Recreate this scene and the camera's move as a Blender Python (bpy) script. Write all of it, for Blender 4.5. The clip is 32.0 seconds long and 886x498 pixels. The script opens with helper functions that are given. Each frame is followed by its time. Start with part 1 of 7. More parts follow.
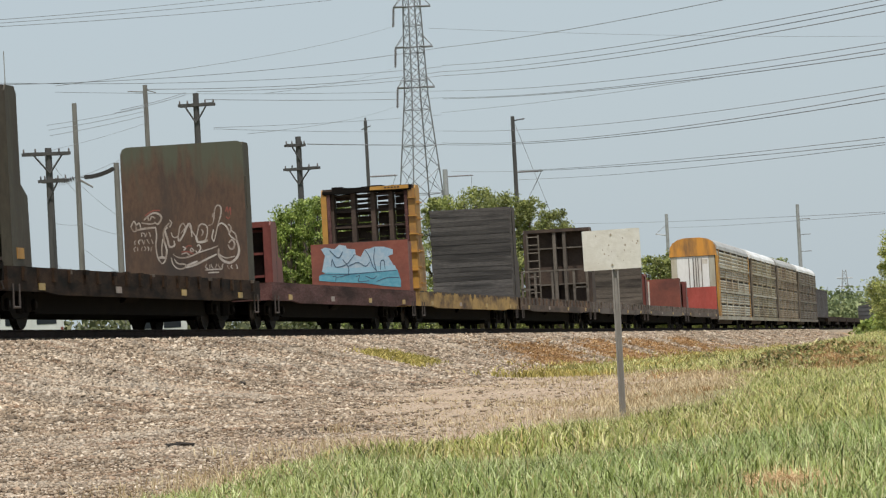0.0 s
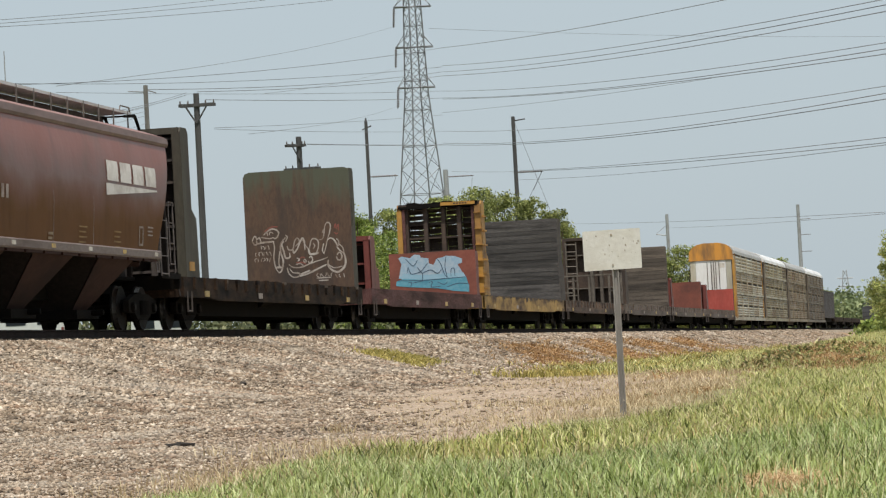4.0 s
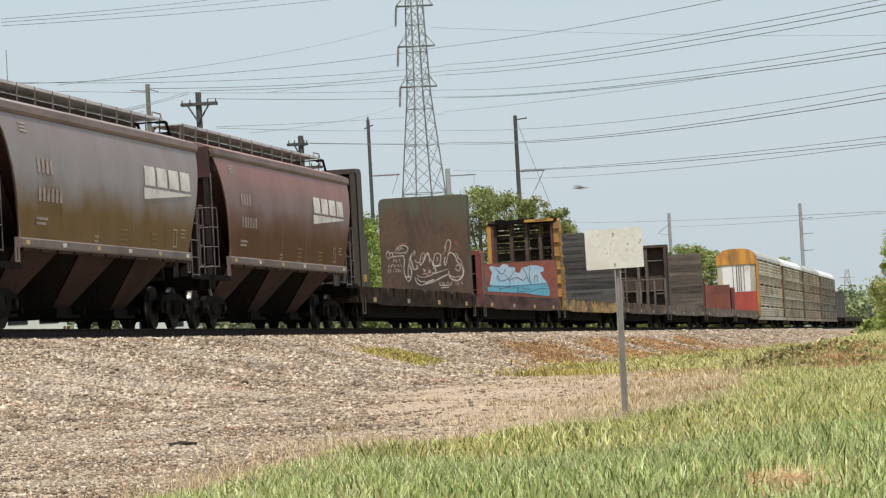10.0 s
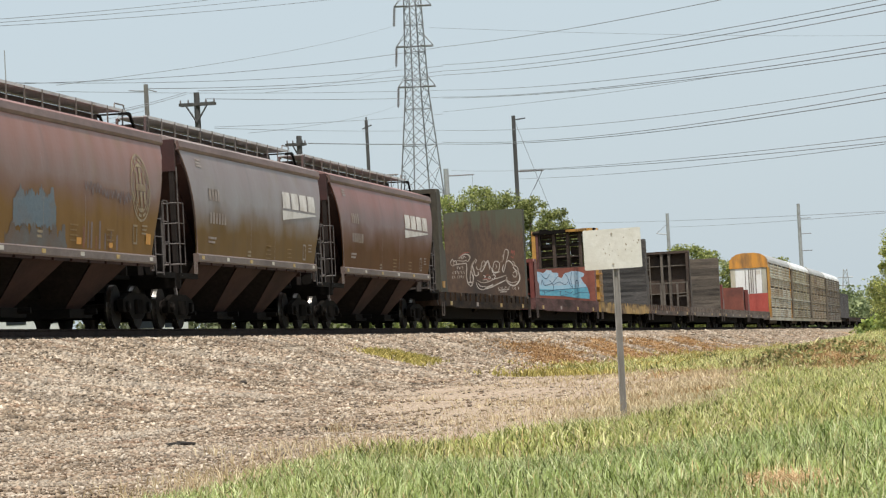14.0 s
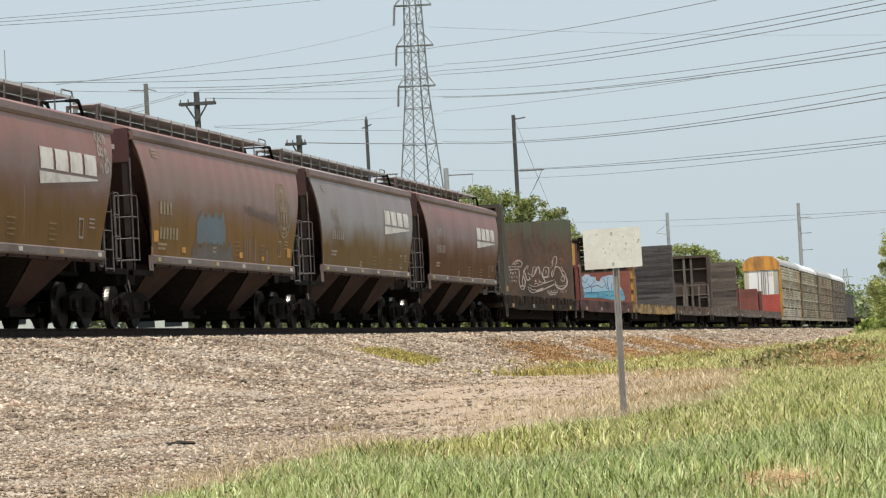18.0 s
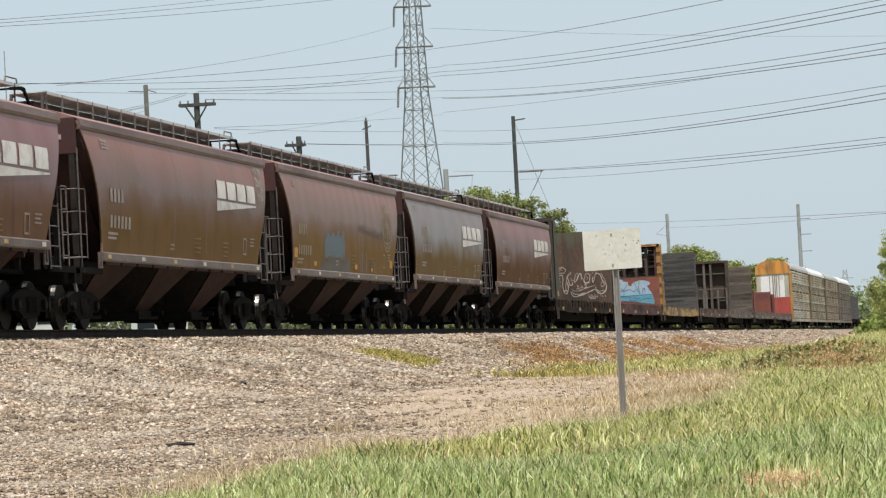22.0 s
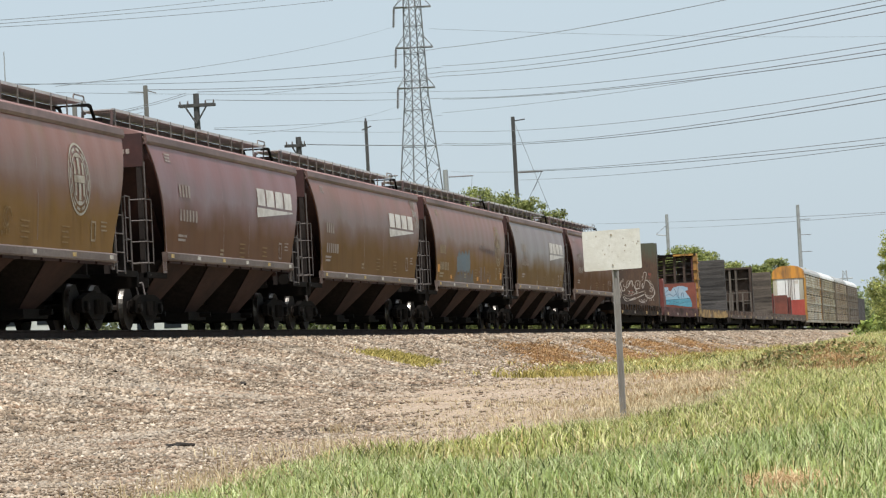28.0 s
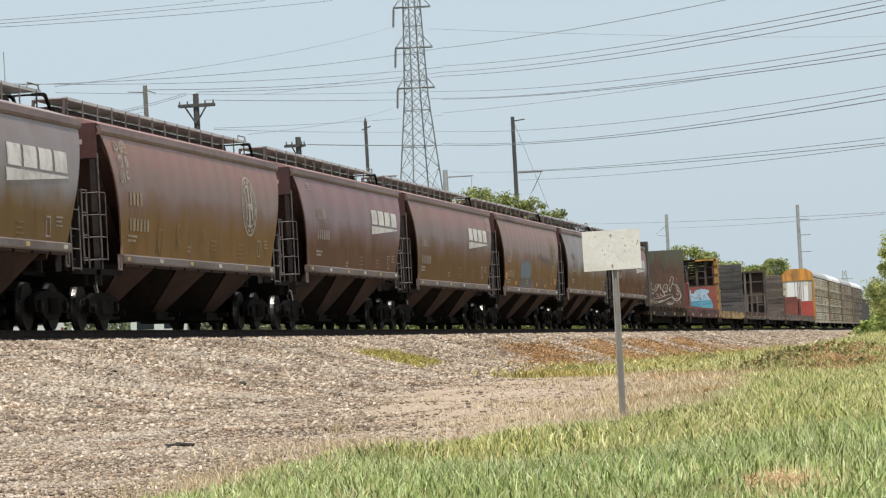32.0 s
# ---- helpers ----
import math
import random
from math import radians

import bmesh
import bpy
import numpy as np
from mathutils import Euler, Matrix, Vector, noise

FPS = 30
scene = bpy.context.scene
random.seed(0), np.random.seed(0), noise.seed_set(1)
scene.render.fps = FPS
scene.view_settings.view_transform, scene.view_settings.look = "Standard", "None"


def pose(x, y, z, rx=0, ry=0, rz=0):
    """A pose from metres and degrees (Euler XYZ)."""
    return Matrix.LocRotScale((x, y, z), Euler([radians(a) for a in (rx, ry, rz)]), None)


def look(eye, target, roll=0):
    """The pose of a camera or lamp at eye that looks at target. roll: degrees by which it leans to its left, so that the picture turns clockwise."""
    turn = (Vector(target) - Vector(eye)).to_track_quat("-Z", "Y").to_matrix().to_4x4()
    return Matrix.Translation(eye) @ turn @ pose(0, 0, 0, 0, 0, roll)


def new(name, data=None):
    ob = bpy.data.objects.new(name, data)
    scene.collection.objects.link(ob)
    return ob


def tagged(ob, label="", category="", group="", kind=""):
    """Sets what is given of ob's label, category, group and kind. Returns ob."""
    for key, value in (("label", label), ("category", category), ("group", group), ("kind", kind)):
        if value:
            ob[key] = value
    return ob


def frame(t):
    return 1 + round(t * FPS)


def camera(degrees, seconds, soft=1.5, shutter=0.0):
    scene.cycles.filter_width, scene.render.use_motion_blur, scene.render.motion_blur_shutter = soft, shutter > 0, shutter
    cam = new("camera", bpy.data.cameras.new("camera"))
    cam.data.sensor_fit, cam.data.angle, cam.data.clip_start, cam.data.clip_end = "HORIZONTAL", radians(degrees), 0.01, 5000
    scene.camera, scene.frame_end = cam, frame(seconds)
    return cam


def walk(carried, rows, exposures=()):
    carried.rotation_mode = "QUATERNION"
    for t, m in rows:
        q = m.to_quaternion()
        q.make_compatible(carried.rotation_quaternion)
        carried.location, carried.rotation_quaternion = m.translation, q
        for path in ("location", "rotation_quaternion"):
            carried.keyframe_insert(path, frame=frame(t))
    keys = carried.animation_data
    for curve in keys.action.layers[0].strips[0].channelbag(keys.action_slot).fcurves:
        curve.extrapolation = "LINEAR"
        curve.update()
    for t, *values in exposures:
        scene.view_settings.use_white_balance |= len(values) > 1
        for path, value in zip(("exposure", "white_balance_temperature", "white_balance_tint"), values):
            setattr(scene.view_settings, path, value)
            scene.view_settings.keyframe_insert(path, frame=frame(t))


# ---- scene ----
# Plan: the track runs along +y with its centre line on x = 0 and the rail heads on z = 0.
# The camera stands 19 m beside it, a little below the rails, and looks up the line with a long lens.
EYE = Vector((18.986, 0.0, -0.935))
YAW, PITCH, ROLL = 9.0825, 1.785, 3.0646
cam = camera(14.628, 32.0, soft=1.25, shutter=0.3)


def aim(pan, tilt):
    """The camera's pose, pan and tilt in hundredths of a degree away from its rest."""
    a, p = radians(YAW + pan * 0.01), radians(PITCH + tilt * 0.01)
    ahead = Vector((-math.sin(a) * math.cos(p), math.cos(a) * math.cos(p), math.sin(p)))
    return look(EYE, EYE + ahead * 100, -ROLL)


# The hand-held sway: seconds, pan, tilt.
SWAY = [(0, -1.4, 0.2), (1, -1.4, 0.8), (2, -1.4, 0.1), (3, -1.4, 0.5), (6, 1.5, 0.5), (7, 1.5, 0.8), (8, 1.5, 0.3), (9, 2, 0), (10, 2.9, -1), (11, 2, -1), (12, 1.5, -0.5), (13, 0.6, -0.9), (14, 0.1, -0.9), (17, 0.1, -0.9), (18, 0.1, -1.9), (19, 0.1, -1.9), (20, 0.1, -1.4), (21, -0.4, -0.5), (22, -0.4, -0), (23, -0.4, 0.9), (24, -1.4, 1.3), (25, -1.4, 1.3), (28, -0.9, 0.9), (29, 0.1, 1), (30, -0.8, 0.9), (31, -1.4, 0.9), (32, -1.4, 1)]
LIGHTENING = [(0, -0.03, 6500, 10), (5, -0.03, 6500, 10), (6, 0.02, 6500, 10), (7, 0.12, 6500, 10), (8, 0.16, 6500, 10), (9, 0.18, 6500, 10), (13, 0.19, 6480, 10), (20, 0.19, 6450, 10), (25, 0.19, 6330, 10), (32, 0.2, 6330, 10)]   # seconds, stops, kelvin, tint
walk(cam, [(t, aim(a, b)) for t, a, b in SWAY], LIGHTENING)


def gone(t):
    """How far the train has rolled after t seconds."""
    return 3.343 * t + 0.00819 * t * t


# ---- light ----
SUN_ELEVATION, SUN_AZIMUTH = 68.0, 163.0   # azimuth clockwise from +y
world = bpy.data.worlds.new("sky")
scene.world = world
world.use_nodes = True
wn, wl = world.node_tree.nodes, world.node_tree.links
sky = wn.new("ShaderNodeTexSky")
sky.sky_type, sky.sun_disc = "NISHITA", False
sky.sun_elevation, sky.sun_rotation = radians(SUN_ELEVATION), radians(SUN_AZIMUTH)
sky.air_density, sky.dust_density, sky.ozone_density = 1.0, 3.0, 2.0
haze = wn.new("ShaderNodeMix")
haze.data_type = "RGBA"
haze.inputs[0].default_value = 0.8
haze.inputs[7].default_value = (5.7, 6.6, 7.1, 1)
wl.new(sky.outputs[0], haze.inputs[6])
wl.new(haze.outputs[2], wn["Background"].inputs[0])
wn["Background"].inputs[1].default_value = 0.1
sun = new("sun", bpy.data.lights.new("sun", "SUN"))
sun.data.energy, sun.data.angle, sun.data.color = 4.8, radians(0.6), (1.0, 0.94, 0.855)
az, el = radians(SUN_AZIMUTH), radians(SUN_ELEVATION)
sun.matrix_world = look((0, 0, 60), Vector((0, 0, 60)) - Vector((math.sin(az) * math.cos(el), math.cos(az) * math.cos(el), math.sin(el))))


# ---- materials ----
def ramp(nodes, links, fac, stops):
    r = nodes.new("ShaderNodeValToRGB")
    while len(r.color_ramp.elements) < len(stops):
        r.color_ramp.elements.new(0.5)
    for e, (pos, col) in zip(r.color_ramp.elements, stops):
        e.position, e.color = pos, (*col, 1)
    links.new(fac, r.inputs[0])
    return r.outputs[0]


def blend(nodes, links, fac, a, b):
    m = nodes.new("ShaderNodeMix")
    m.data_type = "RGBA"
    for sock, val in ((m.inputs[0], fac), (m.inputs[6], a), (m.inputs[7], b)):
        if isinstance(val, (int, float)):
            sock.default_value = val
        elif isinstance(val, tuple):
            sock.default_value = (*val, 1)
        else:
            links.new(val, sock)
    return m.outputs[2]


def surf(name, base, worn, stain, scale=6.0, rough=0.7, metal=0.0, bump=0.2, stretch=(1, 1, 1), amount=0.5, island=0.0, spread=0.0, spec=0.5):
    """A worn surface: a base colour broken by fine grain and large stains, with relief; stretch draws the stains out."""
    m = bpy.data.materials.new(name)
    m.use_nodes = True
    n, l = m.node_tree.nodes, m.node_tree.links
    b = n["Principled BSDF"]
    tc = n.new("ShaderNodeTexCoord")
    mp = n.new("ShaderNodeMapping")
    mp.inputs[3].default_value = stretch
    l.new(tc.outputs["Object"], mp.inputs[0])
    info = n.new("ShaderNodeObjectInfo")
    shift = n.new("ShaderNodeVectorMath")
    shift.operation = "MULTIPLY_ADD"
    l.new(info.outputs["Random"], shift.inputs[0])
    shift.inputs[1].default_value = (37, 53, 71)
    l.new(mp.outputs[0], shift.inputs[2])
    fine, large = n.new("ShaderNodeTexNoise"), n.new("ShaderNodeTexNoise")
    for tex, s, d in ((fine, scale * 6, 4), (large, scale * 0.35, 5)):
        tex.inputs["Scale"].default_value, tex.inputs["Detail"].default_value, tex.inputs["Roughness"].default_value = s, d, 0.65
        l.new(shift.outputs[0], tex.inputs["Vector"])
    c = blend(n, l, ramp(n, l, fine.outputs[0], [(0.35, (0, 0, 0)), (0.7, (1, 1, 1))]), base, worn)
    c = blend(n, l, ramp(n, l, large.outputs[0], [(0.62 - 0.3 * amount, (0, 0, 0)), (0.78 - 0.2 * amount, (1, 1, 1))]), c, stain)
    if island or spread:
        r = n.new("ShaderNodeHueSaturation")
        src = n.new("ShaderNodeNewGeometry").outputs["Random Per Island"] if island else info.outputs["Random"]
        v = n.new("ShaderNodeMapRange")
        k = island or spread
        v.inputs[3].default_value, v.inputs[4].default_value = 1 - k, 1 + k
        l.new(src, v.inputs[0])
        l.new(v.outputs[0], r.inputs["Value"])
        l.new(c, r.inputs["Color"])
        c = r.outputs[0]
    l.new(c, b.inputs["Base Color"])
    b.inputs["Metallic"].default_value, b.inputs["Specular IOR Level"].default_value = metal, spec
    rr = n.new("ShaderNodeMapRange")
    rr.inputs[3].default_value, rr.inputs[4].default_value = max(0.05, rough - 0.12), min(1, rough + 0.12)
    l.new(large.outputs[0], rr.inputs[0])
    l.new(rr.outputs[0], b.inputs["Roughness"])
    if bump:
        bp = n.new("ShaderNodeBump")
        bp.inputs["Strength"].default_value, bp.inputs["Distance"].default_value = bump, 0.02
        l.new(fine.outputs[0], bp.inputs["Height"])
        l.new(bp.outputs[0], b.inputs["Normal"])
    return m


def plain(name, col, rough=0.6, metal=0.0):
    m = bpy.data.materials.new(name)
    m.use_nodes = True
    b = m.node_tree.nodes["Principled BSDF"]
    b.inputs["Base Color"].default_value, b.inputs["Roughness"].default_value, b.inputs["Metallic"].default_value = (*col, 1), rough, metal
    return m


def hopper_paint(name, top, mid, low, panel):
    """Weathered hopper paint: a colour per height band, which holds dust and the ground's reflected light low down,
    rain streaks and shallow buckles between the welded ribs, panel metres apart.
    """
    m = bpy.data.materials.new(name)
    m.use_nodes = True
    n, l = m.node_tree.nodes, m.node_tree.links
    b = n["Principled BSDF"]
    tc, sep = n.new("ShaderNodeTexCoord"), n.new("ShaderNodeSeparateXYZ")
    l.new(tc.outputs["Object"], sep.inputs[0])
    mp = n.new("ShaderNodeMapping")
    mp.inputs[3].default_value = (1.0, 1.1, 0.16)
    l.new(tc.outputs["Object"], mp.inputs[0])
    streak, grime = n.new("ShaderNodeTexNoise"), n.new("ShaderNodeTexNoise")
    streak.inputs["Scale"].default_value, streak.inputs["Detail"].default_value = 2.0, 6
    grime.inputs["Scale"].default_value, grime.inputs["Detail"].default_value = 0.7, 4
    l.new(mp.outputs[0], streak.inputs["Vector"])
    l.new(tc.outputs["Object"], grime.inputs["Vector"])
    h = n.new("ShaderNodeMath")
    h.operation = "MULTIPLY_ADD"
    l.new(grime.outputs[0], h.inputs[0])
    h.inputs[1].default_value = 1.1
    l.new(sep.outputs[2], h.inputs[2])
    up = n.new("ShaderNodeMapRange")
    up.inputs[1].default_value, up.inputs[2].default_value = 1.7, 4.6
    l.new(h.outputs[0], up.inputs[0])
    # low holds dust plus tan ground reflection, top the brighter sky-facing side
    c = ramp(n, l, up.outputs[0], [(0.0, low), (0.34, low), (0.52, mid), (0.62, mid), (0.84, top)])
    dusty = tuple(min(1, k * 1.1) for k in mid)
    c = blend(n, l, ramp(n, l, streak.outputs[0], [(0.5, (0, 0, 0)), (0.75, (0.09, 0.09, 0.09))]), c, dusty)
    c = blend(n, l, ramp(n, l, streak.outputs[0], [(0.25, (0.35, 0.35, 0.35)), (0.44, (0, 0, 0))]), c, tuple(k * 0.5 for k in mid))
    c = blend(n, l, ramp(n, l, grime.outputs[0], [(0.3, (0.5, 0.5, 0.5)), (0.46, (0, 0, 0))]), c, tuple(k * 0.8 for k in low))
    l.new(c, b.inputs["Base Color"])
    for sock, dusty, clean in (("Roughness", 0.75, 0.37), ("Specular IOR Level", 0.11, 0.29)):
        gloss = n.new("ShaderNodeMapRange")
        gloss.inputs[1].default_value, gloss.inputs[2].default_value = 0.32, 0.6
        gloss.inputs[3].default_value, gloss.inputs[4].default_value = dusty, clean
        l.new(up.outputs[0], gloss.inputs[0])
        l.new(gloss.outputs[0], b.inputs[sock])
    wave = n.new("ShaderNodeTexWave")
    wave.bands_direction = "Y"
    wave.inputs["Scale"].default_value = 0.314 / panel
    wave.inputs["Distortion"].default_value, wave.inputs["Detail"].default_value, wave.inputs["Detail Scale"].default_value = 4.5, 1.5, 0.35
    l.new(tc.outputs["Object"], wave.inputs["Vector"])
    add = n.new("ShaderNodeMath")
    add.operation = "MULTIPLY_ADD"
    l.new(wave.outputs["Fac"], add.inputs[0])
    add.inputs[1].default_value = 0.8 if panel > 1.5 else 0.3
    l.new(grime.outputs[0], add.inputs[2])
    bp = n.new("ShaderNodeBump")
    bp.inputs["Strength"].default_value, bp.inputs["Distance"].default_value = 0.5, 0.05
    l.new(add.outputs[0], bp.inputs["Height"])
    l.new(bp.outputs[0], b.inputs["Normal"])
    return m


def drip_plate():
    """A rusted plate whose olive paint survives as a ragged band along the top and runs down in drips."""
    m = surf("rusted_olive_steel", (0.062, 0.034, 0.021), (0.095, 0.054, 0.032), (0.036, 0.026, 0.021), 2.2, 0.75, stretch=(1.4, 1, 0.5), amount=0.45)
    n, l = m.node_tree.nodes, m.node_tree.links
    b = n["Principled BSDF"]
    base = b.inputs["Base Color"].links[0].from_socket
    tc, sep, mp, t = n.new("ShaderNodeTexCoord"), n.new("ShaderNodeSeparateXYZ"), n.new("ShaderNodeMapping"), n.new("ShaderNodeTexNoise")
    l.new(tc.outputs["Object"], sep.inputs[0])
    mp.inputs[3].default_value = (5.0, 1, 0.7)
    l.new(tc.outputs["Object"], mp.inputs[0])
    l.new(mp.outputs[0], t.inputs["Vector"])
    t.inputs["Scale"].default_value, t.inputs["Detail"].default_value = 1.0, 6
    h = n.new("ShaderNodeMath")
    h.operation = "MULTIPLY_ADD"
    l.new(t.outputs[0], h.inputs[0])
    h.inputs[1].default_value = 2.6
    l.new(sep.outputs[2], h.inputs[2])
    fac = n.new("ShaderNodeMapRange")
    fac.inputs[1].default_value, fac.inputs[2].default_value = 4.85, 5.7
    l.new(h.outputs[0], fac.inputs[0])
    l.new(blend(n, l, fac.outputs[0], base, (0.066, 0.07, 0.046)), b.inputs["Base Color"])
    return m


def ground_material():
    """Crushed stone on the bank, dusty fines below it, straw where grass dies off and green turf beyond, mixed by place."""
    m = bpy.data.materials.new("ground")
    m.use_nodes = True
    n, l = m.node_tree.nodes, m.node_tree.links
    b = n["Principled BSDF"]
    pos = n.new("ShaderNodeNewGeometry").outputs["Position"]
    sep = n.new("ShaderNodeSeparateXYZ")
    l.new(pos, sep.inputs[0])

    def tex(scale, detail=4):
        t = n.new("ShaderNodeTexNoise")
        t.inputs["Scale"].default_value, t.inputs["Detail"].default_value, t.inputs["Roughness"].default_value = scale, detail, 0.65
        l.new(pos, t.inputs["Vector"])
        return t.outputs[0]

    def band(a, z, wobble, k):
        """0 to 1 as x, shaken by noise, goes from a to z."""
        add = n.new("ShaderNodeMath")
        add.operation = "MULTIPLY_ADD"
        l.new(wobble, add.inputs[0])
        add.inputs[1].default_value = k
        l.new(sep.outputs[0], add.inputs[2])
        r = n.new("ShaderNodeMapRange")
        r.inputs[1].default_value, r.inputs[2].default_value = a + k * 0.5, z + k * 0.5
        l.new(add.outputs[0], r.inputs[0])
        return r.outputs[0]

    vor = n.new("ShaderNodeTexVoronoi")
    vor.inputs["Scale"].default_value = 16
    l.new(pos, vor.inputs["Vector"])
    mid, fine = tex(1.3, 6), tex(22)
    sepc = n.new("ShaderNodeSeparateColor")
    l.new(vor.outputs["Color"], sepc.inputs[0])
    stone = ramp(n, l, sepc.outputs[0], [(0.0, (0.1, 0.08, 0.058)), (0.35, (0.2, 0.16, 0.115)), (0.7, (0.28, 0.225, 0.165)), (1.0, (0.4, 0.335, 0.265))])
    fines = ramp(n, l, mid, [(0.3, (0.29, 0.22, 0.162)), (0.55, (0.4, 0.312, 0.236)), (0.75, (0.48, 0.395, 0.315))])
    patch = tex(0.8, 5)
    fines = blend(n, l, ramp(n, l, patch, [(0.48, (0, 0, 0)), (0.62, (0.7, 0.7, 0.7))]), fines, (0.36, 0.225, 0.135))
    fines = blend(n, l, ramp(n, l, tex(9, 6), [(0.5, (0, 0, 0)), (0.68, (0.8, 0.8, 0.8))]), fines, (0.56, 0.49, 0.41))
    fines = blend(n, l, ramp(n, l, fine, [(0.4, (0, 0, 0)), (0.62, (0.75, 0.75, 0.75))]), fines, stone)
    earth = ramp(n, l, mid, [(0.3, (0.31, 0.225, 0.155)), (0.5, (0.43, 0.325, 0.24)), (0.72, (0.54, 0.43, 0.335))])
    earth = blend(n, l, ramp(n, l, tex(2.6, 6), [(0.46, (0, 0, 0)), (0.62, (0.75, 0.75, 0.75))]), earth, (0.27, 0.185, 0.115))
    earth = blend(n, l, ramp(n, l, fine, [(0.42, (0, 0, 0)), (0.6, (0.65, 0.65, 0.65))]), earth, stone)
    straw = ramp(n, l, mid, [(0.3, (0.24, 0.14, 0.065)), (0.55, (0.34, 0.21, 0.105)), (0.8, (0.42, 0.3, 0.18))])
    turf = ramp(n, l, mid, [(0.3, (0.11, 0.125, 0.04)), (0.6, (0.22, 0.22, 0.08)), (0.85, (0.34, 0.27, 0.13))])
    c = blend(n, l, band(6.0, 7.8, mid, 2.5), stone, fines)
    far = n.new("ShaderNodeMapRange")
    far.inputs[1].default_value, far.inputs[2].default_value = 114, 120
    dry = n.new("ShaderNodeMath")
    dry.operation = "MULTIPLY"
    l.new(far.outputs[0], dry.inputs[0])
    across = n.new("ShaderNodeMath")
    across.operation = "MULTIPLY_ADD"
    l.new(sep.outputs[0], across.inputs[0])
    across.inputs[1].default_value = 4.0
    l.new(sep.outputs[1], across.inputs[2])
    l.new(across.outputs[0], far.inputs[0])
    runs = n.new("ShaderNodeMath")
    runs.operation = "MULTIPLY_ADD"
    l.new(across.outputs[0], runs.inputs[0])
    runs.inputs[1].default_value, runs.inputs[2].default_value = 0.35, -44.45
    wave = n.new("ShaderNodeMath")
    wave.operation = "COSINE"
    l.new(runs.outputs[0], wave.inputs[0])
    rough = n.new("ShaderNodeMath")
    rough.operation = "MULTIPLY_ADD"
    l.new(wave.outputs[0], rough.inputs[0])
    rough.inputs[1].default_value = 0.22
    l.new(patch, rough.inputs[2])
    l.new(ramp(n, l, rough.outputs[0], [(0.36, (0, 0, 0)), (0.56, (1, 1, 1))]), dry.inputs[1])
    both = n.new("ShaderNodeMath")
    both.operation = "MULTIPLY"
    l.new(dry.outputs[0], both.inputs[0])
    l.new(band(2.8, 3.9, mid, 1.6), both.inputs[1])
    c = blend(n, l, both.outputs[0], c, straw)
    slant = n.new("ShaderNodeMath")
    slant.operation = "MULTIPLY_ADD"
    l.new(sep.outputs[1], slant.inputs[0])
    slant.inputs[1].default_value = 0.2
    l.new(sep.outputs[0], slant.inputs[2])
    shake = n.new("ShaderNodeMath")
    shake.operation = "MULTIPLY_ADD"
    l.new(mid, shake.inputs[0])
    shake.inputs[1].default_value = 2.2
    l.new(slant.outputs[0], shake.inputs[2])
    soft = n.new("ShaderNodeMapRange")
    soft.inputs[1].default_value, soft.inputs[2].default_value = 18.6, 22.4
    l.new(shake.outputs[0], soft.inputs[0])
    bare = n.new("ShaderNodeMath")
    bare.operation = "MULTIPLY"
    l.new(soft.outputs[0], bare.inputs[0])
    l.new(band(7.2, 8.2, mid, 1.0), bare.inputs[1])
    c = blend(n, l, bare.outputs[0], c, earth)
    c = blend(n, l, band(14.2, 15.8, mid, 2.0), c, turf)
    left = n.new("ShaderNodeMapRange")
    left.inputs[1].default_value, left.inputs[2].default_value = -5.0, -7.0
    l.new(sep.outputs[0], left.inputs[0])
    c = blend(n, l, left.outputs[0], c, turf)
    l.new(c, b.inputs["Base Color"])
    b.inputs["Roughness"].default_value = 0.95
    bp = n.new("ShaderNodeBump")
    bp.inputs["Strength"].default_value, bp.inputs["Distance"].default_value = 0.7, 0.05
    l.new(vor.outputs["Distance"], bp.inputs["Height"])
    l.new(bp.outputs[0], b.inputs["Normal"])
    return m


def scatter_material(name, stops, rough=0.9, through_light=0.0, patches=(0.72, 1.3)):
    """Colours dealt out piece by piece."""
    m = bpy.data.materials.new(name)
    m.use_nodes = True
    n, l = m.node_tree.nodes, m.node_tree.links
    b = n["Principled BSDF"]
    g = n.new("ShaderNodeNewGeometry")
    c = ramp(n, l, g.outputs["Random Per Island"], stops)
    t = n.new("ShaderNodeTexNoise")
    t.inputs["Scale"].default_value = 0.6
    l.new(g.outputs["Position"], t.inputs["Vector"])
    hsv = n.new("ShaderNodeHueSaturation")
    v = n.new("ShaderNodeMapRange")
    v.inputs[1].default_value, v.inputs[2].default_value, v.inputs[3].default_value, v.inputs[4].default_value = 0.3, 0.7, *patches
    l.new(t.outputs[0], v.inputs[0])
    l.new(v.outputs[0], hsv.inputs["Value"])
    l.new(c, hsv.inputs["Color"])
    l.new(hsv.outputs[0], b.inputs["Base Color"])
    b.inputs["Roughness"].default_value = rough
    if through_light:
        tr, mix = n.new("ShaderNodeBsdfTranslucent"), n.new("ShaderNodeMixShader")
        mix.inputs[0].default_value = through_light
        l.new(hsv.outputs[0], tr.inputs[0])
        l.new(b.outputs[0], mix.inputs[1])
        l.new(tr.outputs[0], mix.inputs[2])
        l.new(mix.outputs[0], n["Material Output"].inputs[0])
    return m


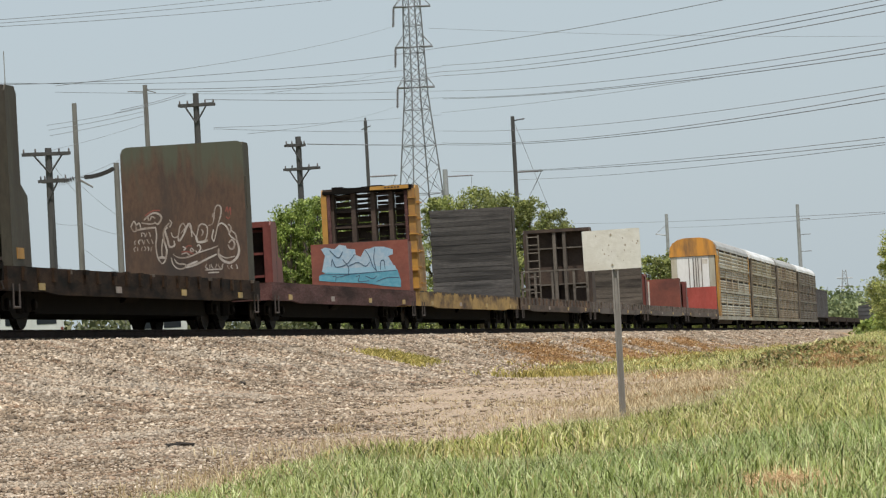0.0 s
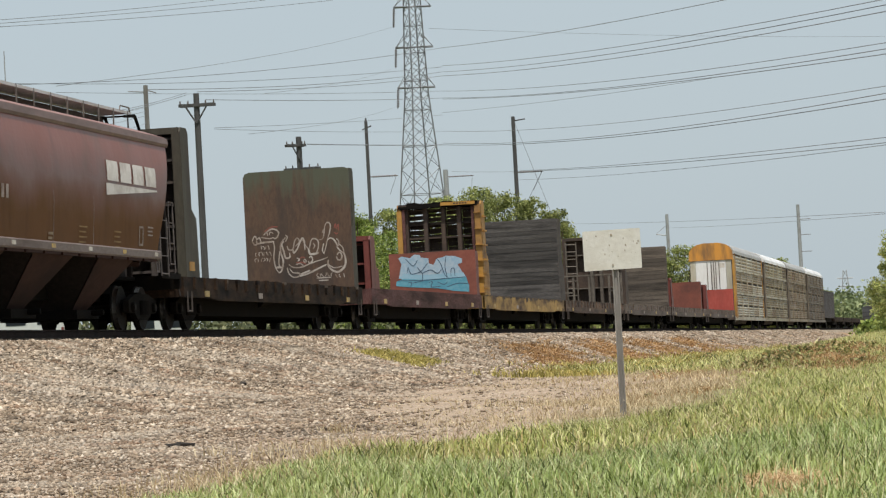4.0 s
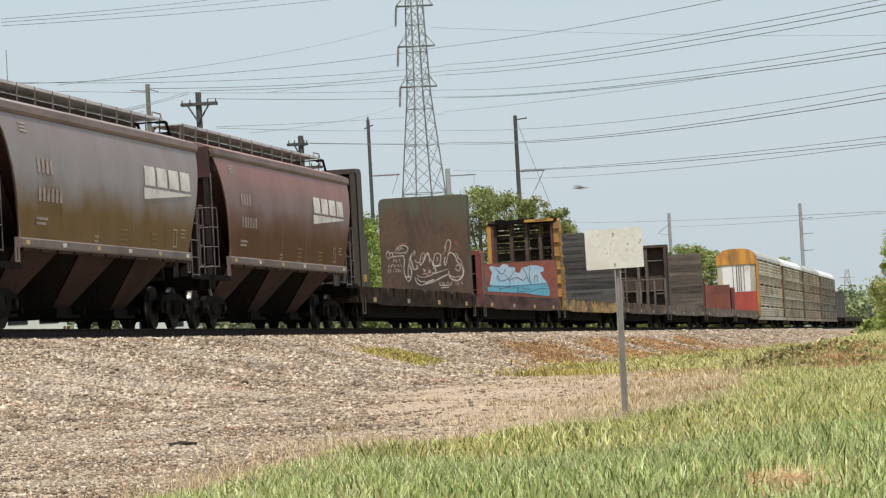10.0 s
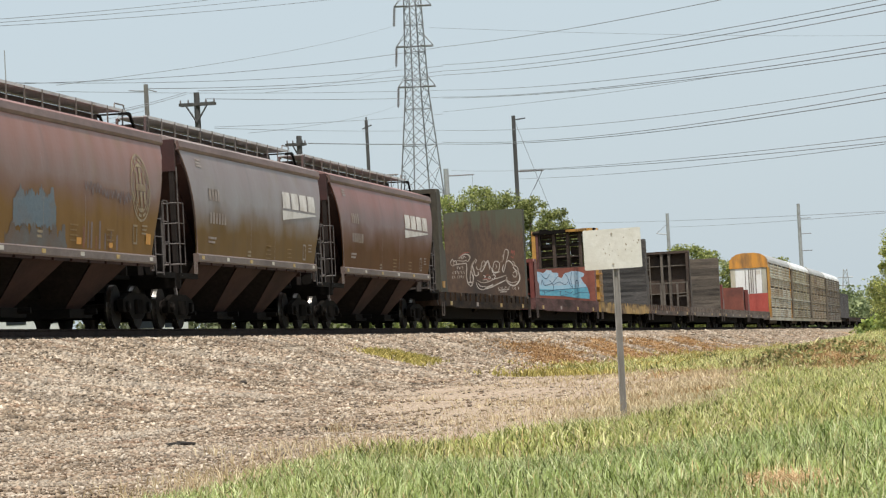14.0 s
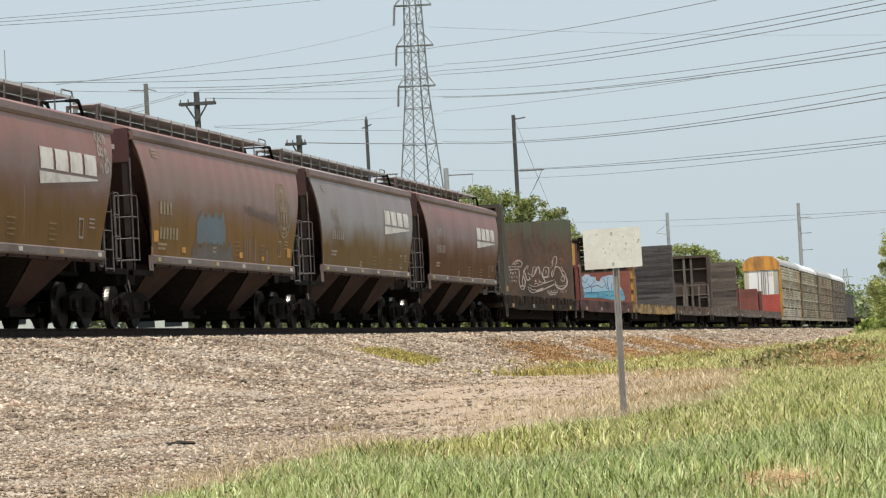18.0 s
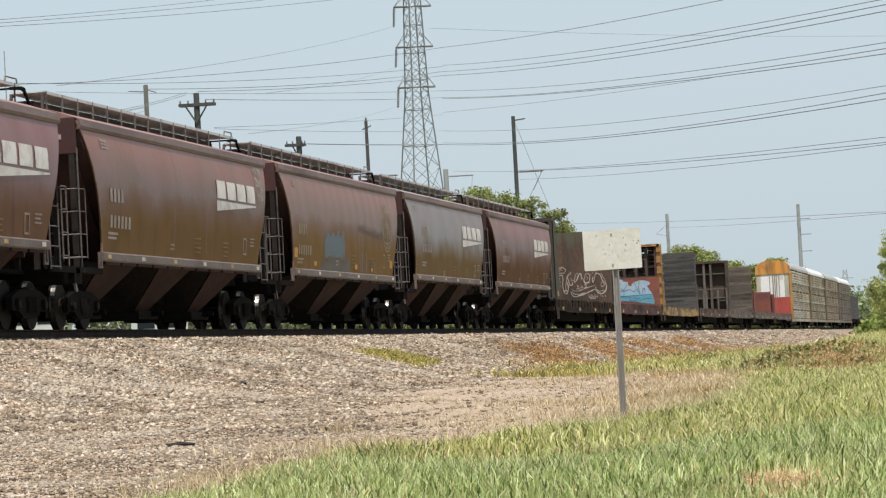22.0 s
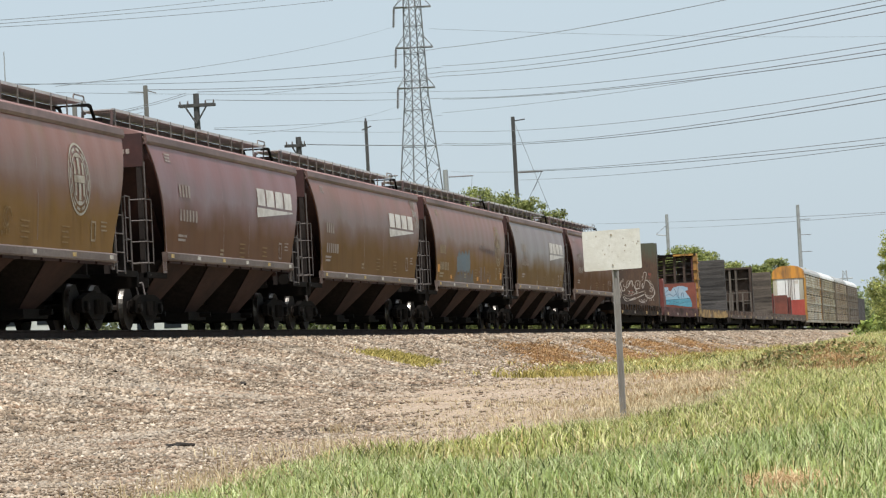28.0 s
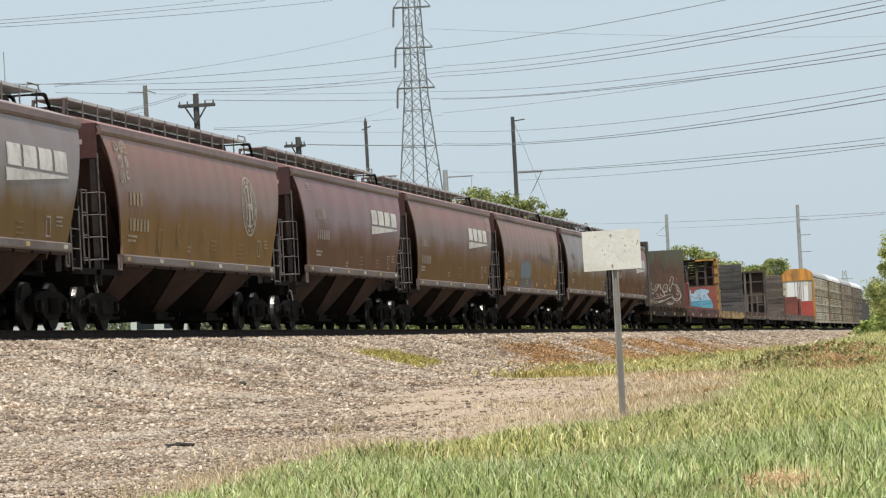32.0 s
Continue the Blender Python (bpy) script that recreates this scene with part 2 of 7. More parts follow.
def dust_over(m, scale, colour, span, most):
    """Lay a second colour over a material in patches."""
    n, l = m.node_tree.nodes, m.node_tree.links
    sock = n["Principled BSDF"].inputs["Base Color"]
    t = n.new("ShaderNodeTexNoise")
    t.inputs["Scale"].default_value, t.inputs["Detail"].default_value = scale, 4
    l.new(n.new("ShaderNodeNewGeometry").outputs["Position"], t.inputs["Vector"])
    fac = ramp(n, l, t.outputs[0], [(span[0], (0, 0, 0)), (span[1], (most, most, most))])
    l.new(blend(n, l, fac, sock.links[0].from_socket, colour), sock)


GROUND = ground_material()
STONES = scatter_material("ballast", [(0.0, (0.0921, 0.0682, 0.0479)), (0.2, (0.1889, 0.1401, 0.0967)), (0.5, (0.2994, 0.2304, 0.164)), (0.8, (0.41, 0.3271, 0.2441)), (1.0, (0.5713, 0.4884, 0.3962))])
dust_over(STONES, 0.42, (0.5, 0.43, 0.35), (0.5, 0.66), 0.55)
dust_over(STONES, 1.7, (0.3, 0.17, 0.1), (0.54, 0.68), 0.45)
GRASS = scatter_material("grass", [(0.0, (0.055, 0.068, 0.016)), (0.2, (0.18, 0.205, 0.045)), (0.45, (0.46, 0.485, 0.145)), (0.7, (0.68, 0.69, 0.32)), (0.87, (0.78, 0.71, 0.4)), (1.0, (0.53, 0.36, 0.15))], 0.6, 0.33, (0.84, 1.18))
dust_over(GRASS, 0.9, (0.62, 0.5, 0.2), (0.53, 0.7), 0.3)
dust_over(GRASS, 2.6, (0.15, 0.21, 0.05), (0.55, 0.72), 0.5)
GRASS_LUSH = scatter_material("lush_grass", [(0.0, (0.05, 0.07, 0.016)), (0.2, (0.165, 0.205, 0.045)), (0.45, (0.4, 0.485, 0.155)), (0.72, (0.62, 0.7, 0.35)), (0.89, (0.73, 0.73, 0.43)), (1.0, (0.52, 0.38, 0.17))], 0.6, 0.33, (0.84, 1.18))
dust_over(GRASS_LUSH, 1.6, (0.5, 0.5, 0.18), (0.52, 0.7), 0.22)
dust_over(GRASS_LUSH, 3.4, (0.14, 0.2, 0.05), (0.54, 0.72), 0.5)
STRAW = scatter_material("straw", [(0.0, (0.3, 0.215, 0.115)), (0.5, (0.5, 0.395, 0.24)), (1.0, (0.66, 0.56, 0.38))], 0.8, 0.3, (0.85, 1.2))
TAWNY_STRAW = scatter_material("tawny_straw", [(0.0, (0.36, 0.22, 0.1)), (0.5, (0.58, 0.41, 0.22)), (1.0, (0.76, 0.6, 0.38))], 0.8, 0.3, (0.9, 1.15))
OLIVE_GRASS = scatter_material("olive_grass", [(0.0, (0.1456, 0.125, 0.027)), (0.5, (0.3584, 0.31, 0.0765)), (1.0, (0.5824, 0.47, 0.171))], 0.7, 0.3)
DEAD = scatter_material("dead_growth", [(0.0, (0.18, 0.09, 0.036)), (0.5, (0.34, 0.195, 0.08)), (1.0, (0.46, 0.31, 0.15))], 0.8, 0.2)
LEAVES = scatter_material("leaves", [(0.0, (0.065, 0.105, 0.02)), (0.5, (0.2, 0.275, 0.055)), (1.0, (0.43, 0.49, 0.14))], 0.6, 0.38)
# distance haze is put into this duller leaf colour
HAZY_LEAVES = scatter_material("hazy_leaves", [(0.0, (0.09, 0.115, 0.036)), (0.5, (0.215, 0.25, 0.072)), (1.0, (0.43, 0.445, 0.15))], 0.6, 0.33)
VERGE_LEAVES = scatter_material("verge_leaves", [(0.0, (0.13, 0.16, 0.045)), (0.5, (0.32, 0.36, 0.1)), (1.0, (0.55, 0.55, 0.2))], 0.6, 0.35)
# far woods: the leaf colour itself is greyed by haze
HAZE_WOODS = scatter_material("hazed_wood_leaves", [(0.0, (0.1, 0.135, 0.06)), (0.6, (0.19, 0.23, 0.105)), (1.0, (0.3, 0.33, 0.16))], 0.7, 0.3)
UNDERGROWTH = scatter_material("undergrowth", [(0.0, (0.04, 0.05, 0.02)), (0.6, (0.09, 0.105, 0.045)), (1.0, (0.2, 0.2, 0.1))], 0.7, 0.2)
TANGLE = scatter_material("tangled_weeds", [(0.0, (0.06, 0.068, 0.022)), (0.35, (0.17, 0.185, 0.055)), (0.6, (0.34, 0.35, 0.12)), (0.8, (0.4, 0.28, 0.12)), (1.0, (0.56, 0.42, 0.23))], 0.6, 0.25)
BARK = surf("bark", (0.12, 0.09, 0.065), (0.2, 0.16, 0.12), (0.07, 0.05, 0.04), 5, 0.9, stretch=(2, 2, 0.4))
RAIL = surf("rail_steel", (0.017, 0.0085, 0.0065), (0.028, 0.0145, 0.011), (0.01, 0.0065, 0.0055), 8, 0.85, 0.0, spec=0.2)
TIE = surf("tie_wood", (0.1, 0.08, 0.065), (0.16, 0.13, 0.1), (0.06, 0.05, 0.04), 5, 0.95)
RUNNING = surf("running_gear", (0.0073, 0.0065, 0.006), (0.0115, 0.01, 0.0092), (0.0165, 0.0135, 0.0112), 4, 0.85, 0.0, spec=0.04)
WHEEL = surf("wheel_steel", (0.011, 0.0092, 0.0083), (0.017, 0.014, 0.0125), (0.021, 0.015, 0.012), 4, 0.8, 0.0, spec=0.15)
TREAD = surf("worn_wheel_tread", (0.4, 0.38, 0.36), (0.48, 0.46, 0.43), (0.3, 0.28, 0.25), 5, 0.32, 1.0, bump=0.03)
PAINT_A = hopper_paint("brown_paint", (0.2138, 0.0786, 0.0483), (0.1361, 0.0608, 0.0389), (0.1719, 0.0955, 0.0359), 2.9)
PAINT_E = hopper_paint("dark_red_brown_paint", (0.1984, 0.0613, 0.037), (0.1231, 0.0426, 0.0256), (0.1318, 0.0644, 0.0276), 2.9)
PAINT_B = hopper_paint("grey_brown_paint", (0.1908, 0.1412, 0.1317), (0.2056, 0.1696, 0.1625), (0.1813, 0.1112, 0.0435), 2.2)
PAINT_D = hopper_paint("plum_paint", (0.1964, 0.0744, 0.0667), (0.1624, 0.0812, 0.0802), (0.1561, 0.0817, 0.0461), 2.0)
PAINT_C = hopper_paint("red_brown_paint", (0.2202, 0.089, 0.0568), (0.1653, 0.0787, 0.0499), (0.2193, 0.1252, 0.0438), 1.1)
ROOF_GREY = surf("grey_roof_paint", (0.25, 0.2, 0.185), (0.3, 0.245, 0.225), (0.16, 0.12, 0.11), 1.5, 0.6, stretch=(1, 0.4, 1))
ROOF_PAINT = surf("roof_paint", (0.2211, 0.1202, 0.1069), (0.2835, 0.165, 0.1477), (0.1418, 0.0713, 0.0631), 1.5, 0.6, stretch=(1, 0.4, 1))
SHADED_PAINT = surf("shaded_brown_paint", (0.042, 0.0155, 0.0135), (0.058, 0.024, 0.02), (0.026, 0.0125, 0.0115), 2, 0.6)
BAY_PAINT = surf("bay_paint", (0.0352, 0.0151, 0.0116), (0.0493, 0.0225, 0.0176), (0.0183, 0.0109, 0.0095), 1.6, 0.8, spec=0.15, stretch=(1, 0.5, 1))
SILL_PAINT = surf("sill_paint", (0.112, 0.08, 0.07), (0.165, 0.127, 0.112), (0.07, 0.042, 0.034), 2.5, 0.6, stretch=(1, 0.4, 1))
GRATE = surf("walkway_steel", (0.52, 0.5, 0.51), (0.6, 0.58, 0.585), (0.36, 0.33, 0.33), 4, 0.6, 0.2, stretch=(1, 0.4, 1))
EDGE_PAINT = surf("worn_edge_paint", (0.24, 0.16, 0.135), (0.31, 0.22, 0.19), (0.14, 0.085, 0.07), 5, 0.6)
# darker than the roof: the shadow band under the eave is put into its paint
SHADED_EAVE = surf("shaded_eave_paint", (0.12, 0.072, 0.063), (0.17, 0.108, 0.096), (0.075, 0.044, 0.039), 1.5, 0.55, stretch=(1, 0.3, 1))
BRACKET = surf("bare_bracket_steel", (0.1275, 0.111, 0.1013), (0.18, 0.1575, 0.1425), (0.0825, 0.0675, 0.06), 6, 0.55, 0.2)
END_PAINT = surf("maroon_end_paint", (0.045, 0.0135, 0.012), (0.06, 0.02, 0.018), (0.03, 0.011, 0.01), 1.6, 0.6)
IRON = surf("ladder_paint", (0.062, 0.05, 0.047), (0.125, 0.108, 0.102), (0.026, 0.018, 0.0165), 5, 0.55)
WHITE = surf("lettering_white", (0.66, 0.63, 0.6), (0.56, 0.53, 0.5), (0.42, 0.38, 0.35), 5, 0.65)
PALE = surf("pale_emblem", (0.44, 0.41, 0.35), (0.36, 0.33, 0.27), (0.24, 0.19, 0.14), 6, 0.7)
CREAM = surf("lettering_cream", (0.34, 0.27, 0.17), (0.27, 0.21, 0.13), (0.18, 0.12, 0.075), 5, 0.7)
YELLOW_MARK = surf("reflective_yellow", (0.5, 0.33, 0.09), (0.4, 0.28, 0.1), (0.25, 0.17, 0.08), 8, 0.5)
# near black: shade between the bays and at the car ends, put into the colour
GAP_SHADE = surf("black_gap_shade", (0.0247, 0.0199, 0.0186), (0.038, 0.0304, 0.0276), (0.019, 0.0162, 0.0152), 2, 0.9, spec=0.08)
FADED_YELLOW = surf("faded_yellow_stencil", (0.26, 0.155, 0.045), (0.2, 0.12, 0.04), (0.14, 0.08, 0.035), 8, 0.7)
FADED = surf("faded_lettering", (0.36, 0.31, 0.28), (0.28, 0.23, 0.2), (0.2, 0.14, 0.12), 7, 0.7)
WHITE_MARK = surf("reflective_white", (0.6, 0.56, 0.5), (0.5, 0.46, 0.4), (0.35, 0.3, 0.25), 8, 0.5)
OLIVE = drip_plate()
OLIVE_SIDE = surf("olive_grey_paint", (0.036, 0.033, 0.023), (0.062, 0.055, 0.038), (0.032, 0.019, 0.012), 2.2, 0.75, stretch=(1, 1, 0.3), amount=0.65)
RUST_DECK = surf("rusty_brown_sill", (0.0268, 0.0147, 0.0089), (0.0638, 0.037, 0.0217), (0.0071, 0.0057, 0.0051), 5, 0.9, amount=0.75, spec=0.15, stretch=(1, 0.3, 1.3))
DUSTY_RUST = surf("dusty_rust", (0.085, 0.062, 0.045), (0.17, 0.135, 0.105), (0.035, 0.025, 0.02), 5, 0.9, amount=0.6)
RED = surf("faded_red_paint", (0.125, 0.029, 0.024), (0.165, 0.045, 0.036), (0.07, 0.02, 0.018), 1.5, 0.6, stretch=(1, 1, 0.5))
BRIGHT_RED = surf("bright_red_paint", (0.33, 0.05, 0.036), (0.38, 0.075, 0.055), (0.22, 0.04, 0.03), 1.5, 0.6, stretch=(1, 1, 0.5))
RED_DECK = surf("dirty_red_sill", (0.08, 0.028, 0.026), (0.16, 0.092, 0.086), (0.03, 0.015, 0.0135), 4, 0.85, amount=0.7, spec=0.2, stretch=(1, 0.22, 1.3))
ORANGE = surf("faded_orange_panel", (0.18, 0.048, 0.031), (0.22, 0.07, 0.045), (0.105, 0.034, 0.025), 1.5, 0.6)
YELLOW = surf("weathered_yellow_paint", (0.42, 0.215, 0.035), (0.35, 0.185, 0.04), (0.16, 0.085, 0.035), 1.8, 0.6)
PEELED = surf("peeling_yellow_sill", (0.46, 0.285, 0.075), (0.34, 0.22, 0.085), (0.05, 0.024, 0.015), 3.2, 0.8, amount=0.72, stretch=(1, 0.45, 1.1))
PEELED_RED = surf("peeling_rusty_sill", (0.1, 0.056, 0.036), (0.21, 0.14, 0.095), (0.03, 0.018, 0.014), 3.5, 0.8, amount=0.9, stretch=(1, 0.22, 1.3))
GREY_WOOD = surf("weathered_grey_planks", (0.04, 0.037, 0.036), (0.105, 0.096, 0.09), (0.016, 0.015, 0.0145), 3.5, 0.9, stretch=(0.3, 1, 3), spread=0.42)
BROWN_WOOD = surf("weathered_brown_planks", (0.07, 0.056, 0.045), (0.14, 0.115, 0.092), (0.028, 0.022, 0.018), 3.5, 0.9, stretch=(0.3, 1, 3), spread=0.38)
BROWN_FRAME = surf("dark_rusty_frame", (0.045, 0.028, 0.02), (0.075, 0.05, 0.036), (0.022, 0.016, 0.014), 2, 0.8)
GREY_FRAME = surf("grey_brown_frame", (0.1, 0.083, 0.068), (0.15, 0.128, 0.105), (0.055, 0.044, 0.036), 2, 0.8)
BLACK_FRAME = surf("black_frame", (0.045, 0.036, 0.032), (0.07, 0.055, 0.048), (0.03, 0.025, 0.024), 2, 0.8)
GREY_DECK = surf("grey_rusty_sill", (0.1, 0.078, 0.066), (0.16, 0.13, 0.11), (0.055, 0.038, 0.029), 3, 0.8, stretch=(1, 0.22, 1.3))
BLUE_SPRAY = surf("light_blue_spray", (0.33, 0.42, 0.5), (0.2, 0.33, 0.45), (0.38, 0.43, 0.47), 1.5, 0.6)
MID_SPRAY = surf("sky_blue_spray", (0.23, 0.4, 0.5), (0.28, 0.42, 0.52), (0.16, 0.34, 0.44), 2, 0.6)
TEAL_SPRAY = surf("teal_spray", (0.07, 0.26, 0.35), (0.14, 0.33, 0.41), (0.045, 0.19, 0.28), 2, 0.6)
DARK_SPRAY = plain("dark_blue_spray", (0.05, 0.09, 0.14), 0.7)
RED_SPRAY = plain("red_spray", (0.2, 0.055, 0.04), 0.7)
WHITE_SPRAY = surf("white_spray", (0.44, 0.4, 0.36), (0.36, 0.31, 0.27), (0.18, 0.13, 0.1), 5, 0.7, amount=0.8)
RACK_PANEL = surf("galvanised_rack_panel", (0.4, 0.385, 0.315), (0.47, 0.45, 0.375), (0.3, 0.24, 0.16), 1.2, 0.6, 0.1, stretch=(1, 0.7, 0.4), amount=0.6, spread=0.15)
RACK_OLIVE = surf("olive_rack_panel", (0.255, 0.23, 0.155), (0.34, 0.315, 0.225), (0.17, 0.135, 0.085), 1.2, 0.6, 0.1, stretch=(1, 0.7, 0.4), amount=0.55, spread=0.12)
RACK_TAN = surf("tan_rack_panel", (0.23, 0.185, 0.125), (0.31, 0.26, 0.18), (0.15, 0.105, 0.065), 1.2, 0.6, 0.1, stretch=(1, 0.7, 0.4), amount=0.55, spread=0.12)
RACK_BROWN = surf("brown_rack_panel", (0.13, 0.108, 0.082), (0.175, 0.15, 0.115), (0.09, 0.07, 0.052), 1.2, 0.6, 0.1, stretch=(1, 0.7, 0.4))
RACK_ROOF = surf("white_rack_roof", (0.8, 0.81, 0.82), (0.64, 0.64, 0.64), (0.5, 0.48, 0.45), 1.0, 0.45)
RACK_ROOF_GREY = surf("grey_rack_roof", (0.38, 0.38, 0.375), (0.32, 0.315, 0.31), (0.26, 0.24, 0.21), 1.0, 0.5)
RACK_YELLOW = surf("yellow_rack_end", (0.6, 0.26, 0.034), (0.5, 0.24, 0.05), (0.19, 0.1, 0.04), 3.0, 0.55, stretch=(1.4, 1, 0.3), amount=0.6)
RACK_WHITE = surf("white_rack_door", (0.72, 0.72, 0.71), (0.64, 0.63, 0.61), (0.45, 0.42, 0.38), 1.6, 0.55, stretch=(1, 1, 0.35), amount=0.35)
DARK_CAR = surf("dark_grey_car", (0.06, 0.06, 0.064), (0.09, 0.09, 0.094), (0.045, 0.038, 0.036), 1.5, 0.65)
POLE_WOOD = surf("weathered_pole", (0.14, 0.135, 0.125), (0.19, 0.185, 0.175), (0.09, 0.083, 0.075), 4, 0.9, stretch=(2, 2, 0.2))
POLE_DARK = surf("dark_pole", (0.05, 0.05, 0.05), (0.075, 0.073, 0.072), (0.035, 0.034, 0.033), 4, 0.9, stretch=(2, 2, 0.2))
POLE_STEEL = surf("grey_pole", (0.28, 0.29, 0.3), (0.34, 0.35, 0.36), (0.22, 0.22, 0.22), 3, 0.6, 0.3)
GALV = surf("galvanised_steel", (0.17, 0.18, 0.19), (0.22, 0.23, 0.24), (0.13, 0.13, 0.135), 3, 0.55, 0.4)
WIRE = plain("aluminium_cable", (0.19, 0.2, 0.22), 0.5, 0.3)
CERAMIC = surf("brown_insulator", (0.1, 0.085, 0.08), (0.13, 0.115, 0.11), (0.07, 0.06, 0.055), 9, 0.5)
DARK_CERAMIC = surf("dark_insulator", (0.035, 0.032, 0.034), (0.055, 0.05, 0.05), (0.025, 0.022, 0.022), 9, 0.5)
SIGN = surf("chalky_sign_back", (0.6, 0.595, 0.55), (0.54, 0.53, 0.48), (0.48, 0.46, 0.4), 3, 0.7)
SPOT = surf("rust_spot", (0.3, 0.26, 0.2), (0.38, 0.34, 0.27), (0.2, 0.17, 0.13), 8, 0.8)
POST = surf("post_steel", (0.24, 0.225, 0.21), (0.32, 0.3, 0.28), (0.17, 0.15, 0.135), 4, 0.6, 0.4, stretch=(1, 1, 0.3))
CHAR = surf("charred_wood", (0.015, 0.012, 0.01), (0.03, 0.024, 0.02), (0.01, 0.009, 0.008), 8, 0.9)


# ---- mesh helpers ----
class Form:
    """Collects verts and faces for one mesh."""

    def __init__(self):
        self.v, self.f = [], []

    def add(self, verts, faces):
        k = len(self.v)
        self.v += [tuple(p) for p in verts]
        self.f += [tuple(i + k for i in f) for f in faces]
        return self

    def box(self, x0, x1, y0, y1, z0, z1, m=None):
        p = [Vector((x, y, z)) for z in (z0, z1) for y in (y0, y1) for x in (x0, x1)]
        if m:
            p = [m @ q for q in p]
        return self.add(p, [(0, 2, 3, 1), (4, 5, 7, 6), (0, 1, 5, 4), (2, 6, 7, 3), (0, 4, 6, 2), (1, 3, 7, 5)])

    def tube(self, a, b, r, n=6, r2=None):
        a, b = Vector(a), Vector(b)
        q = (b - a).to_track_quat("Z", "Y")
        r2 = r if r2 is None else r2
        ring = [Vector((math.cos(i * math.tau / n), math.sin(i * math.tau / n), 0)) for i in range(n)]
        p = [a + q @ (c * r) for c in ring] + [b + q @ (c * r2) for c in ring]
        f = [(i, (i + 1) % n, n + (i + 1) % n, n + i) for i in range(n)]
        return self.add(p, f + [tuple(reversed(range(n))), tuple(range(n, 2 * n))])

    def bar(self, a, b, w):
        """A square bar from a to b."""
        return self.tube(a, b, w * 0.71, 4)

    def prism_x(self, outline, x0, x1):
        """An outline of (y, z), anticlockwise seen from +x, drawn out along x."""
        n = len(outline)
        p = [(x0, y, z) for y, z in outline] + [(x1, y, z) for y, z in outline]
        return self.add(p, [tuple(reversed(range(n))), tuple(range(n, 2 * n))] + [(i, (i + 1) % n, n + (i + 1) % n, n + i) for i in range(n)])

    def prism_y(self, outline, y0, y1):
        """An outline of (x, z), drawn out along y."""
        n = len(outline)
        p = [(x, y0, z) for x, z in outline] + [(x, y1, z) for x, z in outline]
        return self.add(p, [tuple(range(n)), tuple(reversed(range(n, 2 * n)))] + [(i, n + i, n + (i + 1) % n, (i + 1) % n) for i in range(n)])

    def mesh(self, name, material, smooth=False):
        me = bpy.data.meshes.new(name)
        me.from_pydata(self.v, [], self.f)
        me.materials.append(material)
        if smooth:
            me.shade_smooth()
        me.update()
        return me


def part(name, form, material, parent=None, label="", at=None, smooth=False):
    """One mesh object under a thing or a part; form is a Form or a finished mesh."""
    data = form.mesh(name, material, smooth) if isinstance(form, Form) else form
    ob = new(name, data)
    if parent:
        ob.parent = parent
    if at is not None:
        ob.matrix_basis = at
    return tagged(ob, label) if label else ob


def empty(name, m, label, category, group=""):
    ob = new(name)
    ob.empty_display_size = 0.3
    ob.matrix_basis = m
    return tagged(ob, label, category, group)


def from_arrays(name, verts, faces, material):
    """A large mesh out of arrays; faces have one size."""
    me = bpy.data.meshes.new(name)
    k = faces.shape[1]
    me.vertices.add(len(verts))
    me.vertices.foreach_set("co", verts.astype(np.float32).ravel())
    me.loops.add(faces.size)
    me.loops.foreach_set("vertex_index", faces.astype(np.int32).ravel())
    me.polygons.add(len(faces))
    me.polygons.foreach_set("loop_start", np.arange(0, faces.size, k, dtype=np.int32))
    me.materials.append(material)
    me.update(calc_edges=True)
    return me


# ---- ground ----
def smooth01(v):
    v = np.clip(v, 0, 1)
    return v * v * (3 - 2 * v)


def ground_z(x, y):
    """Height of the ground: the ballast bed, its shoulder, the flat beside it and the rising verge."""
    x, y = np.asarray(x, float), np.asarray(y, float)
    right = np.interp(x, [0, 1.0, 1.35, 2.0, 3.2, 5.2, 7.6, 9.5], [-0.22, -0.22, -0.27, -0.28, -0.58, -1.12, -1.55, -1.62])
    left = np.interp(-x, [0, 2.0, 3.5, 6.0, 10.0], [-0.22, -0.22, -0.55, -0.8, -0.85])
    z = np.where(x >= 0, right, left)
    verge = smooth01((x - 9.5) / 4.5)
    z = z + verge * 0.6 * smooth01((y - 58) / 115)
    z = z + 0.32 * np.exp(-((x - 15.2) / 1.7) ** 2 - ((y - 76) / 8) ** 2)
    z = z - smooth01((x - 8) / 5) * 0.012 * np.clip(36 - y, 0, 45)
    wave = 0.05 * np.sin(x * 1.3 + 0.4 * np.sin(y * 0.35)) * np.sin(y * 0.5 + 0.3 * x) + 0.03 * np.sin(y * 1.1 + x * 0.6)
    return z + wave * np.where(np.abs(x) > 3, 1, 0)


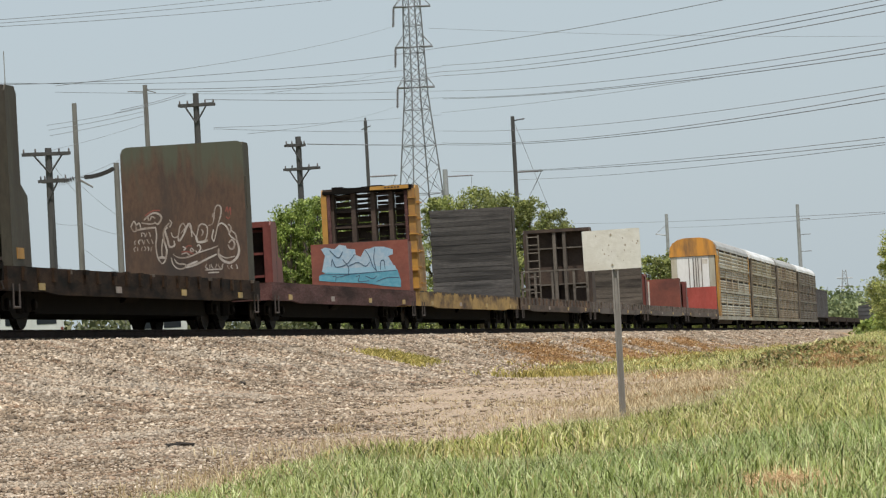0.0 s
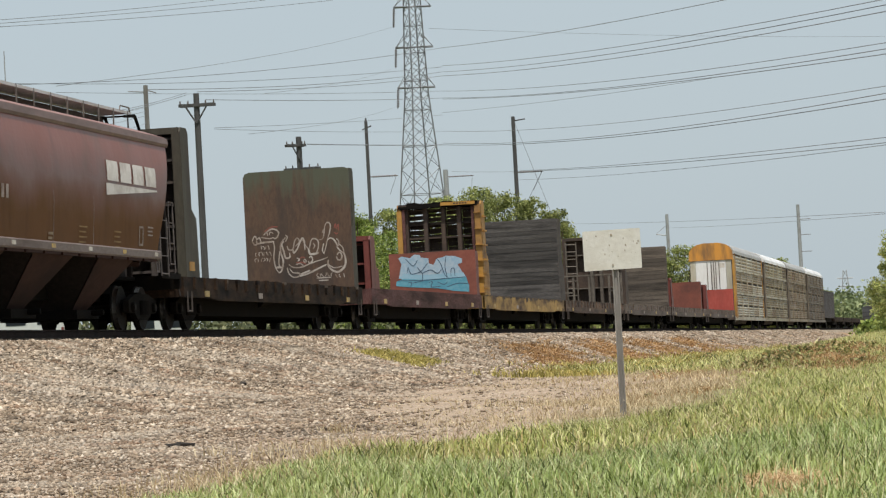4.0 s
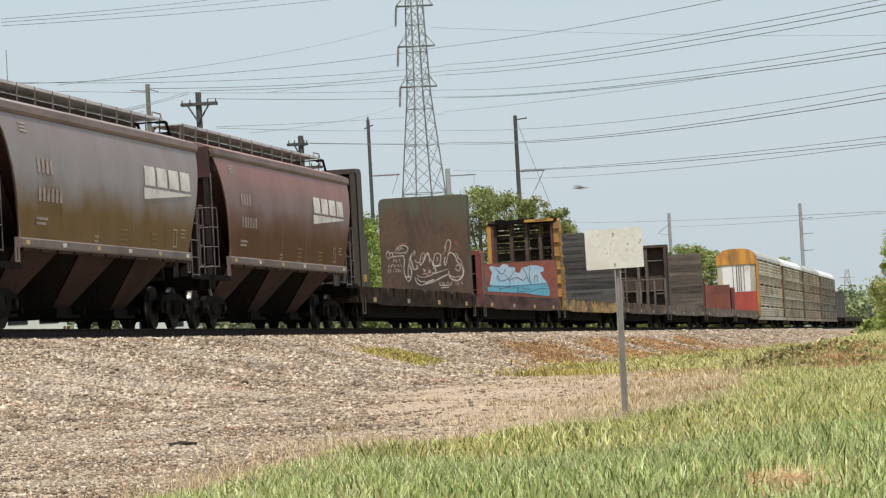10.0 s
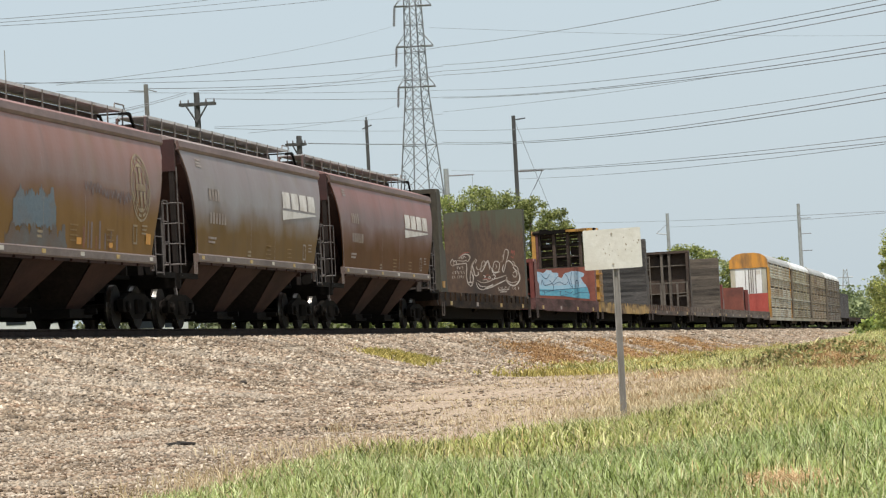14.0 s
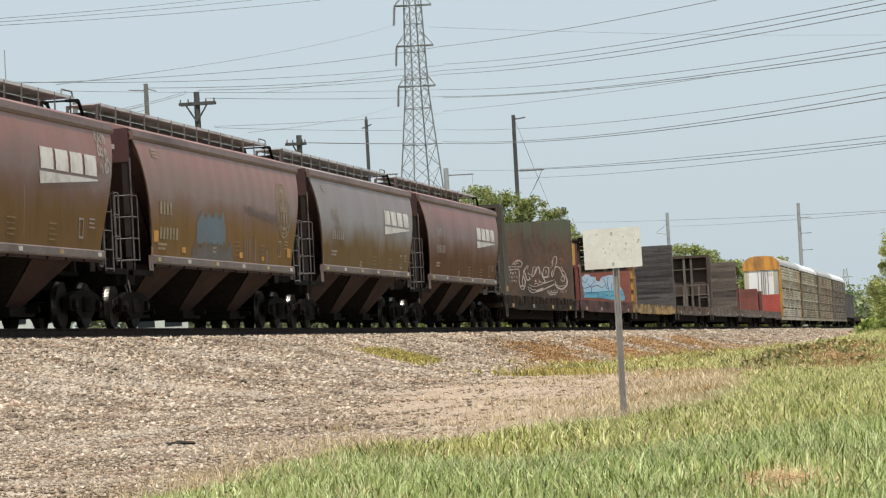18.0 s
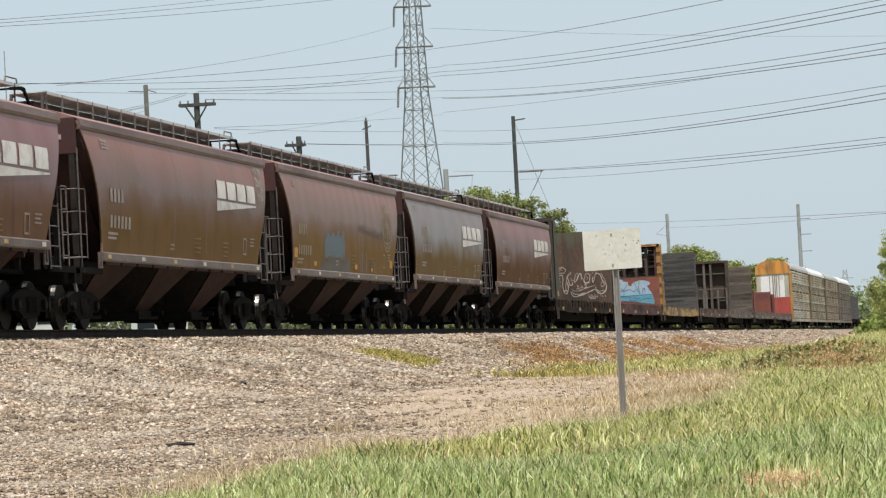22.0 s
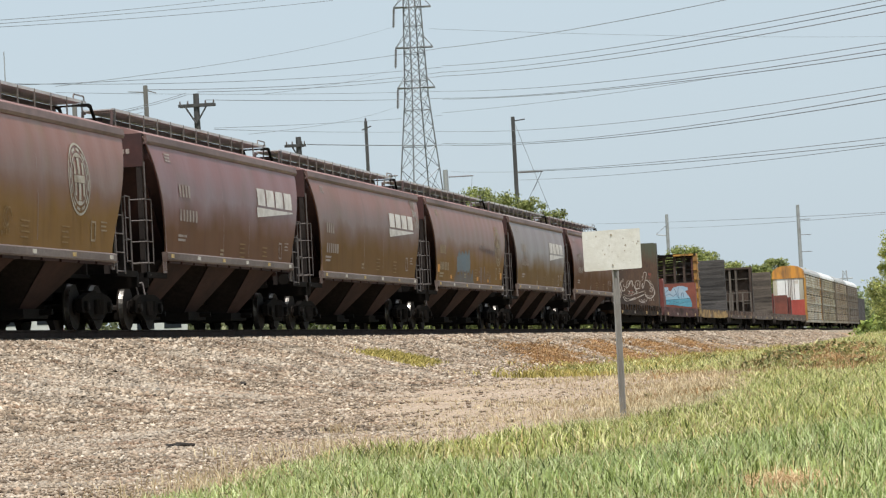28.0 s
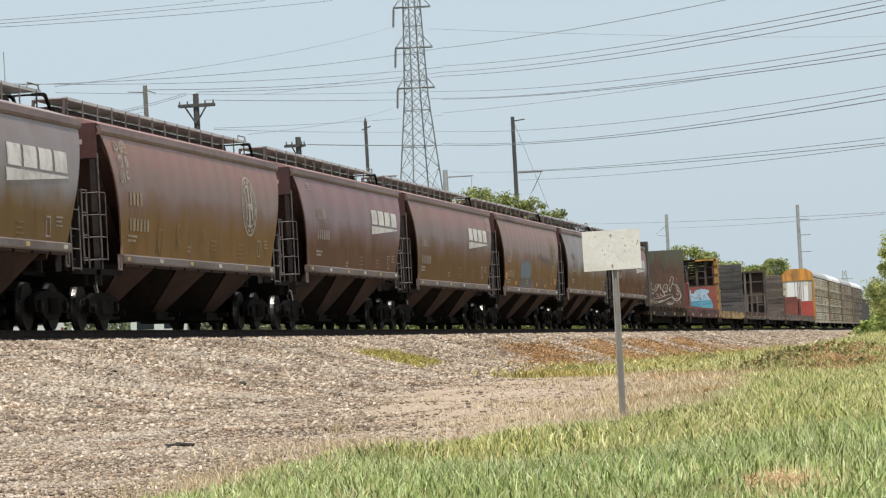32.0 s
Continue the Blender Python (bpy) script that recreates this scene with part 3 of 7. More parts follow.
def build_ground():
    xs = np.unique(np.concatenate([np.linspace(-3000, -200, 8), np.linspace(-200, -20, 10), np.linspace(-20, 0, 21), np.linspace(0, 24, 97), np.linspace(24, 80, 12), np.linspace(80, 3000, 9)]))
    ys = np.unique(np.concatenate([np.linspace(-600, -20, 10), np.linspace(-20, 12, 12), np.linspace(12, 140, 190), np.linspace(140, 420, 80), np.linspace(420, 4500, 22)]))
    gx, gy = np.meshgrid(xs, ys)
    v = np.stack([gx, gy, ground_z(gx, gy)], -1).reshape(-1, 3)
    nx, ny = len(xs), len(ys)
    i = (np.arange(ny - 1)[:, None] * nx + np.arange(nx - 1)).ravel()
    ob = new("ground", from_arrays("ground", v, np.stack([i, i + 1, i + nx + 1, i + nx], 1), GROUND))
    ob.data.shade_smooth()
    tagged(ob, "dusty gravel flat beside a ballast bank, with a grass verge", "ground", kind="structure")


RNG = np.random.default_rng(7)


def build_stones():
    """Crushed stone strewn over the bank and the flat, finer and thinner away from the track."""
    pts = []
    for y0, y1, per_m2, size in ((17, 34, 560, 0.0205), (34, 62, 410, 0.025), (62, 100, 235, 0.029), (100, 175, 95, 0.037), (175, 330, 18, 0.05)):
        n = int((y1 - y0) * 13 * per_m2)
        x, y = RNG.uniform(1.45, 14.4, n), RNG.uniform(y0, y1, n)
        bank = np.where(x < 7.5, 1.0, np.where(x < 13, 0.62, 0.35))
        over = np.minimum(x + 0.2 * y - 18.6, (x - 7.1) * 1.2) + 0.6 * patchy(x, y, 1.3, 2.0)
        bank = np.where(over > 0, 0.62 * np.clip(1 - over * 0.55, 0.05, 1), bank)
        bank = np.where((y + 4 * x > 117) & (y < 170) & (x > 3.3) & (runs(x, y) > -0.4), 0.12, bank)
        keep = (x > 18.0 - 0.315 * y) & (x < 19.5 - 0.03 * y) & (RNG.random(n) < bank)
        x, y = x[keep], y[keep]
        r = size * np.minimum(RNG.lognormal(0, 0.42, len(x)), 2.2) * np.where(x < 7.5, 1.15, 0.82)
        pts.append(np.stack([x, y, ground_z(x, y) + r * 0.25, r], 1))
    p = np.concatenate(pts)
    n = len(p)
    chip = np.array([(1, 1, 1), (1, -1, -1), (-1, 1, -1), (-1, -1, 1)], float) * 0.72
    v = chip[None] * RNG.uniform(0.7, 1.35, (n, 4, 1)) * RNG.uniform(0.65, 1.25, (n, 1, 3))
    v += RNG.uniform(-0.2, 0.2, (n, 4, 3))
    q = RNG.normal(size=(n, 3, 3))
    q, _ = np.linalg.qr(q)
    v = np.einsum("nij,nkj->nki", q, v) * p[:, None, 3:4]
    v[:, :, 2] *= 0.55
    v += p[:, None, :3]
    tri = np.array([(0, 1, 2), (0, 3, 1), (0, 2, 3), (1, 3, 2)])
    f = (np.arange(n)[:, None, None] * 4 + tri[None]).reshape(-1, 3)
    ob = new("ballast_stones", from_arrays("ballast_stones", v.reshape(-1, 3), f, STONES))
    tagged(ob, "loose tan and grey crushed stones on the bank", "ballast", kind="stuff")


def blades(name, x, y, height, width, material, label, category, lean=0.5):
    """Bent blades, one by one, rooted on the ground."""
    n = len(x)
    a = RNG.uniform(0, math.tau, n)
    side = np.stack([np.cos(a), np.sin(a), np.zeros(n)], 1) * (width * 0.6)[:, None]
    b = RNG.uniform(0, math.tau, n)
    tilt = np.stack([np.cos(b), np.sin(b), np.zeros(n)], 1) * (height * RNG.uniform(0.1, lean, n) * 1.3)[:, None]
    root = np.stack([x, y, ground_z(x, y) - 0.01], 1)
    up = np.zeros((n, 3))
    up[:, 2] = height
    low = root + up * 0.55 + tilt * 0.25
    tip = root + up * RNG.uniform(0.72, 1.0, n)[:, None] + tilt
    v = np.stack([root - side * 0.8, root + side * 0.8, low - side, low + side, tip], 1).reshape(-1, 3)
    f = (np.arange(n)[:, None, None] * 5 + np.array([(0, 1, 3), (0, 3, 2), (2, 3, 4)])[None]).reshape(-1, 3)
    ob = new(name, from_arrays(name, v, f, material))
    tagged(ob, label, category, kind="stuff")


def patchy(x, y, k, seed):
    """Slow random patches between -1 and 1."""
    return (np.sin(x * k + 1.7 * np.sin(y * k * 0.6 + seed)) + np.sin(y * k * 0.8 + 1.3 * np.sin(x * k * 1.3 + seed * 2))) / 2


def runs(x, y):
    """Washed-out runs slanting down the far bank, where dead growth shows between the stones."""
    return 0.7 * np.cos((y + 4 * x - 127) * 0.35) + 0.7 * patchy(x, y, 0.9, 4.0)


def verge_edge(y):
    """Where the green verge begins, coming nearer to the track with distance."""
    return np.interp(y, [0, 21.5, 24.7, 26.4, 27.5, 30.6, 31.4, 32.4, 37, 42, 55, 65, 71, 82, 105, 200], [13.25, 13.3, 13.6, 13.95, 14.25, 14.5, 15.4, 16.2, 16.05, 15.7, 15.0, 14.1, 12.3, 10.6, 9.2, 8.3]) + 0.25 * np.sin(y * 0.9) + 0.15 * np.sin(y * 2.3)


def build_grass():
    gx, gy, gh, gw = [], [], [], []
    for y0, y1, x0, x1, per_m2, h, w in ((15, 26, 12.3, 19.0, 1500, 0.15, 0.0073), (26, 44, 13, 18.6, 940, 0.155, 0.0098), (44, 75, 12, 17.8, 520, 0.16, 0.014), (75, 180, 8.0, 17.2, 190, 0.2, 0.022), (180, 420, 7, 15, 9, 0.45, 0.09)):
        n = int((y1 - y0) * (x1 - x0) * per_m2)
        x, y = RNG.uniform(x0, x1, n), RNG.uniform(y0, y1, n)
        edge = verge_edge(y) + RNG.normal(0, 0.18, n) * np.clip(y / 30, 0.8, 4)
        clump = patchy(x, y, 1.9, 3.0) + 0.5 * patchy(x, y, 6.0, 1.0)
        bare = 0.85 * np.exp(-((x - 17.68 + 0.12 * patchy(x, y, 5.0, 2.0)) / 0.3) ** 2 - ((y - 20.4) / 1.5) ** 2) + 0.5 * np.exp(-((x - 14.9) / 0.6) ** 2 - ((y - 47) / 7) ** 2) + 0.45 * np.exp(-((x - 15.4) / 0.9) ** 2 - ((y - 73) / 6) ** 2) + 0.5 * smooth01((12.8 - x) / 1.5) * (y > 66) + 0.35 * smooth01(patchy(x, y, 0.7, 9.0) * 2)
        keep = (x > edge) & (clump + RNG.normal(0, 0.5, n) > -0.75) & (RNG.random(n) > bare * 1.2) & (x < 19.3 - 0.024 * y)
        x, y = x[keep], y[keep]
        gx.append(x), gy.append(y)
        gh.append(h * np.clip(0.45 + (x - verge_edge(y)) / 0.7, 0.4, 1) * (0.45 + 0.9 * RNG.random(len(x)) ** 1.6) * (1 + 0.3 * patchy(x, y, 1.1, 5.0)))
        gw.append(w * RNG.uniform(0.6, 1.3, len(x)))
    blades("lush_grass", gx[0], gy[0], gh[0], gw[0], GRASS_LUSH, "lush upright green grass along the gravel", "grass", 0.42)
    blades("grass", *(np.concatenate(k[1:]) for k in (gx, gy, gh, gw)), GRASS, "uneven pale green grass along the verge", "grass", 0.5)
    # the olive strip at the bank's foot and a tuft higher on it
    gx, gy, gh, gw = [], [], [], []
    n = 20000
    x, y = RNG.normal(8.2, 0.75, n), RNG.uniform(80, 200, n)
    keep = patchy(x, y, 0.5, 2.0) + RNG.normal(0, 0.3, n) > -0.3
    gx.append(x[keep]), gy.append(y[keep]), gh.append(RNG.uniform(0.08, 0.28, keep.sum())), gw.append(np.full(keep.sum(), 0.025))
    n = 2600
    u = RNG.beta(1.4, 1.1, n)
    x, y = 3.85 + 1.35 * u + RNG.normal(0, 0.13, n), 82.0 + 1.6 * u + RNG.normal(0, 1.0, n)
    gx.append(x), gy.append(y), gh.append(RNG.uniform(0.06, 0.19, n)), gw.append(np.full(n, 0.022))
    n = 15000
    x, y = RNG.normal(8.6, 0.8, n), RNG.uniform(84, 190, n)
    keep = (x > 7.1) & (patchy(x, y, 0.6, 7.0) + RNG.normal(0, 0.3, n) > -0.4)
    blades("bank_foot_grass", x[keep], y[keep], RNG.uniform(0.1, 0.3, keep.sum()), np.full(keep.sum(), 0.024), GRASS, "bright green grass along the bank's foot", "grass", 0.7)
    blades("olive_grass", *(np.concatenate(k) for k in (gx, gy, gh, gw)), OLIVE_GRASS, "short olive grass on the bank and at its foot", "grass", 0.9)
    # straw: dry stalks between gravel and verge, on the bank farther off, and a dead heap
    sx, sy, sh, sw = [], [], [], []
    for cx, sdx, y0, y1, n, h, w in ((13.6, 0.35, 17, 29, 2200, 0.16, 0.007), (14.0, 0.75, 29, 40, 2600, 0.085, 0.006), (14.9, 0.6, 36, 52, 2600, 0.08, 0.008), (12.0, 1.6, 66, 110, 5200, 0.12, 0.02), (15.2, 0.9, 62, 84, 3200, 0.2, 0.013), (16.4, 1.1, 22, 60, 4200, 0.19, 0.0065), (12.0, 1.5, 36, 84, 2500, 0.05, 0.012), (14.3, 0.7, 40, 56, 4200, 0.13, 0.01), (13.6, 0.6, 58, 76, 3000, 0.15, 0.014), (14.3, 0.3, 31, 34, 30, 0.36, 0.006)):
        x, y = RNG.normal(cx, sdx, n), RNG.uniform(y0, y1, n)
        sx.append(x), sy.append(y), sh.append(h * RNG.uniform(0.3, 1.2, len(x))), sw.append(w * RNG.uniform(0.6, 1.3, len(x)))
    blades("dry_grass", *(np.concatenate(k) for k in (sx, sy, sh, sw)), STRAW, "dry straw-coloured stalks beside the gravel", "dry grass", 0.9)
    n = 22000
    x, y = RNG.uniform(7.6, 16.0, n), RNG.uniform(28, 84, n)
    keep = (x + 0.2 * y > 18.6) & (x < verge_edge(y) + 0.4) & (patchy(x, y, 0.9, 6.0) > -0.5)
    x, y = x[keep], y[keep]
    blades("flattened_straw", x, y, RNG.uniform(0.015, 0.035, len(x)), RNG.uniform(0.008, 0.018, len(x)), STRAW, "flattened pale straw over bare earth", "dry grass", 5.0)
    n = 5200
    x, y = RNG.normal(17.68, 0.2, n), RNG.normal(20.4, 0.85, n)
    blades("trampled_straw", x, y, RNG.uniform(0.015, 0.07, n), RNG.uniform(0.006, 0.012, n), TAWNY_STRAW, "trampled tawny straw in a worn patch of grass", "dry grass", 2.6)
    n = 36000
    x, y = RNG.normal(5.2, 1.3, n), RNG.uniform(87, 175, n)
    run = runs(x, y)
    keep = (x > 3.1) & (x < 7.8) & (y + 4 * x > 116 + RNG.normal(0, 1.2, n)) & (run + RNG.normal(0, 0.4, n) > -0.55)
    x, y = x[keep], y[keep]
    for cx, cy, dx, dy, m in ((15.3, 74, 0.6, 4.5, 5200), (16.1, 65.5, 0.5, 3.0, 2600), (15.15, 45.5, 0.14, 1.5, 420), (14.5, 43.2, 0.1, 0.5, 110), (12.9, 68, 0.4, 3, 200)):
        x, y = np.concatenate([x, RNG.normal(cx, dx, m)]), np.concatenate([y, RNG.normal(cy, dy, m)])
    blades("dead_growth", x, y, RNG.uniform(0.03, 0.13, len(x)) * np.where(y > 75, np.where(x > 10, 2.2, 1), np.where(x > 10, np.where(y > 55, 1.9, 0.8), 0.35)), np.interp(y, [20, 45, 75, 100], [0.006, 0.012, 0.022, 0.03]), DEAD, "flattened rust-brown dead growth on the bank and verge", "dead plants", 1.6)
    for cx, cy, n, h in ((12.42, 33.8, 70, 0.15), (12.4, 28.4, 30, 0.17), (11.1, 47.5, 50, 0.12)):
        x, y = RNG.normal(cx, 0.07, n), RNG.normal(cy, 0.07, n)
        blades("dead_weed", x, y, h * RNG.uniform(0.4, 1.1, n), np.full(n, 0.008), STRAW, "withered brown weed tuft on the gravel", "weed", 0.6)


def build_track():
    outline = [(-0.075, -0.18), (0.075, -0.18), (0.075, -0.165), (0.012, -0.14), (0.012, -0.045), (0.036, -0.03), (0.036, 0.0), (-0.036, 0.0), (-0.036, -0.03), (-0.012, -0.045), (-0.012, -0.14), (-0.075, -0.165)]
    for x in (-0.755, 0.755):
        f = Form().prism_y([(x + a, b) for a, b in outline], -400, 1500)
        tagged(part("rail", f, RAIL), "dark rusty steel rail", "rail", "rails of the track", "structure")
    f = Form()
    for k in range(700):
        y = -60 + 0.56 * k
        f.box(-1.3, 1.3, y, y + 0.23, -0.3, -0.183)
    tagged(part("railway_ties", f, TIE), "weathered timber railway ties bedded in ballast", "railway ties", kind="stuff")


build_ground()
build_stones()
build_grass()
build_track()


# ---- the train ----
CARS = []      # (thing, y of its middle at the start)
WHEELSETS = []  # (wheelset, y on its bogie)
R_WHEEL = 0.457


def wheelset_form():
    f = Form()
    f.tube((-1.05, 0, 0), (1.05, 0, 0), 0.085, 8)
    for s in (-1, 1):
        f.tube((s * 0.70, 0, 0), (s * 0.735, 0, 0), R_WHEEL + 0.025, 24)
        f.tube((s * 0.735, 0, 0), (s * 0.83, 0, 0), R_WHEEL, 24)
        f.tube((s * 0.83, 0, 0), (s * 0.86, 0, 0), 0.16, 12)
        for k in range(3):
            a = k * math.tau / 3
            f.tube((s * 1.05, 0.05 * math.cos(a), 0.05 * math.sin(a)), (s * 1.085, 0.05 * math.cos(a), 0.05 * math.sin(a)), 0.018, 5)
    return f


def side_frame_form(s):
    arch = [(-1.18, 0.36), (-1.05, 0.33), (-0.72, 0.34), (-0.45, 0.2), (0.45, 0.2), (0.72, 0.34), (1.05, 0.33), (1.18, 0.36), (1.18, 0.6), (0.95, 0.66), (0.55, 0.74), (-0.55, 0.74), (-0.95, 0.66), (-1.18, 0.6)]
    x0, x1 = sorted((s * 0.93, s * 1.06))
    f = Form().prism_x(arch, x0, x1)
    for dy in (-0.18, 0, 0.18):
        f.tube((s * 1.08, dy, 0.3), (s * 1.08, dy, 0.6), 0.07, 8)
    for dy in (-0.89, 0.89):
        f.tube((s * 1.0, dy, R_WHEEL), (s * 1.12, dy, R_WHEEL), 0.11, 10)
    return f


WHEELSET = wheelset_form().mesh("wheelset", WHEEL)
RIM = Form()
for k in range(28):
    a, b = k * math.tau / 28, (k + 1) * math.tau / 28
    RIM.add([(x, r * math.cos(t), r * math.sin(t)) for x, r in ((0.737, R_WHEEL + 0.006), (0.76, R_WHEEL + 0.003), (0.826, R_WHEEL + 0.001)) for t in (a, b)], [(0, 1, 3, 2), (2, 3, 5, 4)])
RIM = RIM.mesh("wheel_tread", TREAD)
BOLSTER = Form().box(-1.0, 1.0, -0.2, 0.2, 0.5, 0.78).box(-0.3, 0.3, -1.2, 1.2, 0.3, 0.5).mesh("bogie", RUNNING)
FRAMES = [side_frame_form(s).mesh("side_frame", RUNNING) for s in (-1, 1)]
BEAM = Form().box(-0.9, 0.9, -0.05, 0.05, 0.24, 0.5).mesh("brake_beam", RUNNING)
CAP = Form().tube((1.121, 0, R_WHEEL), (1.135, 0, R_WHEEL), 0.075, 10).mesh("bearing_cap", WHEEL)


def bogies(car, offset):
    for y in (-offset, offset):
        b = part("bogie", BOLSTER, None, car, "black cast steel bogie", pose(0, y, 0))
        for me in FRAMES:
            part("side_frame", me, None, b)
        for d in (-0.45, 0.45):
            part("brake_beam", BEAM, None, b, "", pose(0, d, 0))
        for d in (-0.89, 0.89):
            w = part("wheelset", WHEELSET, None, b, "dark steel wheelset", pose(0, d, R_WHEEL))
            WHEELSETS.append((w, d))
            part("wheel_tread", RIM, None, b, "worn shiny wheel tread", pose(0, d, R_WHEEL))
            part("bearing_cap", CAP, None, b, "", pose(0, d, 0))


def coupler(car, half):
    for s in (-1, 1):
        f = Form().box(-0.12, 0.12, min(s * (half - 0.3), s * (half + 0.42)), max(s * (half - 0.3), s * (half + 0.42)), 0.72, 0.98)
        f.box(-0.2, 0.2, min(s * (half + 0.18), s * (half + 0.4)), max(s * (half + 0.18), s * (half + 0.4)), 0.68, 1.02)
        f.tube((0.35, s * (half - 0.1), 0.75), (0.3, s * (half + 0.3), 0.35), 0.025, 5)
        part("coupler", f, RUNNING, car)


BULGE = np.polyfit(np.array([1.5, 2.0, 2.7, 3.3, 3.7, 3.95, 4.1]) - 2.8, [1.53, 1.57, 1.6, 1.58, 1.51, 1.43, 1.4], 4)


def side_x(z):
    """Half the width of a hopper's bulging side at a height."""
    return float(np.polyval(BULGE, z - 2.8))


def on_side(y0, y1, z0, z1, proud=0.012):
    """A thin plate lying on the hopper's side; two rows follow the bulge."""
    f = Form()
    zs = [z0 + (z1 - z0) * k / 3 for k in range(4)]
    p = [(side_x(z) + d, y, z) for z in zs for d in (proud, -0.01) for y in (y0, y1)]
    for k in range(3):
        a = 4 * k
        f.f += [(a, a + 1, a + 5, a + 4)]
    f.f += [(0, 2, 3, 1), (12, 13, 15, 14)]
    f.v += p
    return f


def wedge_on_side(y0, y1, z1, h):
    f = Form()
    p = [(side_x(z) + 0.012, y, z) for y, z in ((y0, z1 - h), (y1, z1 - h * 0.12), (y1, z1), (y0, z1))]
    q = [(x - 0.02, y, z) for x, y, z in p]
    return f.add(p + q, [(0, 1, 2, 3), (0, 4, 5, 1), (3, 2, 6, 7)])


def small_lines(car, y, z, rows, length, colour, pitch=0.09, height=0.05):
    """Stencilled lines too small to read."""
    for k in range(rows):
        part("stencil_line", on_side(y, y + length * (1 - 0.15 * (k % 2)), z - k * pitch, z - k * pitch + height), colour, car)


def stroke(points, w):
    """A painted stroke: a ribbon in the (x, z) plane, rounded by subdivision and set off to one side."""
    p = [Vector((x, 0, z)) for x, z in points]
    fine = []
    for k in range(len(p) - 1):
        a, b, c, d = p[max(k - 1, 0)], p[k], p[k + 1], p[min(k + 2, len(p) - 1)]
        for j in range(5):
            t = j / 5
            fine.append(0.5 * (2 * b + (c - a) * t + (2 * a - 5 * b + 4 * c - d) * t * t + (3 * b - a - 3 * c + d) * t ** 3))
    fine.append(p[-1])
    f = Form()
    n = len(fine)
    for k, q in enumerate(fine):
        d = fine[min(k + 1, n - 1)] - fine[max(k - 1, 0)]
        away = Vector((-d.z, 0, d.x)).normalized()
        side = away * w * (0.5 + 0.5 * math.sin(math.pi * (k + 1) / (n + 1)) ** 0.5) / 2
        f.v += [tuple(q + side), tuple(q - side)]
    f.f = [(2 * k, 2 * k + 1, 2 * k + 3, 2 * k + 2) for k in range(n - 1)]
    return f


def side_stroke(points, w):
    """A painted stroke of (y, z) bends that follows the bulging side."""
    f = stroke(points, w)
    f.v = [(side_x(z) + 0.012, y, z) for y, _, z in f.v]
    f.f = [q[::-1] for q in f.f]
    return f


def ring_logo(car, y, z, ry, rz, colour):
    """A round emblem: a thin rim, a ring of small marks and a cross with slots."""
    n = 36

    def arc(outer, inner, a0, a1):
        f = Form()
        for a in range(a0, a1):
            p = []
            for k in (outer, inner):
                for b in (a, a + 1):
                    t = b * math.tau / n
                    zz = z + rz * k * math.sin(t)
                    p.append((side_x(zz) + 0.012, y + ry * k * math.cos(t), zz))
            f.add(p, [(0, 1, 3, 2)])
        return f

    part("round_emblem_ring", arc(1.0, 0.93, 0, n), colour, car, "faded pale ring emblem")
    part("round_emblem_ring", arc(0.72, 0.67, 0, n), colour, car)
    for a in range(1, n, 3):
        part("emblem_mark", arc(0.87, 0.79, a, a + 2), colour, car)
    for y0, y1, z0, z1 in ((-0.5, 0.5, -0.1, 0.1), (-0.1, 0.1, 0.12, 0.58), (-0.1, 0.1, -0.58, -0.12), (-0.45, -0.3, 0.12, 0.46), (0.3, 0.45, 0.12, 0.46), (-0.45, -0.3, -0.46, -0.12), (0.3, 0.45, -0.46, -0.12), (-0.2, 0.2, 0.6, 0.68), (-0.2, 0.2, -0.68, -0.6)):
        part("round_emblem_bar", on_side(y + y0 * ry, y + y1 * ry, z + z0 * rz, z + z1 * rz), colour, car)


def ladder(car, name, stiles, rungs, label):
    """A ladder of square bars; the first stile carries the others and the rungs."""
    lad = part(name, Form().bar(*stiles[0]), IRON, car, label)
    for bar in stiles[1:]:
        part("stile", Form().bar(*bar), IRON, lad)
    for bar in rungs:
        part("rung", Form().bar(*bar), IRON, lad)


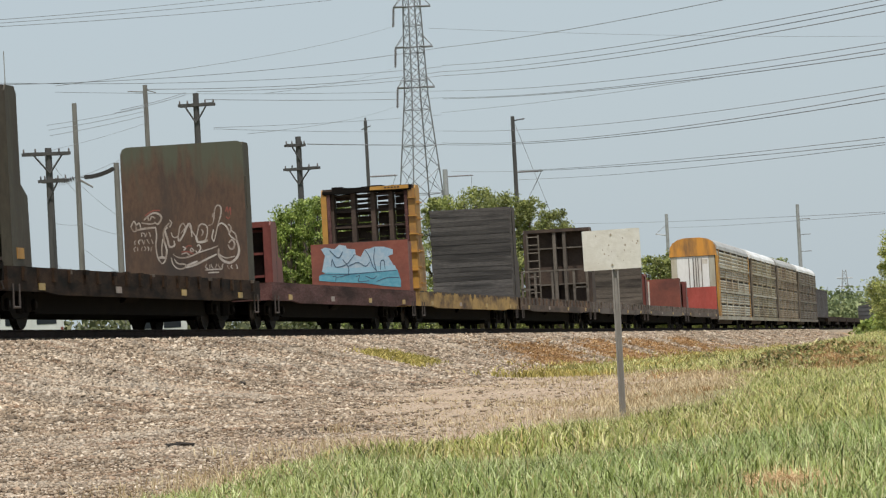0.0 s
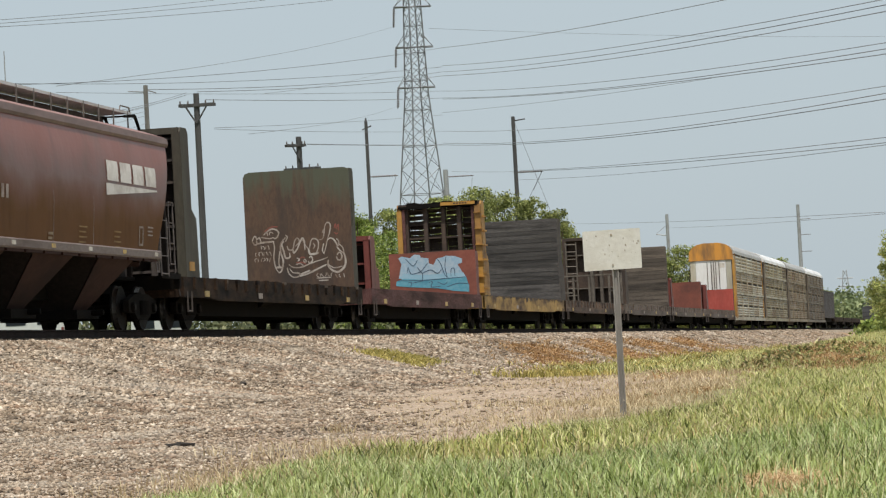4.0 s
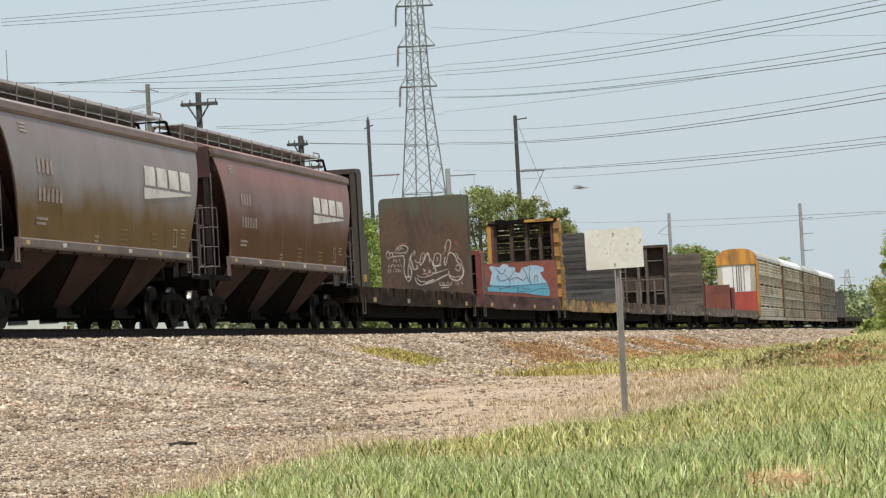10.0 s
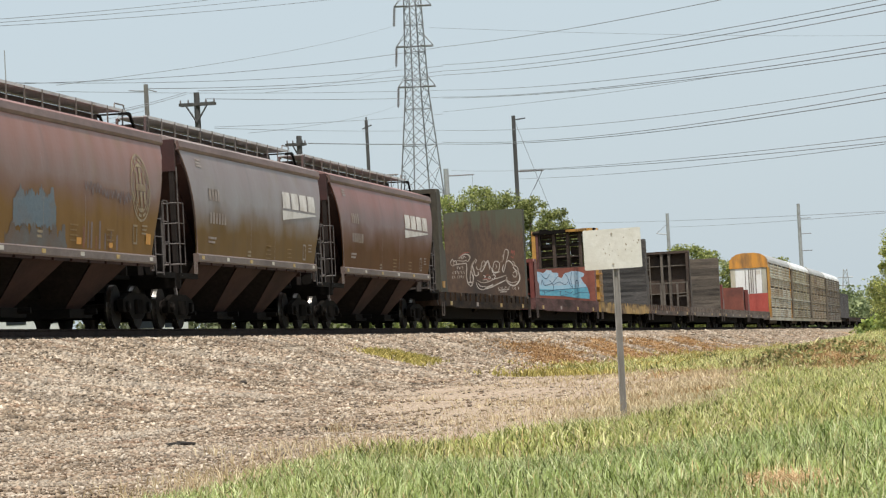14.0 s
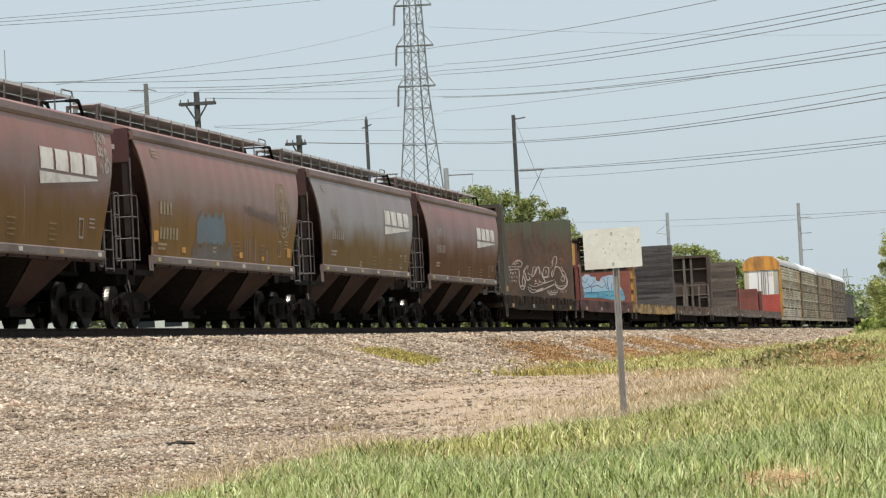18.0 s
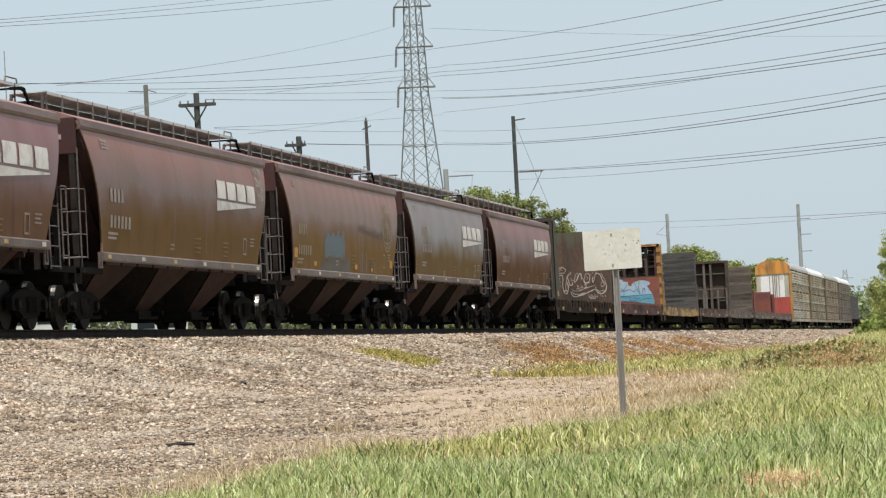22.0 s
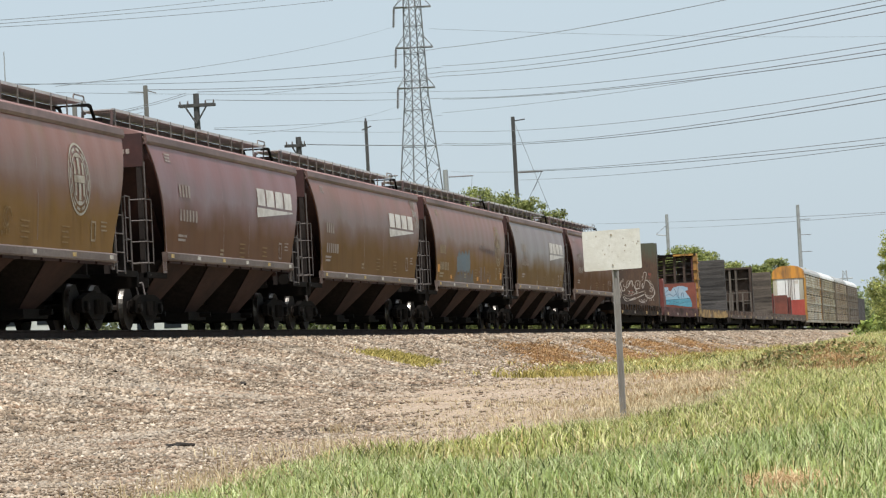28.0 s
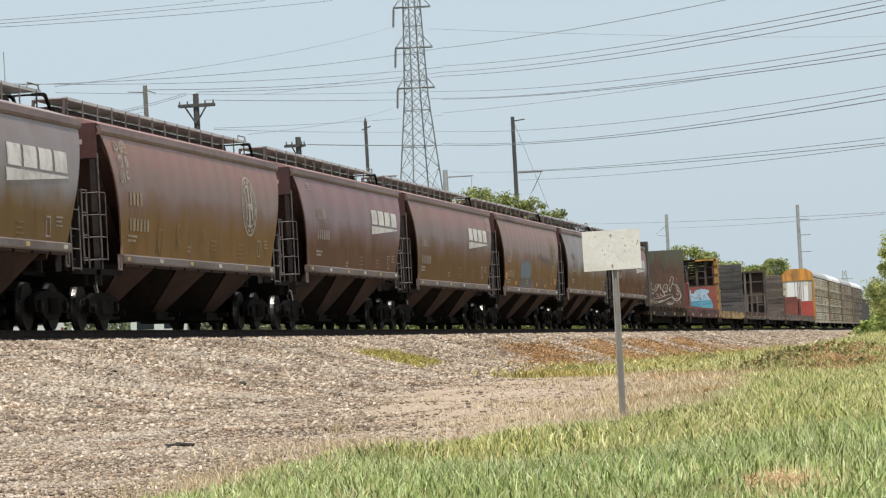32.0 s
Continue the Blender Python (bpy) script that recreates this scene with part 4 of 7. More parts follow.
def hopper_car(s_mid, paint, sill_half, label, logo, number=True, tag_z=3.05, scrawl=None, splash=False, mark_colour=None, ring_colour=None, marks=(), ring_y=5.6, drop=0.0):
    """A three-bay covered hopper."""
    roof_paint = ROOF_GREY if paint == PAINT_B else ROOF_PAINT
    car = empty("covered_hopper_car", pose(0, s_mid, 0), label, "freight car", "covered hopper cars of the train")
    CARS.append((car, s_mid))
    half = sill_half + 1.62           # to the end sill
    top_half = sill_half + 1.05
    # body: bulging sides, drawn in towards the sill at both ends
    zs = [1.6 - drop + (2.45 + drop) * k / 26 for k in range(27)]
    n = len(zs)
    core = Form()
    for z in zs:
        x, h = side_x(z) - 0.04, sill_half - 1.1 + 2.05 * max(0, min(1, (z - 1.6) / 2.0))
        g = min(h, sill_half - 0.65 + 1.6 * max(0, (z - 1.6) / 2.45) ** 1.1)
        core.v += [(x, -h, z), (x, g, z), (-x, g, z), (-x, -h, z)]
    for k in range(n - 1):
        core.f += [(4 * k + j, 4 * k + (j + 1) % 4, 4 * k + 4 + (j + 1) % 4, 4 * k + 4 + j) for j in range(4)]
    core.f += [(3, 2, 1, 0), (4 * n - 4, 4 * n - 3, 4 * n - 2, 4 * n - 1)]
    # the ends carry the shade of the gap between cars in their paint
    part("body", core, SHADED_PAINT, car, "red-brown tank, its sloping ends coloured with gap shade")
    for s in (-1, 1):
        f = Form()
        for z in zs:
            h = sill_half + 1.08 * max(0, (z - 1.6) / 2.45) ** 1.25
            g = sill_half - 0.55 + 1.6 * max(0, (z - 1.6) / 2.45) ** 1.1
            x = side_x(z)
            f.v += [(s * x, -h, z), (s * x, g, z), (s * (x - 0.035), -h, z), (s * (x - 0.035), g, z)]
        for k in range(n - 1):
            a, b = 4 * k, 4 * k + 4
            f.f += [q[::s] for q in ((a, a + 1, b + 1, b), (a + 3, a + 2, b + 2, b + 3), (a + 2, a, b, b + 2), (a + 1, a + 3, b + 3, b + 1))]
        f.f += [(0, 2, 3, 1)[::s], (4 * n - 4, 4 * n - 3, 4 * n - 1, 4 * n - 2)[::s]]
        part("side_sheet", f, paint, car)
        rim = Form()
        pts = [(s * (side_x(z) + 0.004), -sill_half - 0.012 - 1.08 * max(0, (z - 1.6) / 2.45) ** 1.25, z) for z in zs[::2]]
        for p, q in zip(pts, pts[1:]):
            rim.tube(p, q, 0.013, 5)
        part("edge_flange", rim, EDGE_PAINT, car)
    # roof and eave lip
    roof = [(1.44, 4.06), (1.42, 4.12), (0.9, 4.3), (0.45, 4.42), (-0.45, 4.42), (-0.9, 4.3), (-1.42, 4.12), (-1.44, 4.06)]
    part("roof", Form().prism_y(roof, -top_half, top_half), roof_paint, car, "dusty pinkish brown roof" if roof_paint == ROOF_PAINT else "dusty grey roof")
    for s in (-1, 1):
        x0, x1 = sorted((s * 1.38, s * 1.5))
        part("eave", Form().prism_y([(s * 1.36, 3.88), (s * 1.475, 3.9), (s * 1.5, 3.96), (s * 1.48, 4.09), (s * 1.36, 4.12)][::s], -top_half, top_half), SHADED_EAVE, car)
        x0, x1 = sorted((s * 1.49, s * 1.565))
        part("side_sill", Form().prism_y([(s * x, z - drop) for x, z in ((1.47, 1.44), (1.58, 1.44), (1.6, 1.47), (1.6, 1.6), (1.56, 1.63), (1.47, 1.63))][::s], -sill_half - 0.12, sill_half - 0.45), SILL_PAINT, car, "dusty side sill")
    # hatch trough and roof walk
    part("hatch_cover", Form().prism_y([(0.34, 4.42), (0.3, 4.58), (-0.3, 4.58), (-0.34, 4.42)], -top_half + 0.9, top_half - 0.9), SHADED_PAINT, car)
    walkway = Form()
    for x in (0.12, 0.73):
        walkway.box(x, x + 0.035, -top_half + 0.1, top_half - 0.15, 4.64, 4.7)
    k = int(top_half * 2 / 0.62)
    for j in range(k):
        y = -top_half + 0.12 + j * (2 * top_half - 0.3) / k
        walkway.box(0.155, 0.73, y, y + (2 * top_half - 0.3) / k - 0.018, 4.665, 4.69)
    part("running_board", walkway, GRATE, car, "grey steel grating roof walkway")
    k = int(top_half * 2 / 1.22)
    for j in range(k + 1):
        y = -top_half + 0.25 + j * (2 * top_half - 0.75) / k
        part("walkway_bracket", Form().box(0.75, 0.778, y - 0.014, y + 0.014, 4.32, 4.7), BRACKET, car)
    part("top_rail", Form().tube((0.76, top_half - 1.15, 4.7), (0.76, top_half - 1.1, 4.79), 0.016, 6).tube((0.76, top_half - 1.1, 4.79), (0.76, top_half - 0.35, 4.79), 0.016, 6).tube((0.76, top_half - 0.35, 4.79), (0.76, top_half - 0.3, 4.7), 0.016, 6), BRACKET, car, "pale bent grab rail")
    for s in (-1, 1):
        e = s * top_half
        if s > 0:
            # bent black flat bars step down from the end of the walkway
            for x in (0.1, 0.76):
                f = Form().prism_x([(e - 0.85, 4.6), (e - 0.1, 4.66), (e + 0.08, 4.64), (e + 0.42, 4.36), (e + 0.45, 4.05), (e + 0.39, 4.05), (e + 0.37, 4.32), (e + 0.06, 4.57), (e - 0.1, 4.59), (e - 0.85, 4.54)][::-1], x, x + 0.05)
                part("end_handrail", f, RUNNING, car, "bent black flat handrail")
            part("end_step", Form().box(0.1, 0.78, e - 0.1, e + 0.02, 4.62, 4.65), RUNNING, car)
        else:
            for x in (0.1, 0.74):
                f = Form().prism_x([(e + 0.2, 4.6), (e + 0.2, 4.66), (e, 4.66), (e - 0.16, 4.1), (e - 0.1, 4.1), (e + 0.06, 4.6)][::-1], x, x + 0.05)
                part("end_bracket", f, SHADED_PAINT, car, "dark brown sloping end bracket")
        # end frame: posts, slope sheet, platform
        y0, y1 = sorted((e, e + s * 0.1))
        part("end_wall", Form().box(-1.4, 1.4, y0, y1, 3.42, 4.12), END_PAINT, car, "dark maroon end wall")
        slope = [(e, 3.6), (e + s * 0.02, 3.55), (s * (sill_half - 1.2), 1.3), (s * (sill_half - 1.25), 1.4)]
        part("end_slope_sheet", Form().prism_x(slope if s > 0 else slope[::-1], -1.3, 1.3), SHADED_PAINT, car)
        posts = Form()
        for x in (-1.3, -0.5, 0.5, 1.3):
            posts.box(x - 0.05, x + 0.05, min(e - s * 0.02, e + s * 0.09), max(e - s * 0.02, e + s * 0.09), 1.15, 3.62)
        part("end_post", posts, GAP_SHADE, car)
        y0, y1 = sorted((s * (sill_half - 0.1), s * half))
        part("end_platform", Form().box(-0.5, 0.5, y0, y1, 1.08, 1.16).box(-1.5, 1.5, min(s * (half - 0.1), s * half), max(s * (half - 0.1), s * half), 0.85, 1.16).box(1.42, 1.5, y0, y1, 1.06, 1.18), RUNNING, car)
        y0, y1 = sorted((s * (sill_half + 0.1), s * (sill_half + 0.35))) if s < 0 else (sill_half - 0.75, sill_half - 0.5)
        part("roping_ring", Form().box(1.53, 1.56, y0, y0 + 0.05, 1.2, 1.44).box(1.53, 1.56, y1 - 0.05, y1, 1.2, 1.44).box(1.53, 1.56, y0, y1, 1.17, 1.21), SILL_PAINT, car)
        # a ladder up the corner: rungs across the end and returns along the side
        ye = s * (sill_half + 1.3)
        yr = ye - s * 0.42
        stiles = [((1.46, ye, 1.12), (1.46, ye, 3.5 if s < 0 else 2.72), 0.026), ((1.1, ye, 1.3), (1.1, ye, 2.72), 0.022), ((1.47, yr, 1.35), (1.47, yr, 2.72), 0.018)]
        rungs = [((1.1, ye, 1.38 + 0.445 * k), (1.46, ye, 1.38 + 0.445 * k), 0.02) for k in range(4)] + [((1.46, ye, 1.38 + 0.445 * k), (1.47, yr, 1.38 + 0.445 * k), 0.017) for k in range(4)]
        ladder(car, "end_ladder", stiles, rungs, "worn steel corner ladder")
        if s < 0:
            part("brake_platform", Form().box(0.05, 0.65, ye - 0.15, ye + 0.2, 0.98, 1.03), IRON, car, "worn steel step platform")
            part("sill_step", Form().bar((0.95, ye, 1.12), (1.5, ye, 1.12), 0.034).box(1.1, 1.5, ye - 0.1, ye + 0.06, 1.36, 1.375), BRACKET, car, "worn bare steel step")
            for zz, hh, nb in ((3.88, 0.1, 4), (3.7, 0.1, 6)):
                for j in range(nb):
                    part("number_bar", Form().box(0.5 + 0.11 * j, 0.57 + 0.11 * j, e - 0.112, e - 0.098, zz, zz + hh), FADED, car)
        else:
            ya, yb = sill_half - 0.35, sill_half + 0.3
            ladder(car, "side_ladder", [((1.56, y, 1.1), (1.56, y, 2.35), 0.024) for y in (ya, yb)], [((1.56, ya, 1.15 + 0.38 * k), (1.56, yb, 1.15 + 0.38 * k), 0.018) for k in range(4)], "worn steel side ladder")
        part("uncoupling_lever", Form().tube((1.4, s * (half + 0.05), 0.95), (0.2, s * (half + 0.05), 0.95), 0.018, 5).tube((1.4, s * (half + 0.05), 0.95), (1.45, s * (half + 0.1), 0.7), 0.018, 5), IRON, car)
    # bays: each tapers down to its outlet gate
    pitch = 0.645 * sill_half
    for j in (-1, 0, 1):
        y, w = j * pitch - 1.1, 1.45
        top = [(1.5, y - w, 1.46 - drop), (1.5, y + w, 1.46 - drop), (-1.5, y + w, 1.46 - drop), (-1.5, y - w, 1.46 - drop)]
        low = [(0.62, y - 0.56, 0.4), (0.62, y + 0.56, 0.4), (-0.62, y + 0.56, 0.4), (-0.62, y - 0.56, 0.4)]
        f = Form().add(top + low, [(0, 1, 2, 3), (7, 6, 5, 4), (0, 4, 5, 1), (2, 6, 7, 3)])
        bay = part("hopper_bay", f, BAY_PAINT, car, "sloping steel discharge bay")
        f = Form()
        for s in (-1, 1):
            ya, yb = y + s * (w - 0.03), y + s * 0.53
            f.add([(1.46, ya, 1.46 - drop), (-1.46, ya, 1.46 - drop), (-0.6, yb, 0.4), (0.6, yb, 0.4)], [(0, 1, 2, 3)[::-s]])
        part("slope_sheet", f, GAP_SHADE, bay, "slope sheet with the gap's shade in its black colour")
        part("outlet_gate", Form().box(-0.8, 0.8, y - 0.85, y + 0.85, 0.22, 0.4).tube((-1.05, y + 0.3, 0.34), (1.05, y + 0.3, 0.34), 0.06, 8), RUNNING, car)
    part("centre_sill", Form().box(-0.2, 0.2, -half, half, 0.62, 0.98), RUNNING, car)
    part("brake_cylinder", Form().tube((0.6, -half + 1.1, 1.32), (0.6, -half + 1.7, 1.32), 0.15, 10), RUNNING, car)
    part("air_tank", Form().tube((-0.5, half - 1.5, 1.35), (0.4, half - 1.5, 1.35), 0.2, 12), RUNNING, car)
    coupler(car, half)
    bogies(car, sill_half - 0.15)
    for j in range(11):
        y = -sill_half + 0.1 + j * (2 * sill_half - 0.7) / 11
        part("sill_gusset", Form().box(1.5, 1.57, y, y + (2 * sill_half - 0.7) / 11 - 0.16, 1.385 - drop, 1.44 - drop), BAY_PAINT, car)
    # welded seams between the side panels; on two, paler grey paints in the highlight
    for k in range(1, 5):
        part("weld_seam", on_side(-sill_half + k * sill_half * 0.4 - 0.011, -sill_half + k * sill_half * 0.4 + 0.011, 1.64, 3.88, 0.009), ROOF_GREY if k in (2, 3) else paint, car)
    # reflectors and lettering on the side that faces the camera
    k = 6
    for j in range(k):
        y = -sill_half + 0.3 + j * (2 * sill_half - 1.2) / (k - 1)
        part("reflector", Form().box(1.6, 1.61, y - 0.12, y + 0.12, 1.5 - drop, 1.58 - drop), WHITE_MARK if j % 2 else YELLOW_MARK, car)
    ink = mark_colour or FADED
    y = -sill_half + (1.15 if tag_z > 2.9 else 0.55)
    if number:
        for zz, hh, nb in ((tag_z - 0.2, 0.27, 4), (tag_z - 0.72, 0.25, 6)):
            for j in range(nb):
                part("number_bar", on_side(y + 0.29 * j, y + 0.29 * j + 0.17, zz, zz + hh), ink, car)
        small_lines(car, y - 0.15, 1.98 if tag_z > 2.9 else tag_z - 0.86, 2, 0.8, ink)
    small_lines(car, -sill_half + 0.3, 3.72, 3, 0.5, ink, 0.07, 0.035)
    small_lines(car, 0.35 - sill_half * 0.3, 1.75, 2, 0.35, CREAM)
    small_lines(car, sill_half * 0.05, 1.95, 4, 0.6, FADED_YELLOW, 0.1, 0.03)
    small_lines(car, sill_half * 0.42, 1.92, 4, 0.55, FADED_YELLOW, 0.1, 0.03)
    small_lines(car, sill_half * 0.8, 2.08, 3, 0.45, ink, 0.08, 0.03)
    f = Form()
    for y0, y1, z0, z1 in ((0, 0.34, 0, 0.04), (0, 0.34, 0.36, 0.4), (0, 0.05, 0, 0.4), (0.29, 0.34, 0, 0.4)):
        q = on_side(sill_half * 0.7 + y0, sill_half * 0.7 + y1, 1.7 + z0, 1.7 + z1)
        f.add(q.v, q.f)
    part("data_box", f, ink, car)
    if logo == "bars":
        y = sill_half * 0.35
        for j in range(4):
            f = Form()
            for y0, y1, z0, z1 in ((0.02, 0.9, 2.95, 3.05), (0.05, 0.93, 3.05, 3.2), (0.08, 0.96, 3.2, 3.36)):
                q = on_side(y + 1.05 * j + y0, y + 1.05 * j + y1, z0, z1)
                f.add(q.v, q.f)
            part("emblem_block", f, WHITE, car, "white emblem block")
        part("emblem_wedge", wedge_on_side(y - 0.1, y + 4.1, 2.89, 0.24), WHITE, car, "white wedge below the emblem")
    else:
        ring_logo(car, ring_y, 2.88, 0.79, 0.71, ring_colour or CREAM)
    if scrawl:
        r = random.Random(int(s_mid * 10))
        for j in range(9):
            y, z = scrawl[0] + 0.27 * (j % 3 - 1) + r.uniform(-0.1, 0.1), scrawl[1] + 0.3 * (1 - j // 3) + r.uniform(-0.05, 0.05)
            ry, rz, a0 = r.uniform(0.07, 0.16), r.uniform(0.07, 0.12), r.uniform(0, 6)
            part("scrawl_stroke", side_stroke([(y + ry * math.cos(a0 + 0.9 * q) * (1 + 0.08 * q), z + rz * math.sin(a0 + 0.9 * q)) for q in range(7)], 0.05), WHITE_SPRAY, car)
            part("scrawl_stroke", side_stroke([(y - 0.11, z - 0.14), (y + 0.02, z + 0.12), (y + 0.1, z - 0.1)], 0.04), WHITE_SPRAY, car)
    if splash:
        for y, z, w, h in ((-7.45, 1.78, 0.42, 0.24), (-4.9, 1.6, 0.36, 0.12), (0.85, 1.6, 0.36, 0.13), (3.3, 1.58, 0.3, 0.1), (6.3, 1.72, 0.4, 0.22)):
            part("placard", on_side(y, y + w, z, z + h, 0.014), PLACARD, car, "small orange placard")
        # two stepped blocks of sprayed strokes with ragged edges
        r = random.Random(4)
        for y0, y1, z0, z1, colour in ((-4.0, 0.3, 1.52, 1.93, BLUE_FADE), (-3.5, -0.55, 1.9, 2.62, BLUE_CLEAR)):
            f = Form()
            k = int((y1 - y0) / 0.06)
            for j in range(k):
                dip = 0.16 * (0.5 + 0.5 * math.sin(j * 0.55)) + 0.16 * r.random() + (0.15 if j < 3 or j > k - 4 else 0)
                low, high = z0 - 0.1 * r.random(), z1 + 0.06 - dip
                for q in range(4):
                    z = low + (high - low) * q / 3
                    f.v.append((side_x(z) + 0.007, y0 + 0.06 * j, z))
            f.f = [(4 * j + q, 4 * j + q + 4, 4 * j + q + 5, 4 * j + q + 1) for j in range(k - 1) for q in range(3)]
            part("spray_patch", f, colour, car, "faded blue spray paint")
        for j in range(15):
            y = 1.5 + 0.24 * j + r.uniform(-0.05, 0.05)
            z = 2.78 - 0.01 * j
            part("scrawl_stroke", side_stroke([(y, z + r.uniform(0.0, 0.12)), (y + 0.06, z - r.uniform(0.05, 0.16)), (y + 0.16, z + r.uniform(-0.05, 0.06)), (y + 0.24, z)], 0.06), MAUVE_SMEAR, car)
        for j in range(9):
            y = 1.3 + 0.32 * j + r.uniform(-0.1, 0.1)
            part("spray_run", on_side(y, y + r.uniform(0.05, 0.16), 1.54, r.uniform(1.7, 2.1), 0.006), MAUVE_SMEAR if j % 3 else RUST_RUN, car)
    for k, (y, z) in enumerate(marks):
        # loops of chalky paint with drips
        r = random.Random(k + 3)
        for q in range(3):
            a0 = r.uniform(0, 6)
            part("scrawl_stroke", side_stroke([(y + 0.09 * q * r.uniform(0.7, 1.3) + 0.2 * math.cos(a0 + 0.8 * i), z + 0.19 * math.sin(a0 + 0.8 * i) * r.uniform(0.8, 1.15)) for i in range(6)], 0.035), FADED_YELLOW, car)
        for j in range(4):
            a, c = y - 0.25 + 0.15 * j, z - 0.2 - r.uniform(0.0, 0.06)
            part("scrawl_stroke", on_side(a, a + r.uniform(0.03, 0.07), c - r.uniform(0.05, 0.16), c), FADED_YELLOW, car)
    return car


BLUE_FADE = surf("faded_blue_spray", (0.0936, 0.102, 0.1056), (0.12, 0.126, 0.132), (0.12, 0.0792, 0.0554), 2.4, 0.7, stretch=(1, 0.5, 1), amount=0.8)
BLUE_CLEAR = surf("clear_blue_spray", (0.0906, 0.1385, 0.1786), (0.1232, 0.1634, 0.203), (0.1631, 0.1244, 0.1056), 2.0, 0.65, stretch=(1, 0.5, 1), amount=0.6)
MAUVE_SMEAR = surf("mauve_smear", (0.17, 0.125, 0.125), (0.21, 0.165, 0.165), (0.12, 0.08, 0.07), 5, 0.7, amount=0.6)
RUST_RUN = surf("rust_run", (0.2, 0.075, 0.04), (0.24, 0.1, 0.06), (0.13, 0.06, 0.035), 5, 0.8)
PLACARD = surf("orange_placard", (0.66, 0.3, 0.03), (0.58, 0.26, 0.04), (0.4, 0.18, 0.04), 6, 0.6)
SIDE_LABEL = "weathered {} covered hopper car on the track"
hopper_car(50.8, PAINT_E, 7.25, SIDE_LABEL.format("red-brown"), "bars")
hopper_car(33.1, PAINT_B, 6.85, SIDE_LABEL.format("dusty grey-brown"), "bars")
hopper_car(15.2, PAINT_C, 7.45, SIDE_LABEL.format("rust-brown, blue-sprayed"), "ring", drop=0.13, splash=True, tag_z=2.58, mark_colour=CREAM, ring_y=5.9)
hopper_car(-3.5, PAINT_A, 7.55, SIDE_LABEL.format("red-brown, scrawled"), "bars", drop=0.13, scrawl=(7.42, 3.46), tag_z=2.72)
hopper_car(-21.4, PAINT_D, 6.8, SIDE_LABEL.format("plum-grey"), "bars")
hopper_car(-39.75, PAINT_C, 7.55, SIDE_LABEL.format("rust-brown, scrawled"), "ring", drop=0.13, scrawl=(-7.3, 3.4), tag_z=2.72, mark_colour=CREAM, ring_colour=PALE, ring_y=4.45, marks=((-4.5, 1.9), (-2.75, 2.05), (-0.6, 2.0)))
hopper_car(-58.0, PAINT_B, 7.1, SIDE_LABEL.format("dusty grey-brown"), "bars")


# ---- bulkhead flat cars ----
def gusset(y_out, inward, z0, z1, top, foot):
    """The tapering side plate of a bulkhead, in (y, z)."""
    a = [(y_out, z0), (y_out + inward * foot, z0), (y_out + inward * foot * 0.93, z0 + (z1 - z0) * 0.42), (y_out + inward * top, z0 + (z1 - z0) * 0.48), (y_out + inward * top * 0.96, z1 - 0.12), (y_out + inward * (top - 0.15), z1), (y_out + inward * 0.08, z1), (y_out, z1 - 0.1)]
    return a if inward > 0 else a[::-1]


def bulkhead(car, y_out, inward, style, height, colours, half_width=1.48, foot=1.25, uprights=(-0.74, 0.0, 0.74), ribs=None):
    """The end wall of a flat car. y_out: its outer face; inward: +1 or -1 along y. colours: side plates, face, ribs."""
    side, face, rib = colours
    sheet = Form().box(-half_width, half_width, min(y_out + inward * 0.5, y_out + inward * 0.56), max(y_out + inward * 0.5, y_out + inward * 0.56), 1.1, height - 0.06 if style != "yellow" else 1.4)
    bh = part("bulkhead", sheet, face, car)
    for s in (-1, 1):
        x0, x1 = sorted((s * half_width, s * (half_width - 0.04)))
        f = Form().prism_x(gusset(y_out, inward, 0.98, height, 0.75, foot), x0, x1)
        x0, x1 = sorted((s * half_width, s * (half_width - (0.1 if style == "yellow" else 0.2))))
        for y in (y_out, y_out + inward * 0.66):
            f.box(x0, x1, min(y, y + inward * 0.07), max(y, y + inward * 0.07), 1.1, height - 0.12)
        part("side_plate", f, side, bh)
    part("top_rail", Form().box(-half_width + 0.05, half_width - 0.05, min(y_out, y_out + inward * 0.7), max(y_out, y_out + inward * 0.7), height - 0.14, height), side if style != "yellow" else BROWN_FRAME, bh)
    for x in uprights:
        part("upright", Form().box(x - 0.07, x + 0.07, min(y_out + inward * 0.05, y_out + inward * 0.49), max(y_out + inward * 0.05, y_out + inward * 0.49), 1.1, height - 0.14), rib, bh)
    n = max(3, int((height - 1.2) / 0.42))
    for z in ribs or [1.25 + k * (height - 1.5) / (n - 1) for k in range(n)]:
        part("cross_rib", Form().box(-half_width + 0.05, half_width - 0.05, min(y_out + inward * 0.2, y_out + inward * 0.495), max(y_out + inward * 0.2, y_out + inward * 0.495), z, z + 0.06), rib, bh)
    return bh


def plank_face(bh, y, inward, z0, z1, pitch, material, half_width=1.42, gap=0.009):
    r = random.Random(int(y * 7))
    z = z0
    while z < z1 - 0.05:
        h = min(pitch * r.uniform(0.92, 1.08), z1 - z)
        d = r.uniform(0, 0.014)
        a, b = sorted((y, y + inward * (0.05 + d)))
        tilt = Matrix.Rotation(radians(r.uniform(-0.22, 0.22)), 4, "Y")
        part("plank", Form().box(-half_width - r.uniform(0, 0.03), half_width + r.uniform(0, 0.03), a, b, z, z + h - gap * r.uniform(0.4, 1.5), Matrix.Translation((0, 0, z)) @ tilt @ Matrix.Translation((0, 0, -z))), material, bh)
        z += h


